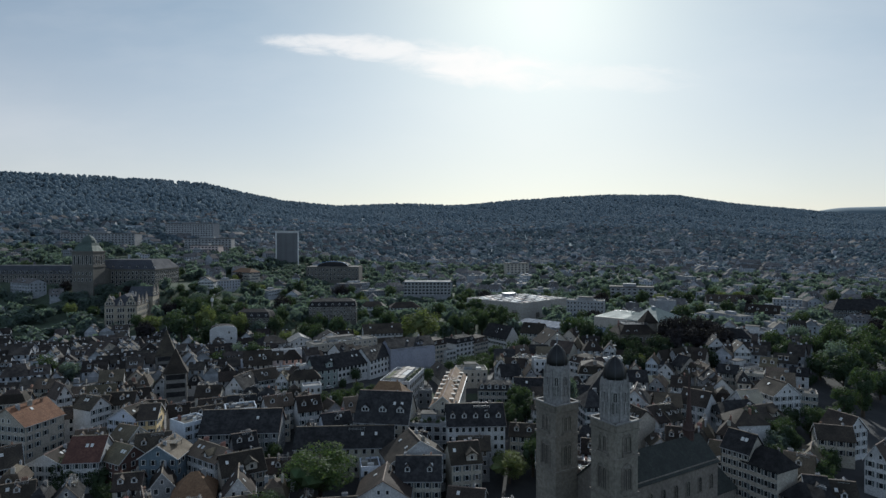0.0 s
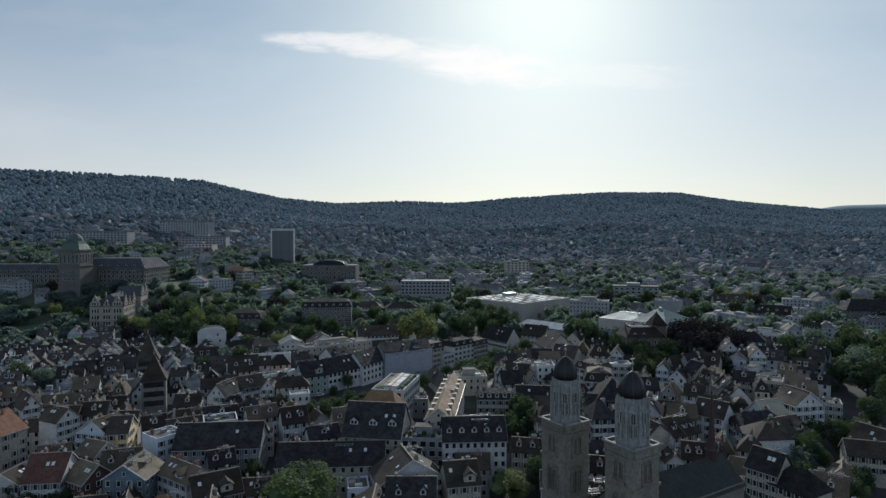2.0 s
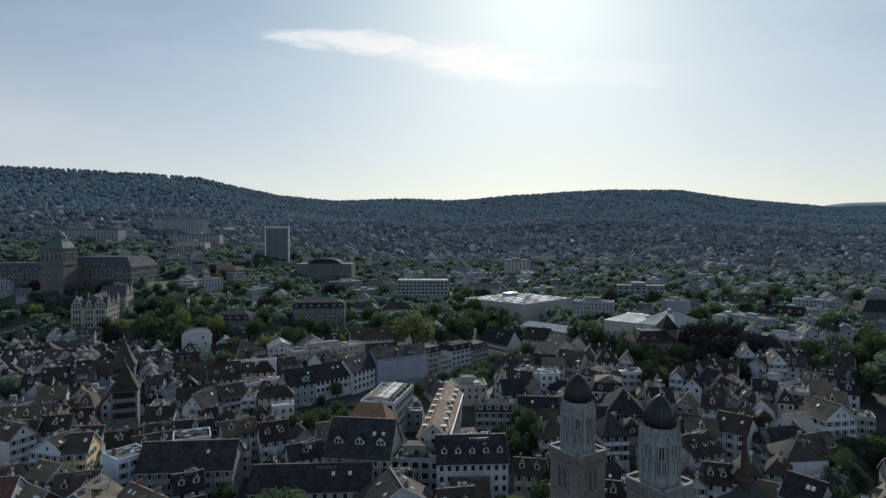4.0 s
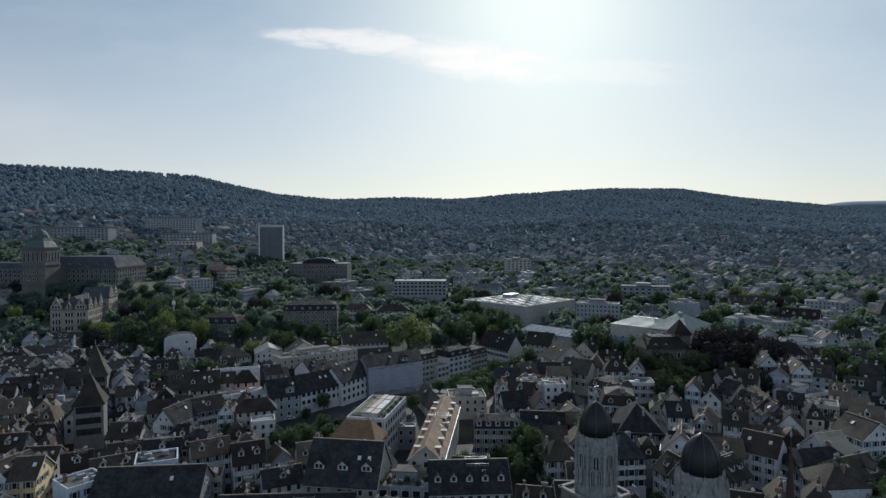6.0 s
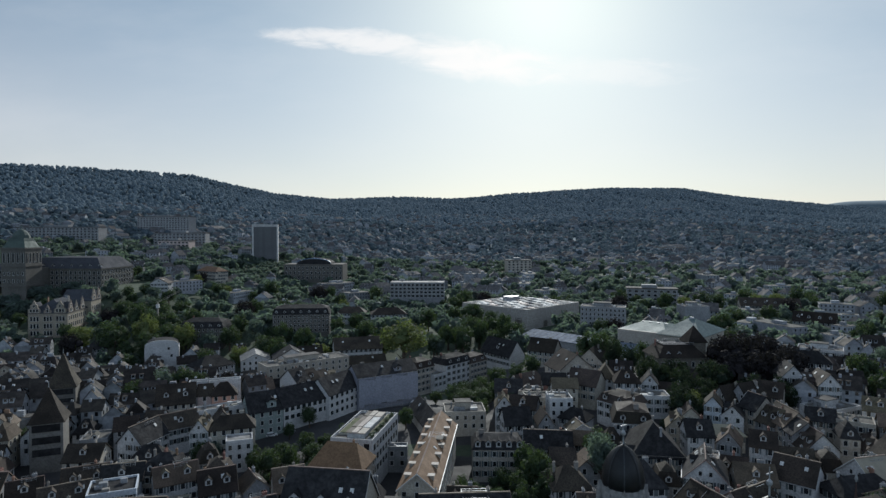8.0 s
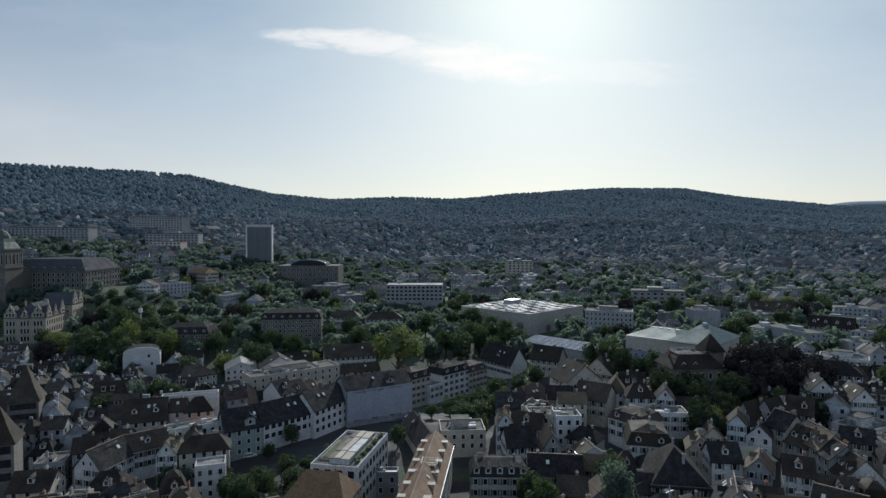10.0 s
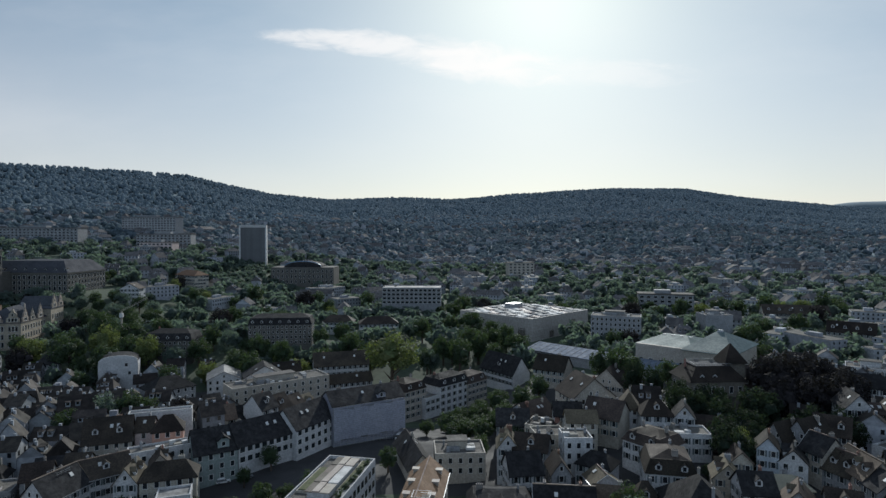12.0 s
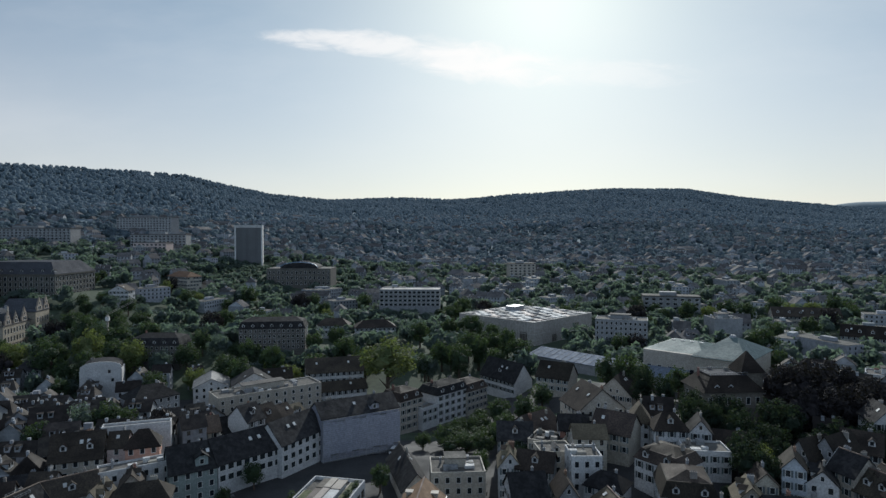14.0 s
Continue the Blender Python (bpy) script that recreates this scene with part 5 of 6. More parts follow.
house(-99.4, 228.5, 11.6, 10.0, 12.5, 28, roof='flat', wall=BLUEISH, top=SLATE, chimneys=1)
house(-137.4, 218.4, 15.3, 11.0, 12.4, -12, roof='gable', rise=4.5, wall=BLUEISH, top=TILE, along='y', chimneys=1)
house(-130.0, 217.0, 6.7, 12.0, 13.4, 17, roof='gable', rise=4.5, wall=YELLOW, top=TILE, along='x', chimneys=1)
house(-182.5, 237.2, 5.9, 11.0, 12.9, 54, roof='gable', rise=5, wall=WHITE, top=TILE, along='y', chimneys=1)
house(-157.0, 221.5, 8.5, 10.0, 14.8, 70, roof='gable', rise=4, wall=WHITE, top=TILE, along='y', chimneys=1)
house(-124.6, 192.0, 9.5, 10.0, 9.6, -24, roof='gable', rise=4.4, wall=REDWALL, top=BUFF, chimneys=2, shutters=False, label='dark red plastered house with a weathered buff tiled roof')
house(-130.5, 204.0, 9.0, 9.0, 11.5, -17, roof='gable', rise=3.6, wall=CREAM, top=BUFF, chimneys=1, small=True)
house(-25.2, 196.4, 20.3, 13.0, 11.3, 24, roof='gable', rise=6.5, wall=WHITE, top=TILE, along='y', chimneys=2)
house(-8.7, 191.3, 9.6, 12.0, 13.3, 16, roof='gable', rise=5, wall=CREAM, top=TILE, along='x', chimneys=2)
house(-22.4, 186.0, 13.9, 12.0, 10.3, 5, roof='gable', rise=5.5, wall=CREAM, top=SLATE, along='x', chimneys=2, dormers=2)
house(-32.0, 178.7, 16.0, 14.0, 9.2, 5, roof='gable', rise=5, wall=WHITE, top=TILE, along='y', chimneys=1)
house(-81.0, 185.8, 13.2, 12.0, 10.4, 36, roof='gable', rise=5, wall=CREAM, top=TILE, along='x', chimneys=2)
house(-76.5, 174.2, 9.2, 12.0, 9.3, 22, roof='gable', rise=6, wall=WHITE, top=TILE, along='y', chimneys=1)
house(96.1, 232.2, 12.0, 14.0, 10.9, -80, roof='hip', rise=4, wall=WHITE, top=TILE, chimneys=1)
house(79.8, 192.6, 8.6, 9.2, 18.4, -51, roof='gable', rise=4.9, wall=CREAM, top=SLATE, chimneys=1, cols=5, floor=2.9, win=(.9, 1.6))
house(85.2, 186.4, 11.0, 10.4, 16.6, -57, roof='hip', rise=4.5, wall=CREAM, top=SLATE, chimneys=1, cols=5, hip=3.2)
house(92.5, 176.5, 12.0, 10.0, 11.5, -57, roof='hip', rise=3.5, wall=CREAM, top=SLATE, chimneys=1, cols=5, hip=3.0)
terrace(100.2, 182.4, 13.4, 12, 9.2, -11, 5, (WHITE, CREAM, GREY), (TILE, SLATE, BUFF, TILE), 2, 13, "fl")
house(106.0, 240.8, 13.5, 12.0, 9.4, 26, roof='gable', rise=4, wall=CREAM, top=TILE, along='x', chimneys=2)
house(128.3, 203.3, 6.1, 12.0, 11.5, -48, roof='gable', rise=5, wall=WHITE, top=TILE, along='y', chimneys=1)
house(130.7, 229.1, 9.9, 11.0, 10.4, 23, roof='gable', rise=5, wall=WHITE, top=TILE, along='y', chimneys=1)
house(41.0, 242.3, 9.0, 12.0, 12.4, 10, roof='hip', rise=5, wall=WHITE, top=SLATE, chimneys=1, cols=3, win=(1.6, 1.8))
house(21.5, 243.8, 10.5, 12.0, 10.8, 10, roof='hip', rise=4.0, wall=WHITE, top=TILE, chimneys=2)
terrace(55.5, 231.9, 13.8, 10, 11.5, -67, 4.6, (WHITE, CREAM, GREY), (TILE, SLATE, BUFF, TILE), 2, 12, "fl")
terrace(66.0, 234.2, 13.7, 12, 10.4, 36, 5, (WHITE, CREAM, GREY), (TILE, SLATE, BUFF, TILE), 2, 8, "fl")
house(85.4, 250.1, 10.7, 12.0, 10.5, -39, roof='gable', rise=5, wall=WHITE, top=TILE, along='x', chimneys=1)
terrace(101.2, 281.5, 27.0, 10, 9.2, -88, 4.6, (WHITE, CREAM, GREY), (TILE, SLATE, BUFF, TILE), 4, 3, "fl")
house(106.3, 252.9, 9.9, 12.0, 9.4, 19, roof='gable', rise=5.5, wall=WHITE, top=COPPER2, along='x', chimneys=1)
house(121.9, 261.4, 12.9, 12.0, 11.4, 16, roof='gable', rise=5, wall=WHITE, top=TILE, along='y', chimneys=1)
house(-65.3, 621.1, 48.9, 24.0, 14.0, 4, roof='flat', wall=GREY, top=ROOFWHITE, chimneys=1, shutters=False, base=33, win=(2.6, 1.9), cols=13, floor=3.3, label='pale grey flat-roofed block with a grid of windows among the gardens')
house(-129.5, 481.9, 38.1, 16.0, 14.7, 11, roof='mansard', rise=6, wall=STONE, top=SLATE, dormers=7, chimneys=2, shutters=False, label='stone mansion with a grey mansard roof among trees')
house(-187.3, 458.6, 27.9, 16.0, 12.5, 5, roof='mansard', rise=6, wall=STONE, top=SLATE, dormers=5, chimneys=2, shutters=False, label='stone mansion with a grey mansard roof among trees')
house(-75.6, 520.3, 26.2, 14.0, 10.0, 15, roof='hip', rise=4, wall=WHITE, top=TILE, chimneys=1)
house(-106.1, 531.2, 21.8, 12.0, 9.0, 4, roof='hip', rise=4, wall=WHITE, top=TILE, chimneys=1)
house(-275.2, 558.2, 14.6, 10.0, 11.9, 5, roof='gable', rise=4, wall=WHITE, top=TILE, along='y', chimneys=0)
house(-274.5, 648.6, 31.3, 14.0, 13.8, -31, roof='hip', rise=4, wall=CREAM, top=TAN, chimneys=0)
house(81.1, 506.2, 30.3, 16.0, 18.0, -15, roof='flat', wall=GREY, top=GRAVEL, chimneys=2, shutters=False)
house(151.5, 532.8, 18.0, 16.0, 15.5, 4, roof='flat', wall=GREY, top=GRAVEL, chimneys=0, windows=False)
house(236.2, 599.6, 46.0, 14.0, 7.5, -10, roof='gable', rise=6, wall=CREAM, top=TILE, chimneys=2, dormers=6)
house(226.4, 509.5, 25.4, 14.0, 9.0, -33, roof='gable', rise=6, wall=CREAM, top=TILE, chimneys=2, dormers=4)
house(306.8, 516.3, 48.2, 18.0, 11.0, -5, roof='hip', rise=8, wall=STONE, top=SLATE, chimneys=1)
house(172.1, 400.9, 20.2, 13.0, 10.0, -30, roof='flat', wall=WHITE, top=GRAVEL, chimneys=1)


def roof_windows():
    """Boxy dormers along both slopes of the long tan roof."""
    ob = bpy.data.objects["tan_roof_house"]
    w, d = TAN_SIZE
    shape = None
    for side in (-1, 1):
        for i in range(7):
            v = -d / 2 + 4 + i * (d - 8) / 6
            m = pose(side * w * .30, v, TAN_EAVE + 1.6) @ Matrix.Rotation(radians(90 * side), 4, "Z")
            if not shape:
                bm = bmesh.new()
                box(bm, -.7, .7, -.8, 1.4, -1.2, .7)
                shape = part("roof_window", bm, CREAM, ob, place=m)
                bm = bmesh.new()
                box(bm, -.9, .9, -1.1, 1.7, .704, .85)
                lid = part("dormer_roof", bm, LIDS, shape, "pale flat dormer lid")
            else:
                o = twin(shape, ob, m)
                twin(lid, o, Matrix.Identity(4))


LIDS = material("pale_fibre_board", (0.42, 0.37, 0.32), (0.32, 0.28, 0.245), rough=.7)
TAN_SIZE, TAN_EAVE = (10.2, 54.0), 14.0
roof_windows()


def roof_planting():
    """Tubs with shrubs on the terrace between the two dark roofs."""
    ob = bpy.data.objects["veranda_house"]
    for i in range(9):
        u, v, z = -6.6 + i * 1.65, -4.6 + (i % 3) * 2.1, 11.65
        tub = part("planter", box(bmesh.new(), -.7, .7, -.35, .35, 0, .6, taper=.05), DECK, ob, place=pose(u, v, z))
        tuft = leaf_cloud(120, 300 + i).reshape(-1, 3) * np.array([1.1, .9, 1.0 + .3 * (i % 3)]) + np.array([0, 0, 1.1])
        me = bpy.data.meshes.new("shrub")
        me.from_pydata([tuple(p) for p in tuft], [], [(3 * k, 3 * k + 1, 3 * k + 2) for k in range(len(tuft) // 3)])
        me.materials.append(LEAF)
        new("shrub", me).parent = tub


roof_planting()


def gothic_hall():
    """The tall stone building with scrolled gables on the slope, and its higher wing behind."""
    g = 15.5
    ob = base_of("gabled_hall", pose(-307.7, 480.5, g, 0, 0, 14), "tall buff stone building with many scrolled gables", "building")
    keep(-307, 484, 34, 46, 14)
    w, d, h = 25, 32, 21.5
    part("wall", box(bmesh.new(), -w / 2, w / 2, -d / 2, d / 2, -8, h), PALE_SAND, ob)
    for z in (4.6, 9.4, h - .5):
        part("cornice", box(bmesh.new(), -w / 2 - .35, w / 2 + .35, -d / 2 - .35, d / 2 + .35, z, z + .45), PALE_SAND, ob)
    bm = bmesh.new()
    gable_roof(bm, w, d, h + .1, 8.5, hip=9, along="y")
    part("roof", bm, DARKSLATE, ob, "steep dark slate roof")
    wx0, wx1, wy0, wy1, wh = -6, 15, 17, 35, 26.5
    part("wing_wall", box(bmesh.new(), wx0, wx1, wy0, wy1, -8, wh), PALE_SAND, ob)
    bm = bmesh.new()
    gable_roof(bm, wx1 - wx0, wy1 - wy0, wh, 7.5, hip=1)
    part("wing_roof", bm, DARKSLATE, ob, place=pose((wx0 + wx1) / 2, (wy0 + wy1) / 2, 0))

    def gable(m, gw, gh, cols):
        """A scrolled gable with a finial, its windows, and the small roof that runs back from it."""
        bm = bmesh.new()
        k = gw / 2
        pts = [(-k, 0), (k, 0), (k, gh * .3), (k * .85, gh * .36), (k * .62, gh * .42), (k * .56, gh * .68), (k * .3, gh * .76), (k * .16, gh * .96), (0, gh * 1.02),
               (-k * .16, gh * .96), (-k * .3, gh * .76), (-k * .56, gh * .68), (-k * .62, gh * .42), (-k * .85, gh * .36), (-k, gh * .3)]
        f = [bm.verts.new((x, -.4, z)) for x, z in pts]
        b = [bm.verts.new((x, .5, z)) for x, z in pts]
        bm.faces.new(f)
        bm.faces.new(b[::-1])
        for i in range(len(pts)):
            j = (i + 1) % len(pts)
            bm.faces.new((f[i], b[i], b[j], f[j]))
        gb = part("gable", bm, PALE_SAND, ob, place=m)
        part("finial", ring(bmesh.new(), 6, [(.3, gh), (.42, gh + .5), (.12, gh + .9), (.04, gh + 2)]), PALE_SAND, gb)
        bm = bmesh.new()
        gable_roof(bm, gw * .8, 8, gh * .25, gh * .62, over=.1, along="y")
        part("gable_roof", bm, DARKSLATE, gb, place=pose(0, 4.4, 0))
        for i in range(cols):
            window_at(gb, pose((i - (cols - 1) / 2) * 1.9, -.4, gh * .08), 1.3, 2.0, False)
        window_at(gb, pose(0, -.4, gh * .5), 1.1, 1.5, False)

    side = Matrix.Rotation(radians(90), 4, "Z")
    for u in (-8.4, 8.0):
        gable(pose(u, -d / 2, h), 7.6, 8.2, 3)
    gable(pose(0, -d / 2, h), 4.6, 5, 1)
    for v, gw, gh in ((-11, 7, 8), (-2, 5.5, 6), (8, 7, 8)):
        gable(side @ pose(v, -w / 2, h), gw, gh, 2)
    for v in (21.5, 30.5):
        gable(side @ pose(v, -wx1, wh), 7, 8, 2)
    for j in range(4):
        for u in (-10.4, -8.4, -6.4, -1.9, 0, 1.9, 6, 8, 10):
            window_at(ob, pose(u, -d / 2, .9 + j * 5.0), 1.35, 3.1, False)
        for i in range(9):
            window_at(ob, side @ pose(-13.6 + i * 3.3, -w / 2, .9 + j * 5.0), 1.4, 3.1, False)
        for i in range(5):
            window_at(ob, side @ pose(19.4 + i * 3.3, -wx1, 2 + j * 5.6), 1.4, 3.2, False)
    for u, v in ((-4, -6), (5, 4), (0, 12)):
        chimney(ob, u, v, h + 5.4, 4.2)


PALE_SAND = material("buff_stone", (0.30, 0.255, 0.205), (0.215, 0.185, 0.15), grain=1.2, stain=.2, relief=.3)
gothic_hall()


def old_tower(x, y, top, eave, w, label):
    """A plain medieval tower house with a tall pyramid roof."""
    g = land(x, y)
    ob = base_of("tower_house", pose(x, y, g, 0, 0, 27), label, "tower", "old town towers")
    keep(x, y, w + 2, w + 2, 27)
    keep(x * .95, y * .95, w + 4, w + 4, 27)
    part("wall", box(bmesh.new(), -w / 2, w / 2, -w / 2, w / 2, -6, eave - g), DARKSTONE, ob)
    bm = bmesh.new()
    lift, a, pull = (top - eave) * .34, w / 2 + .7, w * .235
    box(bm, -a, a, -a, a, eave - g - .4, eave - g + lift, taper=pull)
    box(bm, -a + pull, a - pull, -a + pull, a - pull, eave - g + lift, top - g, taper=a - pull - .12)
    part("roof", bm, TILE, ob)
    for j in range(3):
        bm = bmesh.new()
        box(bm, -w / 2 + .8, w / 2 - .8, -w / 2 - .12, -w / 2 + .05, eave - g - 3.2 - j * 4, eave - g - .9 - j * 4)
        part("window_band", bm, SLATE, ob, "dark open loft band")
    part("finial", ring(bmesh.new(), 6, [(.2, top - g - .5), (.08, top - g + 2)]), METAL, ob)


DARKSTONE = material("rubble_stone", (0.19, 0.182, 0.168), (0.13, 0.125, 0.117), grain=1.5, relief=.5)
old_tower(-147.5, 267, 40.3, 29.8, 9.6, "grey stone medieval tower with a pyramid tiled roof")
old_tower(-181, 318, 41.0, 27.5, 10.2, "narrow stone tower with a steep pointed roof")


def museum():
    """The older gallery wing under a wide pale green sheet roof, and its low glazed hall."""
    x, y, rz = 104, 428, -38
    g = 20
    ob = base_of("museum", pose(x, y, g, 0, 0, rz), "museum wing under a wide pale green sheet roof", "museum")
    keep(x, y, 50, 42, rz)
    w, d, h = 46, 38, 17
    part("wall", box(bmesh.new(), -w / 2, w / 2, -d / 2, d / 2, -6, h), CREAM, ob)
    bm = bmesh.new()
    gable_roof(bm, 27, d - 4, h, 3.6, over=.8, hip=9)
    part("roof", bm, SHEET, ob, "pale green sheet-metal hipped roof", pose(-9.5, 0, 0))
    part("pavilion_wall", box(bmesh.new(), 1.2, w / 2 + .25, -d / 2 - .8, d / 2 + .25, -6, h + .3), CREAM, ob)
    bm = bmesh.new()
    gable_roof(bm, 22, d + 1.2, h + .3, 7.2, over=1.0, hip=10.5)
    part("pavilion_roof", bm, SHEET, ob, "pale green pyramid roof with raised seams", pose(12, 0, 0))
    part("roof_lantern", box(bmesh.new(), 10.4, 13.4, -1.2, 1.2, h + 6.6, h + 8.2, taper=.5), METAL, ob)
    for i in range(4):
        part("skylight", box(bmesh.new(), -.9, .9, -.25, .25, 0, .25), METAL, ob, place=pose(-15 + i * 4.5, -2.2, h + 3.15, 11, 0, 0))
    for i in range(9):
        window_at(ob, pose(-w / 2 + 3 + i * 5, -d / 2, 7), 1.8, 3.2, False)
    low = base_of("glazed_hall", pose(56, 436, 20, 0, 0, -41), "low hall with a long blue-grey glazed roof", "hall")
    keep(56, 436, 84, 14, -41)
    part("wall", box(bmesh.new(), -41, 41, -6, 6, -6, 7), GREY, low)
    bm = bmesh.new()
    slab(bm, [(-41.5, -6.6, 7.2), (41.5, -6.6, 7.2), (41.5, 6.6, 9.8), (-41.5, 6.6, 9.8)], .3)
    part("roof", bm, BLUEROOF, low)
    for i in range(21):
        bm = bmesh.new()
        slab(bm, [(-.08, -6.6, 7.35), (.08, -6.6, 7.35), (.08, 6.6, 9.95), (-.08, 6.6, 9.95)], .12)
        part("glazing_bar", bm, GREY, low, place=pose(-40 + i * 4, 0, 0))


def villa():
    """The stone villa with a steep roof cut off flat for a deck, and a turret at one end."""
    g = 22
    ob = base_of("villa", pose(84.8, 358.1, g, 0, 0, 8.5), "grey stone villa with a steep brown roof, flat deck and turret", "house")
    keep(84.8, 358.1, 24, 19, 8.5)
    w, d, h = 21, 16, 14.4
    part("wall", box(bmesh.new(), -w / 2, w / 2, -d / 2, d / 2, -5, h), SAND, ob)
    part("cornice", box(bmesh.new(), -w / 2 - .5, w / 2 + .5, -d / 2 - .5, d / 2 + .5, h - .3, h + .1), SAND, ob)
    part("roof", box(bmesh.new(), -w / 2 - .9, w / 2 + .9, -d / 2 - .9, d / 2 + .9, h + .104, h + 5.2, taper=4.6), TILE, ob, "steep brown tiled roof")
    part("deck", box(bmesh.new(), -w / 2 + 3.6, w / 2 - 3.6, -d / 2 + 3.6, d / 2 - 3.6, h + 5.204, h + 5.4), DARKSLATE, ob)
    for x0, x1, y0, y1 in ((-7, 7, -4.5, -4.42), (-7, 7, 4.42, 4.5), (-7.08, -7, -4.5, 4.5)):
        part("deck_rail", box(bmesh.new(), x0, x1, y0, y1, h + 6.2, h + 6.3), METAL, ob)
    for i in range(8):
        part("rail_post", box(bmesh.new(), -7 + i * 2, -6.92 + i * 2, -4.5, -4.42, h + 5.4, h + 6.2), METAL, ob)
    part("turret_wall", box(bmesh.new(), 5.6, 13.4, -3.2, 4.6, -5, 20.2), SAND, ob)
    part("turret_roof", box(bmesh.new(), 4.7, 14.3, -4.1, 5.5, 20.204, 27.6, taper=4.75), TILE, ob, "steep pointed brown roof")
    part("finial", ring(bmesh.new(), 6, [(.2, 27.3), (.06, 29.5)]), METAL, ob, place=pose(9.5, .7, 0))
    for u in (-6, -1):
        dormer(ob, pose(u, -d / 2 + .6, h + .9), TILE, 2.0)
    for i in range(6):
        for j in range(3):
            window_at(ob, pose(-8.6 + i * 3.45, -d / 2, 1.2 + j * 4.5), 1.3, 2.4, False)
    for i in range(4):
        for j in range(3):
            window_at(ob, Matrix.Rotation(radians(-90), 4, "Z") @ pose(-5.2 + i * 3.4, -w / 2, 1.2 + j * 4.5), 1.3, 2.4, False)
    for u, v in ((-8, 2), (-2, 5.5), (3, 3)):
        chimney(ob, u, v, h + 4.4, 2.2)


villa()

SHEET = material("pale_green_sheet", (0.17, 0.225, 0.215), (0.125, 0.165, 0.16), rough=.7, metal=0.0, grain=.8, stain=.1, relief=.1, stripes=("X", .5, .2), spec=.2)
BLUEROOF = material("blue_grey_glazing", (0.16, 0.20, 0.25), (0.12, 0.15, 0.19), rough=.85, grain=.6, relief=.1, spec=.1)
museum()

# ---- streets ----


def street_sheet():
    bm = bmesh.new()
    nx, ny = 70, 60
    rows = []
    for j in range(ny + 1):
        yy = 118 + j * 5.0
        rows.append([bm.verts.new((-(0.9 * yy + 40) + i * (1.75 * yy + 80) / nx, yy, land(-(0.9 * yy + 40) + i * (1.75 * yy + 80) / nx, yy) + .25)) for i in range(nx + 1)])
    for a, b in zip(rows, rows[1:]):
        for i in range(nx):
            bm.faces.new((a[i], a[i + 1], b[i + 1], b[i])).smooth = True
    tagged(part("road", bm, ROAD), "dark grey street surface between the old houses", "road", kind="structure")


street_sheet()


def wheel(parent, x, y, r=.33):
    t = part("wheel", ring(bmesh.new(), 12, [(r, -.11), (r, .11)]), TYRE, parent, place=pose(x, y, r, 90, 0, 0))
    part("rim", ring(bmesh.new(), 8, [(r * .6, -.125), (r * .6, .125)]), METAL, t)


def car(x, y, rz, paint, label, van=False):
    ob = base_of("van" if van else "car", pose(x, y, land(x, y) + .27, 0, 0, rz), label, "van" if van else "car", "parked vehicles")
    L, W, H = (5.2, 2.0, 2.2) if van else (4.3, 1.8, 1.45)
    bm = bmesh.new()
    box(bm, -L / 2, L / 2, -W / 2, W / 2, .3, H * .58, taper=.06)
    bmesh.ops.bevel(bm, geom=list(bm.edges), offset=.08, segments=2, affect="EDGES")
    part("body", bm, paint, ob)
    bm = bmesh.new()
    box(bm, -L * .46, L * (.3 if van else .22), -W / 2 + .08, W / 2 - .08, H * .57, H, taper=.22)
    cab = part("cabin", bm, GLASS, ob)
    bm = bmesh.new()
    box(bm, -L * .42, L * (.24 if van else .15), -W / 2 + .28, W / 2 - .28, H - .01, H + .05, taper=.05)
    part("roof_panel", bm, paint, cab)
    for sx in (-.32, .32):
        for sy in (-1, 1):
            wheel(ob, sx * L, sy * (W / 2 - .1))


TYRE = material("tyre_rubber", (0.02, 0.02, 0.02), rough=.9)
PAINTS = [material("white_car_paint", (.75, .75, .75), rough=.3, relief=.02), material("grey_car_paint", (.18, .19, .2), rough=.3, relief=.02), material("dark_blue_car_paint", (.03, .05, .1), rough=.3, relief=.02)]
car(-33.5, 341, 75, PAINTS[0], "white delivery van parked in the street", True)
car(-38, 350, 80, PAINTS[1], "grey car parked along the street")
car(-29.5, 327, 72, PAINTS[2], "dark blue car parked along the street")
car(-82, 297, 30, PAINTS[0], "white car parked before the houses")
car(-76, 300, 32, PAINTS[1], "grey car parked before the houses")

# ---- trees ----


def crown_mesh(seed, n, flat):
    g = np.random.default_rng(seed + 500)
    inner = [lump(seed + i) * .34 + g.normal(size=3) * [.24, .24, .22 * flat] for i in range(9)]
    v = np.concatenate([leaf_cloud(n, seed, flat)] + inner).reshape(-1, 3)
    me = bpy.data.meshes.new("crown")
    me.from_pydata([tuple(p) for p in v], [], [(3 * i, 3 * i + 1, 3 * i + 2) for i in range(len(v) // 3)])
    return me


CROWNS = {(n, s): crown_mesh(70 + s, n, .95) for n in (2500, 6500) for s in range(4)}


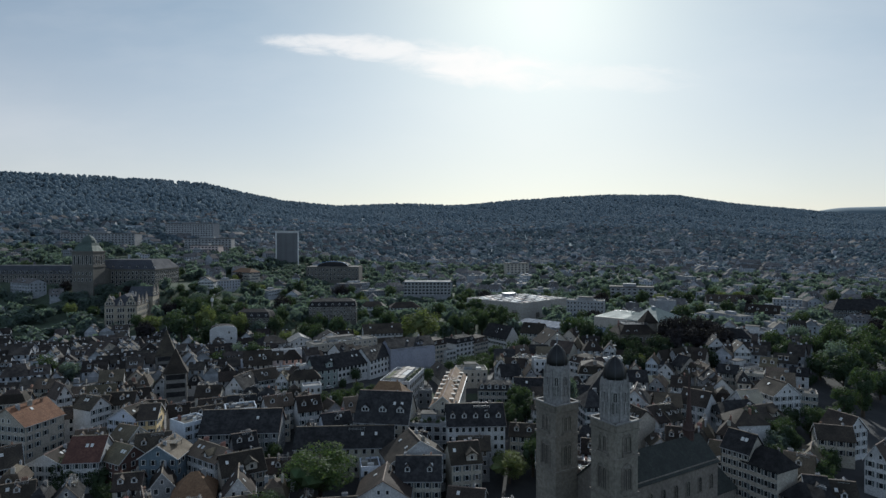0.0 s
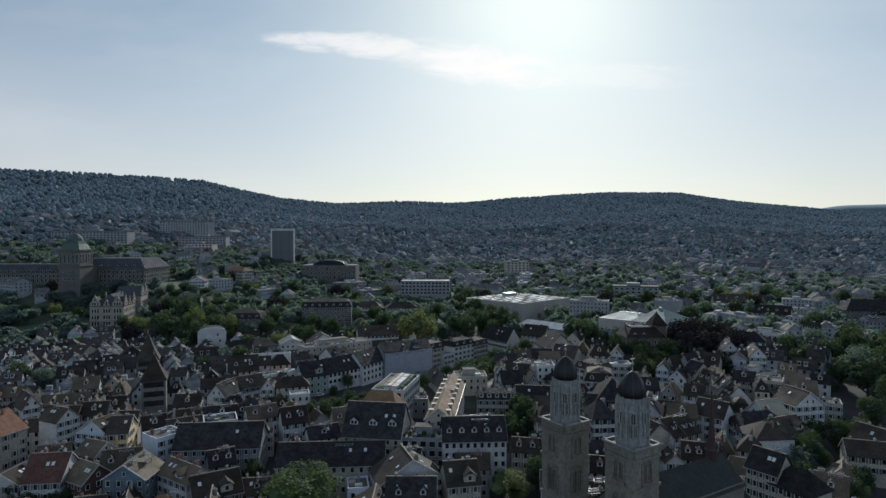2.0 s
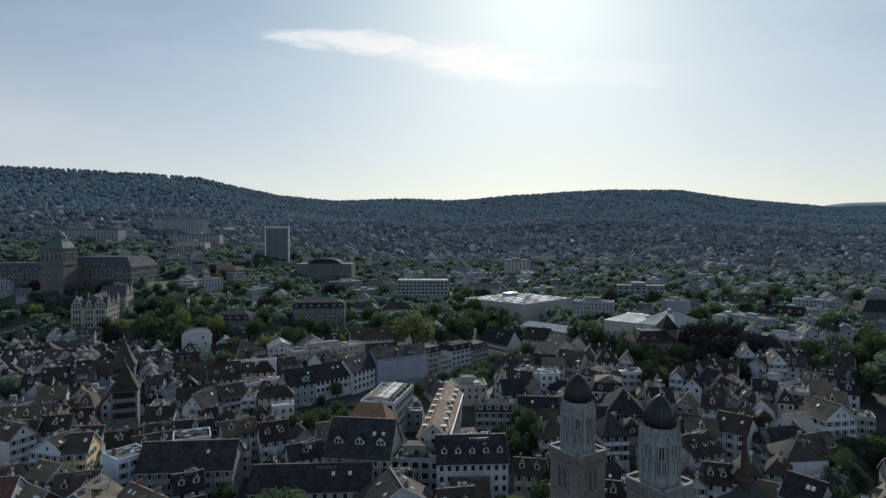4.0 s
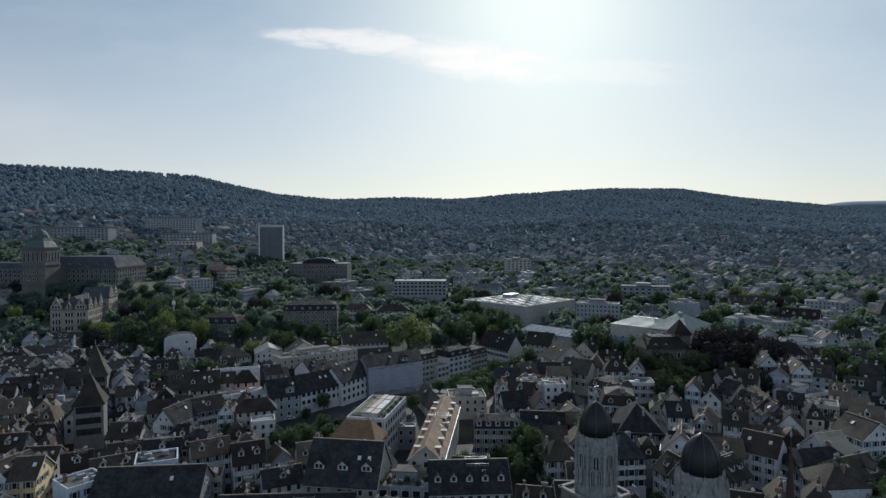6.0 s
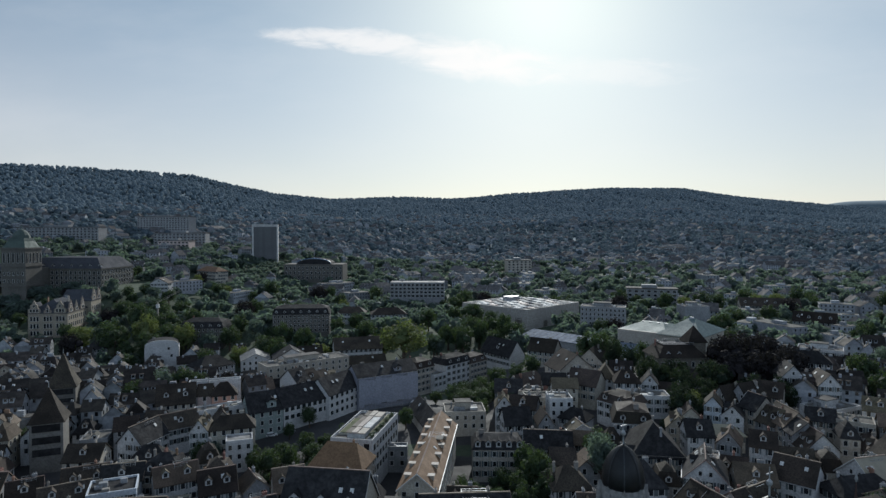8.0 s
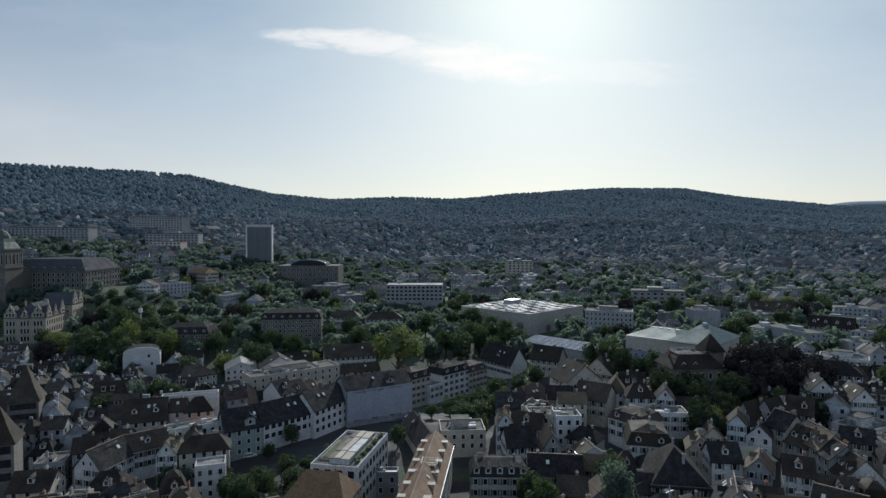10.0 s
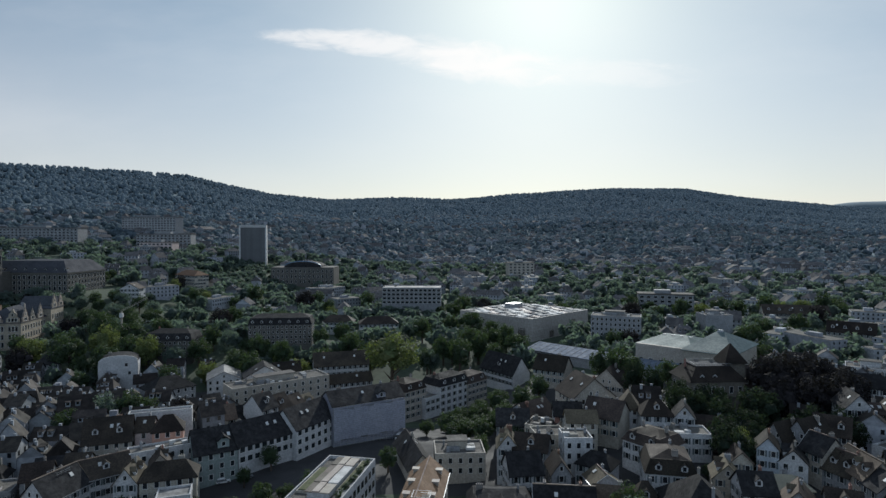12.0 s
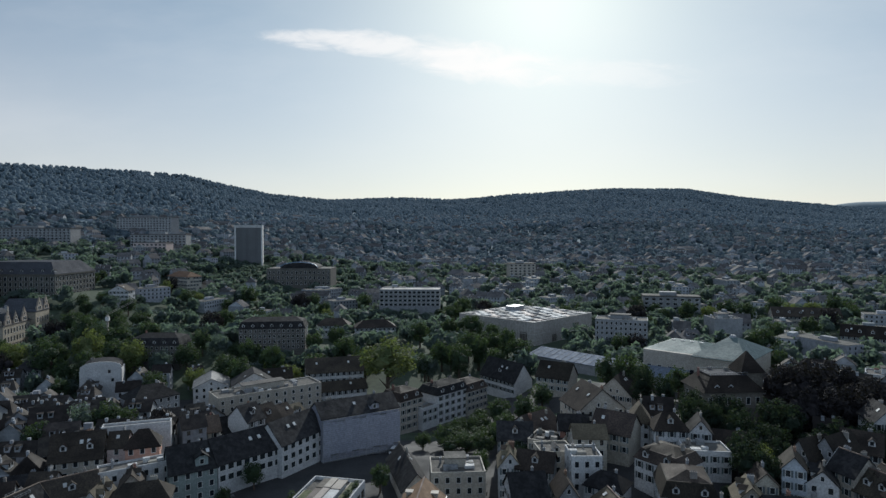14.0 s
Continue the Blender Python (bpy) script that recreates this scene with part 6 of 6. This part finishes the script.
def trunk_mesh():
    bm = bmesh.new()
    ring(bm, 8, [(.05, -.05), (.045, .2), (.035, .55), (.012, .95)])
    for i in range(6):
        a, z = i * 1.05, .3 + .07 * i
        tip = Vector((math.cos(a) * .42, math.sin(a) * .42, z + .28))
        root = Vector((0, 0, z))
        side = Vector((-math.sin(a), math.cos(a), 0)) * .016
        up = Vector((0, 0, .018))
        vs = [bm.verts.new(p) for p in (root - side - up, root + side - up, root + side + up, root - side + up)]
        t = bm.verts.new(tip)
        for q in range(4):
            bm.faces.new((vs[q], vs[(q + 1) % 4], t))
        bm.faces.new(vs[::-1])
    me = bpy.data.meshes.new("trunk")
    bm.to_mesh(me)
    bm.free()
    me.materials.append(BARK)
    return me


TRUNK = trunk_mesh()
LEAFED = {}


def tree(x, y, height, radius, leaf=None, label="", low=.22, seed=0):
    leaf = leaf or LEAF
    g = land(x, y)
    ob = base_of("tree", pose(x, y, g, 0, 0, (x * 37 + y * 11) % 360), label or "green broadleaf tree in full leaf", "tree", "trees of the town")
    fine = 6500 if y < 250 and radius > 5.5 else 2500
    key = (fine, seed % 4, leaf.name)
    if key not in LEAFED:
        me = CROWNS[fine, seed % 4].copy()
        me.materials.append(leaf)
        LEAFED[key] = me
    t = new("trunk", TRUNK)
    t.parent, t.matrix_basis = ob, Matrix.Diagonal((height * .75, height * .75, height * .8, 1))
    c = new("crown", LEAFED[key])
    mid = height * (low + (1 - low) / 2)
    c.parent, c.matrix_basis = ob, pose(0, 0, mid) @ Matrix.Diagonal((radius, radius, height * (1 - low) / 2 * 1.05, 1))
    FOOTPRINTS.append((x, y, radius * .5, radius * .5, 0))
    return ob


tree(-53.6, 183, 22, 13.4, BROAD, "large round green broadleaf tree", .2, 1)
tree(-63, 162, 17, 8, LEAF, "green broadleaf tree below the large one", .2, 2)
tree(6.8, 200, 11.5, 8, LIME, "yellow-green leafed tree beside the church", .2, 0)
tree(-49, 417, 33, 15.5, LIME, "broad light green tree above the roofs", .35, 3)
for i, (tx, ty, th, tr) in enumerate(((105, 350, 26, 9.5), (115, 355, 29, 11), (125, 360, 26, 10), (101, 338, 20, 7.5), (111, 338, 21, 8.5), (122, 342, 23, 9), (132, 349, 23, 9))):
    tree(tx, ty, th, tr, COPPERLEAF, "dark copper-leaved beech in the garden", .12, i)
for i, (tx, ty, th, tr) in enumerate(((84, 318, 14, 6), (78, 326, 18, 6), (96, 318, 13, 6), (104, 322, 15, 6), (72, 332, 16, 5), (88, 306, 11, 5), (60, 372, 20, 6), (66, 364, 18, 5), (70, 346, 17, 5.5))):
    tree(tx, ty, th, tr, YEW, "dark green dense tree in the steep garden", .1, i)
tree(75, 306, 13, 4.5, LIME, "bright green young tree by the white house", .2, 1)
for i, (tx, ty, th, tr) in enumerate(((-46, 285, 9, 4), (-52, 290, 10, 4), (-58, 284, 8, 3.5), (12, 262, 14, 5), (14, 252, 16, 5), (17, 244, 15, 5), (-8, 248, 9, 3), (34, 268, 15, 5), (15, 205, 14, 4.5), (17, 214, 13, 4))):
    tree(tx, ty, th, tr, LEAF, "green tree in a courtyard between houses", .2, i)

# Garden trees between the old houses and below the school on the terrace.
GARDENS = (
    "75 299 12 5; 73 310 16 6; 77 290 12 5; 69 338 16 6; 113 333 20 8; 115 316 14 5",
    "161 347 20 8; 154 321 18 7; 180 360 20 8; 93 331 20 8; 99 320 16 6; 171 305 20 9",
    "171 296 18 8; 163 305 16 7; 167 282 14 6; 108 227 14 6; 129 235 13 5.5; 104 222 12 5",
    "66 310 16 6; -232 292 18 7; -217 289 15 6; -228 296 18 7; -142 342 17 7; -148 338 16 7",
    "-136 344 14 6; -154 325 14 6; -92 269 10 4; -96 270 10 4; -164 274 11 4.5; 71 302 15 6",
    "82 309 13 5; 114 323 14 6; 63 306 14 6; 81 341 18 7; 67 333 18 7; 138 351 15 6",
    "128 362 17 7; -286 458 15 6; -234 456 17 7; -209 446 18 8; -201 456 18 8; -178 442 17 7",
    "-167 449 18 8; -169 471 17 7; -154 460 18 7; -144 462 14 6; -210 486 18 8; -190 476 18 8",
    "-185 421 16 7; -166 415 16 7; -246 489 16 7; -156 508 16 7; -130 487 16 7; -131 525 15 7",
    "-208 405 13 6; -178 355 12 5; -210 383 12 5; -8 471 18 6; -21 457 16 6; -32 443 15 6",
    "2 498 16 6; -94 490 16 6; -79 456 15 6; -262 500 18 9; -252 516 16 8; -268 522 16 8; -250 485 17 9",
    "-240 500 17 8; -272 541 14 7; -284 549 12 6; -260 542 14 7; -298 532 12 6; -276 506 17 8; -238 520 16 8; -246 538 14 7",
)
for i, spot in enumerate("; ".join(GARDENS).split("; ")):
    tx, ty, th, tr = map(float, spot.split())
    if clear_of(tx, ty, 1.0):
        tree(tx, ty, th, tr, YEW if 60 < tx < 135 and 295 < ty < 410 else (LEAF, LEAF, GARDEN)[i % 3], "dense green garden tree between old houses", .12, i)


def mobile_crane(x, y):
    """A small yellow crane with a raised boom behind the trees."""
    g = land(x, y)
    ob = base_of("crane", pose(x, y, g, 0, 0, 20), "small pale building crane with a slanting boom among trees", "crane")
    part("mast", box(bmesh.new(), -.5, .5, -.5, .5, 0, 22), CREAM, ob)
    part("cab", box(bmesh.new(), -1.0, 1.0, -1.2, 1.2, 18.5, 21.0), FRAME, ob)
    bm = bmesh.new()
    for v in (-.45, .45):
        box(bm, 0, 17, v - .09, v + .09, -.09, .09)
    box(bm, 0, 17, -.09, .09, .75, .93)
    for i in range(12):
        box(bm, .3 + i * 1.4, .42 + i * 1.4, -.45, .45, -.06, .06)
        box(bm, .3 + i * 1.4, .42 + i * 1.4, -.06, .06, -.06, .85)
    part("boom", bm, CREAM, ob, place=pose(0, 0, 22, 0, -28, 0))


mobile_crane(-231, 476)

for i, (tx, ty, th, tr) in enumerate(((97, 203, 11, 4.5), (103, 208, 12, 5), (92, 207, 10, 4), (110, 204, 10, 4.5), (100, 214, 10, 4.5), (116, 212, 11, 5), (108, 196, 9, 4), (-140, 178, 8, 3.5), (-133, 176, 7, 3), (-126, 180, 8, 3), (-152, 180, 8, 3.5))):
    tree(tx, ty, th, tr, LEAF, "dense garden tree between the houses", .1, i)

for i, (tx, ty, th, tr) in enumerate(((4, 256, 9, 4.5), (10, 250, 12, 4.5), (14, 257, 10, 4), (-4, 250, 8, 4), (2, 243, 9, 4), (10, 240, 13, 4.5), (-6, 240, 8, 3.5), (17, 233, 9, 3.5), (-2, 234, 7, 3),
                                       (-4, 372, 11, 6), (6, 366, 10, 5.5), (14, 374, 12, 6), (4, 380, 12, 6), (-12, 370, 10, 5), (20, 362, 9, 5), (22, 384, 12, 6))):
    tree(tx, ty, th, tr, LEAF, "leafy tree in a courtyard garden", .1, i)


def arched_hall():
    """A stone hall under a low vaulted roof with a blue rim."""
    ob = base_of("vaulted_hall", pose(-203, 760, land(-203, 760) + .5, 0, 0, 4), "stone hall with a low blue-rimmed vaulted roof", "hall")
    keep(-203, 765, 80, 50, 4)
    part("wall", box(bmesh.new(), -34, 34, -12, 20, -8, 20), STONE, ob)
    bm = bmesh.new()
    k = 12
    arc = [(math.cos(math.pi * i / k) * 20, 20 + math.sin(math.pi * i / k) * 6) for i in range(k + 1)]
    f, r = [bm.verts.new((x, -10, z)) for x, z in arc], [bm.verts.new((x, 18, z)) for x, z in arc]
    bm.faces.new(f)
    bm.faces.new(r[::-1])
    bm.faces.new((f[0], r[0], r[-1], f[-1]))
    for i in range(k):
        bm.faces.new((f[i + 1], r[i + 1], r[i], f[i]))
    part("vault", bm, SLATE, ob)
    bm = bmesh.new()
    for i in range(k):
        (x0, z0), (x1, z1) = arc[i], arc[i + 1]
        poly(bm, [(x0, -10.6, z0 + .2), (x0, -10.6, z0 + 1.1), (x1, -10.6, z1 + 1.1), (x1, -10.6, z1 + .2)])
        poly(bm, [(x0, -10.6, z0 + 1.1), (x0, -9, z0 + 1.1), (x1, -9, z1 + 1.1), (x1, -10.6, z1 + 1.1)])
    bmesh.ops.remove_doubles(bm, verts=bm.verts, dist=.01)
    part("blue_rim", bm, BLUERIM, ob, "bright blue arched rim")
    for i in range(14):
        for j in range(3):
            window_at(ob, pose(-31 + i * 4.8, -12, 3 + j * 5.6), 1.8, 3, False)


BLUERIM = material("blue_sheet", (0.10, 0.20, 0.36), rough=.4)
arched_hall()

for i, (tx, ty) in enumerate(((-262, 440), (-250, 452), (-236, 436), (-222, 446), (-212, 432), (-204, 448), (-193, 440), (-240, 470), (-220, 468))):
    tree(tx, ty, 19 + i % 4 * 2, 9 + i % 3, LEAF if i % 3 else LIME, "large broadleaf tree in the park below the terrace", .1, i)
for i, (tx, ty) in enumerate(((-150, 424), (-138, 436), (-126, 426), (-114, 438), (-102, 430), (-90, 440), (-132, 452), (-78, 452), (-66, 446))):
    tree(tx, ty, 15 + i % 4 * 2, 7 + i % 3, LEAF if i % 4 else LIME, "broadleaf tree behind the old town roofs", .1, i + 1)
for i, (tx, ty) in enumerate(((-34, 444), (-26, 456), (-16, 446), (-6, 458), (4, 450), (-12, 470), (10, 468), (58, 392), (64, 400), (52, 402))):
    tree(tx, ty, 16 + i % 4 * 2, 6 + i % 3, LEAF, "green broadleaf tree before the gallery", .1, i + 2)
for i in range(26):
    tx, ty = 150 + (i * 37 % 80), 262 + (i * 23 % 110)
    tree(tx + (ty - 262) * .35, ty, 14 + i % 5 * 2, 6 + i % 4, LEAF, "green tree on the wooded garden slope", .1, i)
for i, (tx, ty) in enumerate(((106, 233), (112, 236), (100, 238), (109, 226), (126, 242), (132, 240), (121, 247), (-124, 334), (-118, 338), (-130, 340))):
    tree(tx, ty, 11 + i % 3 * 2, 5 + i % 2, COPPERLEAF if i > 6 else LEAF, "dense garden tree between the houses", .1, i)
tree(33, 253, 21, 5.5, GARDEN, "tall pale-leaved tree above the roofs", .3, 2)
for i, (tx, ty) in enumerate(((-138, 184), (-131, 187), (-145, 188), (-120, 176), (-168, 193))):
    tree(tx, ty, 9 + i % 3, 4 + i % 2, LEAF, "green garden tree between the houses", .1, i)


def modern_block():
    """A white terraced block: roof gardens, pale sheet strips and a long glazed side."""
    g = 16.5
    ob = base_of("apartment_block", pose(-40, 270, g + 1, 0, 0, -7), "white terraced block with roof gardens and pale sheet roofs", "building")
    keep(-40, 270, 16, 31, -7)
    w, d, h = 13.5, 28, 11.0
    part("wall", box(bmesh.new(), -w / 2, w / 2, -d / 2, d / 2, -18, h), WHITE, ob)
    part("roof_deck", box(bmesh.new(), -w / 2 + .3, w / 2 - .3, -d / 2 + .3, d / 2 - .3, h + .004, h + .15), GRAVEL, ob)
    for x0, x1, y0, y1 in ((-w / 2, w / 2, -d / 2, -d / 2 + .3), (-w / 2, w / 2, d / 2 - .3, d / 2), (-w / 2, -w / 2 + .3, -d / 2 + .3, d / 2 - .3), (w / 2 - .3, w / 2, -d / 2 + .3, d / 2 - .3)):
        part("parapet", box(bmesh.new(), x0, x1, y0, y1, h + .006, h + 1.0), WHITE, ob)
    for x0, x1, y0, y1 in ((-w / 2 + .6, -2.6, -d / 2 + 5, d / 2 - 8), (3.4, w / 2 - .6, -d / 2 + 7, d / 2 - 1.5)):
        bed = part("roof_garden", box(bmesh.new(), x0, x1, y0, y1, h + .15, h + .75), CREAM, ob, "planted roof bed with a pale rim")
        part("sedum", box(bmesh.new(), x0 + .35, x1 - .35, y0 + .35, y1 - .35, h + .754, h + .95, taper=.1), SEDUM, bed)
    part("attic_wall", box(bmesh.new(), -2.4, 3.2, -d / 2 + 3, d / 2 - 4, h + .15, h + 1.7), WHITE, ob)
    for k, (x0, x1, m) in enumerate(((-2.8, -.9, DECK), (-.8, .9, LIDS), (1.0, 3.5, LIDS))):
        for q in range(4):
            v = -d / 2 + 2.5 + q * 5.6
            part("sheet_roof", box(bmesh.new(), x0, x1, v, v + 5.3, h + 1.704, h + 1.95 + .25 * (k % 2) + .12 * (q % 2)), CHALK if k == 2 and q in (1, 2) else m, ob, "tan and pale sheet roof strip")
    for i in range(9):
        window_at(ob, Matrix.Rotation(radians(90), 4, "Z") @ pose(-d / 2 + 2 + i * 3, -w / 2, 1), 2.2, 2.0, False)
        window_at(ob, Matrix.Rotation(radians(90), 4, "Z") @ pose(-d / 2 + 2 + i * 3, -w / 2, 4.6), 2.2, 2.0, False)
        window_at(ob, Matrix.Rotation(radians(90), 4, "Z") @ pose(-d / 2 + 2 + i * 3, -w / 2, 8.2), 2.2, 2.0, False)
    for i in range(4):
        for j in range(3):
            window_at(ob, pose(-5 + i * 3.3, -d / 2, 2 + j * 3.4), 1.8, 2.0, False)
    for i in range(5):
        bm = bmesh.new()
        box(bm, -.9, .9, -2.4, 2.4, h + .15, h + .8)
        part("planter", bm, GREY, ob, place=pose(5.4, -d / 2 + 4 + i * 5, 0))
        tuft = leaf_cloud(160, 200 + i).reshape(-1, 3) * np.array([1.1, 2.6, .9]) + np.array([5.4, -d / 2 + 4 + i * 5, h + 1.2])
        me = bpy.data.meshes.new("shrub")
        me.from_pydata([tuple(p) for p in tuft], [], [(3 * k, 3 * k + 1, 3 * k + 2) for k in range(len(tuft) // 3)])
        me.materials.append(LEAF)
        s = new("shrub", me)
        s.parent = ob


SEDUM = material("sedum_planting", (0.1, 0.115, 0.05), (0.06, 0.075, 0.035), rough=.95, grain=1.5, stain=.4, relief=.8)
modern_block()


def clinic(x, y, w, d, top, rz, wall, label):
    """A long institutional block on the slope, with bands of windows and a flat roof."""
    g = land(x, y)
    ob = base_of("institute", pose(x, y, g, 0, 0, rz), label, "building", "large buildings on the slope")
    keep(x, y, w, d, rz)
    h = top - g
    part("wall", box(bmesh.new(), -w / 2, w / 2, -d / 2, d / 2, -8, h), wall, ob)
    part("roof", box(bmesh.new(), -w / 2 - .5, w / 2 + .5, -d / 2 - .5, d / 2 + .5, h + .004, h + .9), GRAVEL, ob)
    part("plant_room", box(bmesh.new(), -w * .2, w * .1, -d * .2, d * .3, h + .9, h + 3.6), GREY, ob)
    n = max(3, int(w / 5))
    for j in range(max(1, int((h - 1) / 3.6))):
        for i in range(n):
            window_at(ob, pose(-w / 2 + (i + .5) * w / n, -d / 2, h - 3 - j * 3.6), 2.8, 1.9, False)


clinic(-585, 850, 110, 22, 100, 6, GREY, "long pale institute block on the slope")
clinic(-520, 1000, 90, 20, 118, -4, GREY, "grey institute block on the slope")
clinic(-430, 880, 70, 18, 92, 8, GREY, "grey institute block on the slope")
clinic(-405, 820, 40, 18, 82, 3, PINK2, "reddish institute block among the trees")
clinic(150, 640, 44, 16, 41, -10, GREY, "grey apartment block among the gardens")
clinic(40, 900, 34, 16, 55, 12, CREAM, "cream apartment block among the gardens")
clinic(330, 1190, 40, 20, 66, 4, CHALK, "bright white tower house on the far slope")


def scaffold(w, d, h):
    """Tubes, decks and a top rail in front of the netting."""
    ob = bpy.data.objects["scaffolded_house"]
    for i in range(int(w / 2.5) + 1):
        part("scaffold_tube", box(bmesh.new(), -.06, .06, -.06, .06, -3, h + 1.2), METAL, ob, place=pose(-w / 2 + i * w / int(w / 2.5), -d / 2 - .9, 0))
    for j in range(int(h / 2.2) + 1):
        part("scaffold_deck", box(bmesh.new(), -w / 2, w / 2, -d / 2 - .85, -d / 2 - .05, h - j * 2.2 - .08, h - j * 2.2), GREY, ob)
        part("guard_rail", box(bmesh.new(), -w / 2, w / 2, -d / 2 - 1.02, -d / 2 - .97, h - j * 2.2 + 1.0, h - j * 2.2 + 1.06), METAL, ob)
    n = 11
    for i in range(n):
        part("netting_sheet", box(bmesh.new(), -w / 2 + i * w / n + .02, -w / 2 + (i + 1) * w / n - .02, -d / 2 - 1.1 - .05 * (i % 2), -d / 2 - 1.06 - .05 * (i % 2), 3.2 + (i * 5 % 3) * .3, h + .5 - (i * 7 % 3) * .35), NET, ob)


scaffold(28.5, 13.0, 14.5)

for i, (tx, ty) in enumerate(((-14, 341), (-8, 345), (-2, 340), (3, 347), (-10, 352), (-4, 357), (2, 354), (6, 361), (-13, 361), (7, 318), (9, 324), (-16, 349))):
    tree(tx, ty, 7 + i % 4, 4 + i % 3 * .6, LEAF, "leafy courtyard tree between the houses", .08, i)
for i, (tx, ty) in enumerate(((-60, 258), (-55, 264), (-58, 272), (-64, 266), (-70, 274), (-76, 268), (-63, 281), (-70, 262), (-84, 276))):
    tree(tx, ty, 8 + i % 4, 4 + i % 3 * .5, LEAF, "leafy street tree before the row houses", .1, i)

# ---- old town infill ----
keep(7, 190, 18, 22)
def infill():
    """Tight rows of houses that follow the streets; the nearer ones have more parts."""
    r = random.Random(11)
    walls = [WHITE] * 6 + [CREAM] * 4 + [GREY] * 4 + [BLUEISH]
    behind, built = [], 0
    for row in range(48):
        y = 147 + row * 9.2 + (2.5 if row % 3 == 0 else 0)
        x = -400
        while x < 320:
            along = r.choice("xxy")
            w, d = (r.uniform(6.5, 12), r.uniform(7.6, 9.8)) if along == "x" else (r.uniform(5.2, 7.8), r.uniform(7.4, 9.8))
            x += w / 2
            skew = .42 * min(0, x + 40) - .5 * max(0, x - 70)
            lean = 23 * smooth(-25, -60, x) - 27 * smooth(50, 90, x)
            px, py = x + r.uniform(-1, 1), y + skew + r.uniform(-1.2, 1.2)
            kind = r.choice(["gable"] * 8 + ["hip", "flat", "mansard"])
            rise = {"gable": r.uniform(.36, .5) * d, "hip": r.uniform(3.5, 5), "flat": 0, "mansard": 5}[kind]
            top = r.choice([TILE] * 13 + [SLATE] * 6 + [BUFF] * 5) if kind != "flat" else GRAVEL
            vals = (r.uniform(6.0, 11.5), r.gauss(0, 8) + lean, r.choice(walls), r.choice([0, 0, 1, 1, 2]), r.choice([1, 2, 2, 3]), r.random() < .6)
            x += w / 2 + r.choice([-.5, 0, 0, .2, 1.2])
            if not 140 < py < 434 or not -.9 * py - 20 < px < .7 * py + 20 or not clear_of(px, py, min(w, d) * .43):
                continue
            if py < 245 and px < .56 * py:
                house(px, py, w, d, vals[0], vals[1], kind, rise, vals[2], top, along, dormers=vals[3], chimneys=vals[4], shutters=vals[5], small=py > 150)
            elif (px < -85 - .25 * (py - 262) or (px > 4 and py < 345) or px > 60 + .28 * (py - 262)) and px < .52 * py and (py < 385 or r.random() < .3):
                built += 1
                if built <= 70:
                    house(px, py, w, d, vals[0], vals[1], kind, rise, vals[2], top, along, dormers=vals[3], chimneys=1, shutters=vals[5], plain=True)
                else:
                    behind.append((px, py, w, d, vals[0], rise, radians(vals[1]) + (0 if along == "x" else math.pi / 2), .4 if kind == "hip" else 0))
                    keep(px, py, w, d, vals[1])
    town(behind, "old_town_behind", "tightly packed pale houses with brown roofs")


infill()


def park_trees():
    """Gardens and parks between the old town and the slope."""
    r = random.Random(4)
    n = 0
    while n < 105:
        y = r.uniform(330, 640)
        x = r.uniform(-.85 * y, .72 * y)
        if y < 420 and x < 60 and r.random() < .8:
            continue
        rad = r.uniform(4.5, 9)
        if not clear_of(x, y, rad * .6):
            continue
        tree(x, y, rad * r.uniform(1.9, 2.5), rad, r.choice([LEAF] * 8 + [LIME, COPPERLEAF]), "", .1, n)
        n += 1


def gaps():
    """Small trees and shrubs in back gardens."""
    r = random.Random(9)
    n = 0
    while n < 70:
        y = r.uniform(130, 400)
        x = r.uniform(-.85 * y, .72 * y)
        rad = r.uniform(2, 4)
        if not clear_of(x, y, rad * .7):
            continue
        tree(x, y, rad * r.uniform(2, 2.8), rad, LEAF, "small green garden tree between the houses", .12, n)
        n += 1


gaps()
park_trees()
build_far()

mast = base_of("radio_mast", pose(-1262, 2140, land(-1262, 2140)), "thin lattice radio mast on the wooded crest", "mast")
part("pole", ring(bmesh.new(), 6, [(1.3, -3), (.9, 45), (.35, 62)]), METAL, mast)
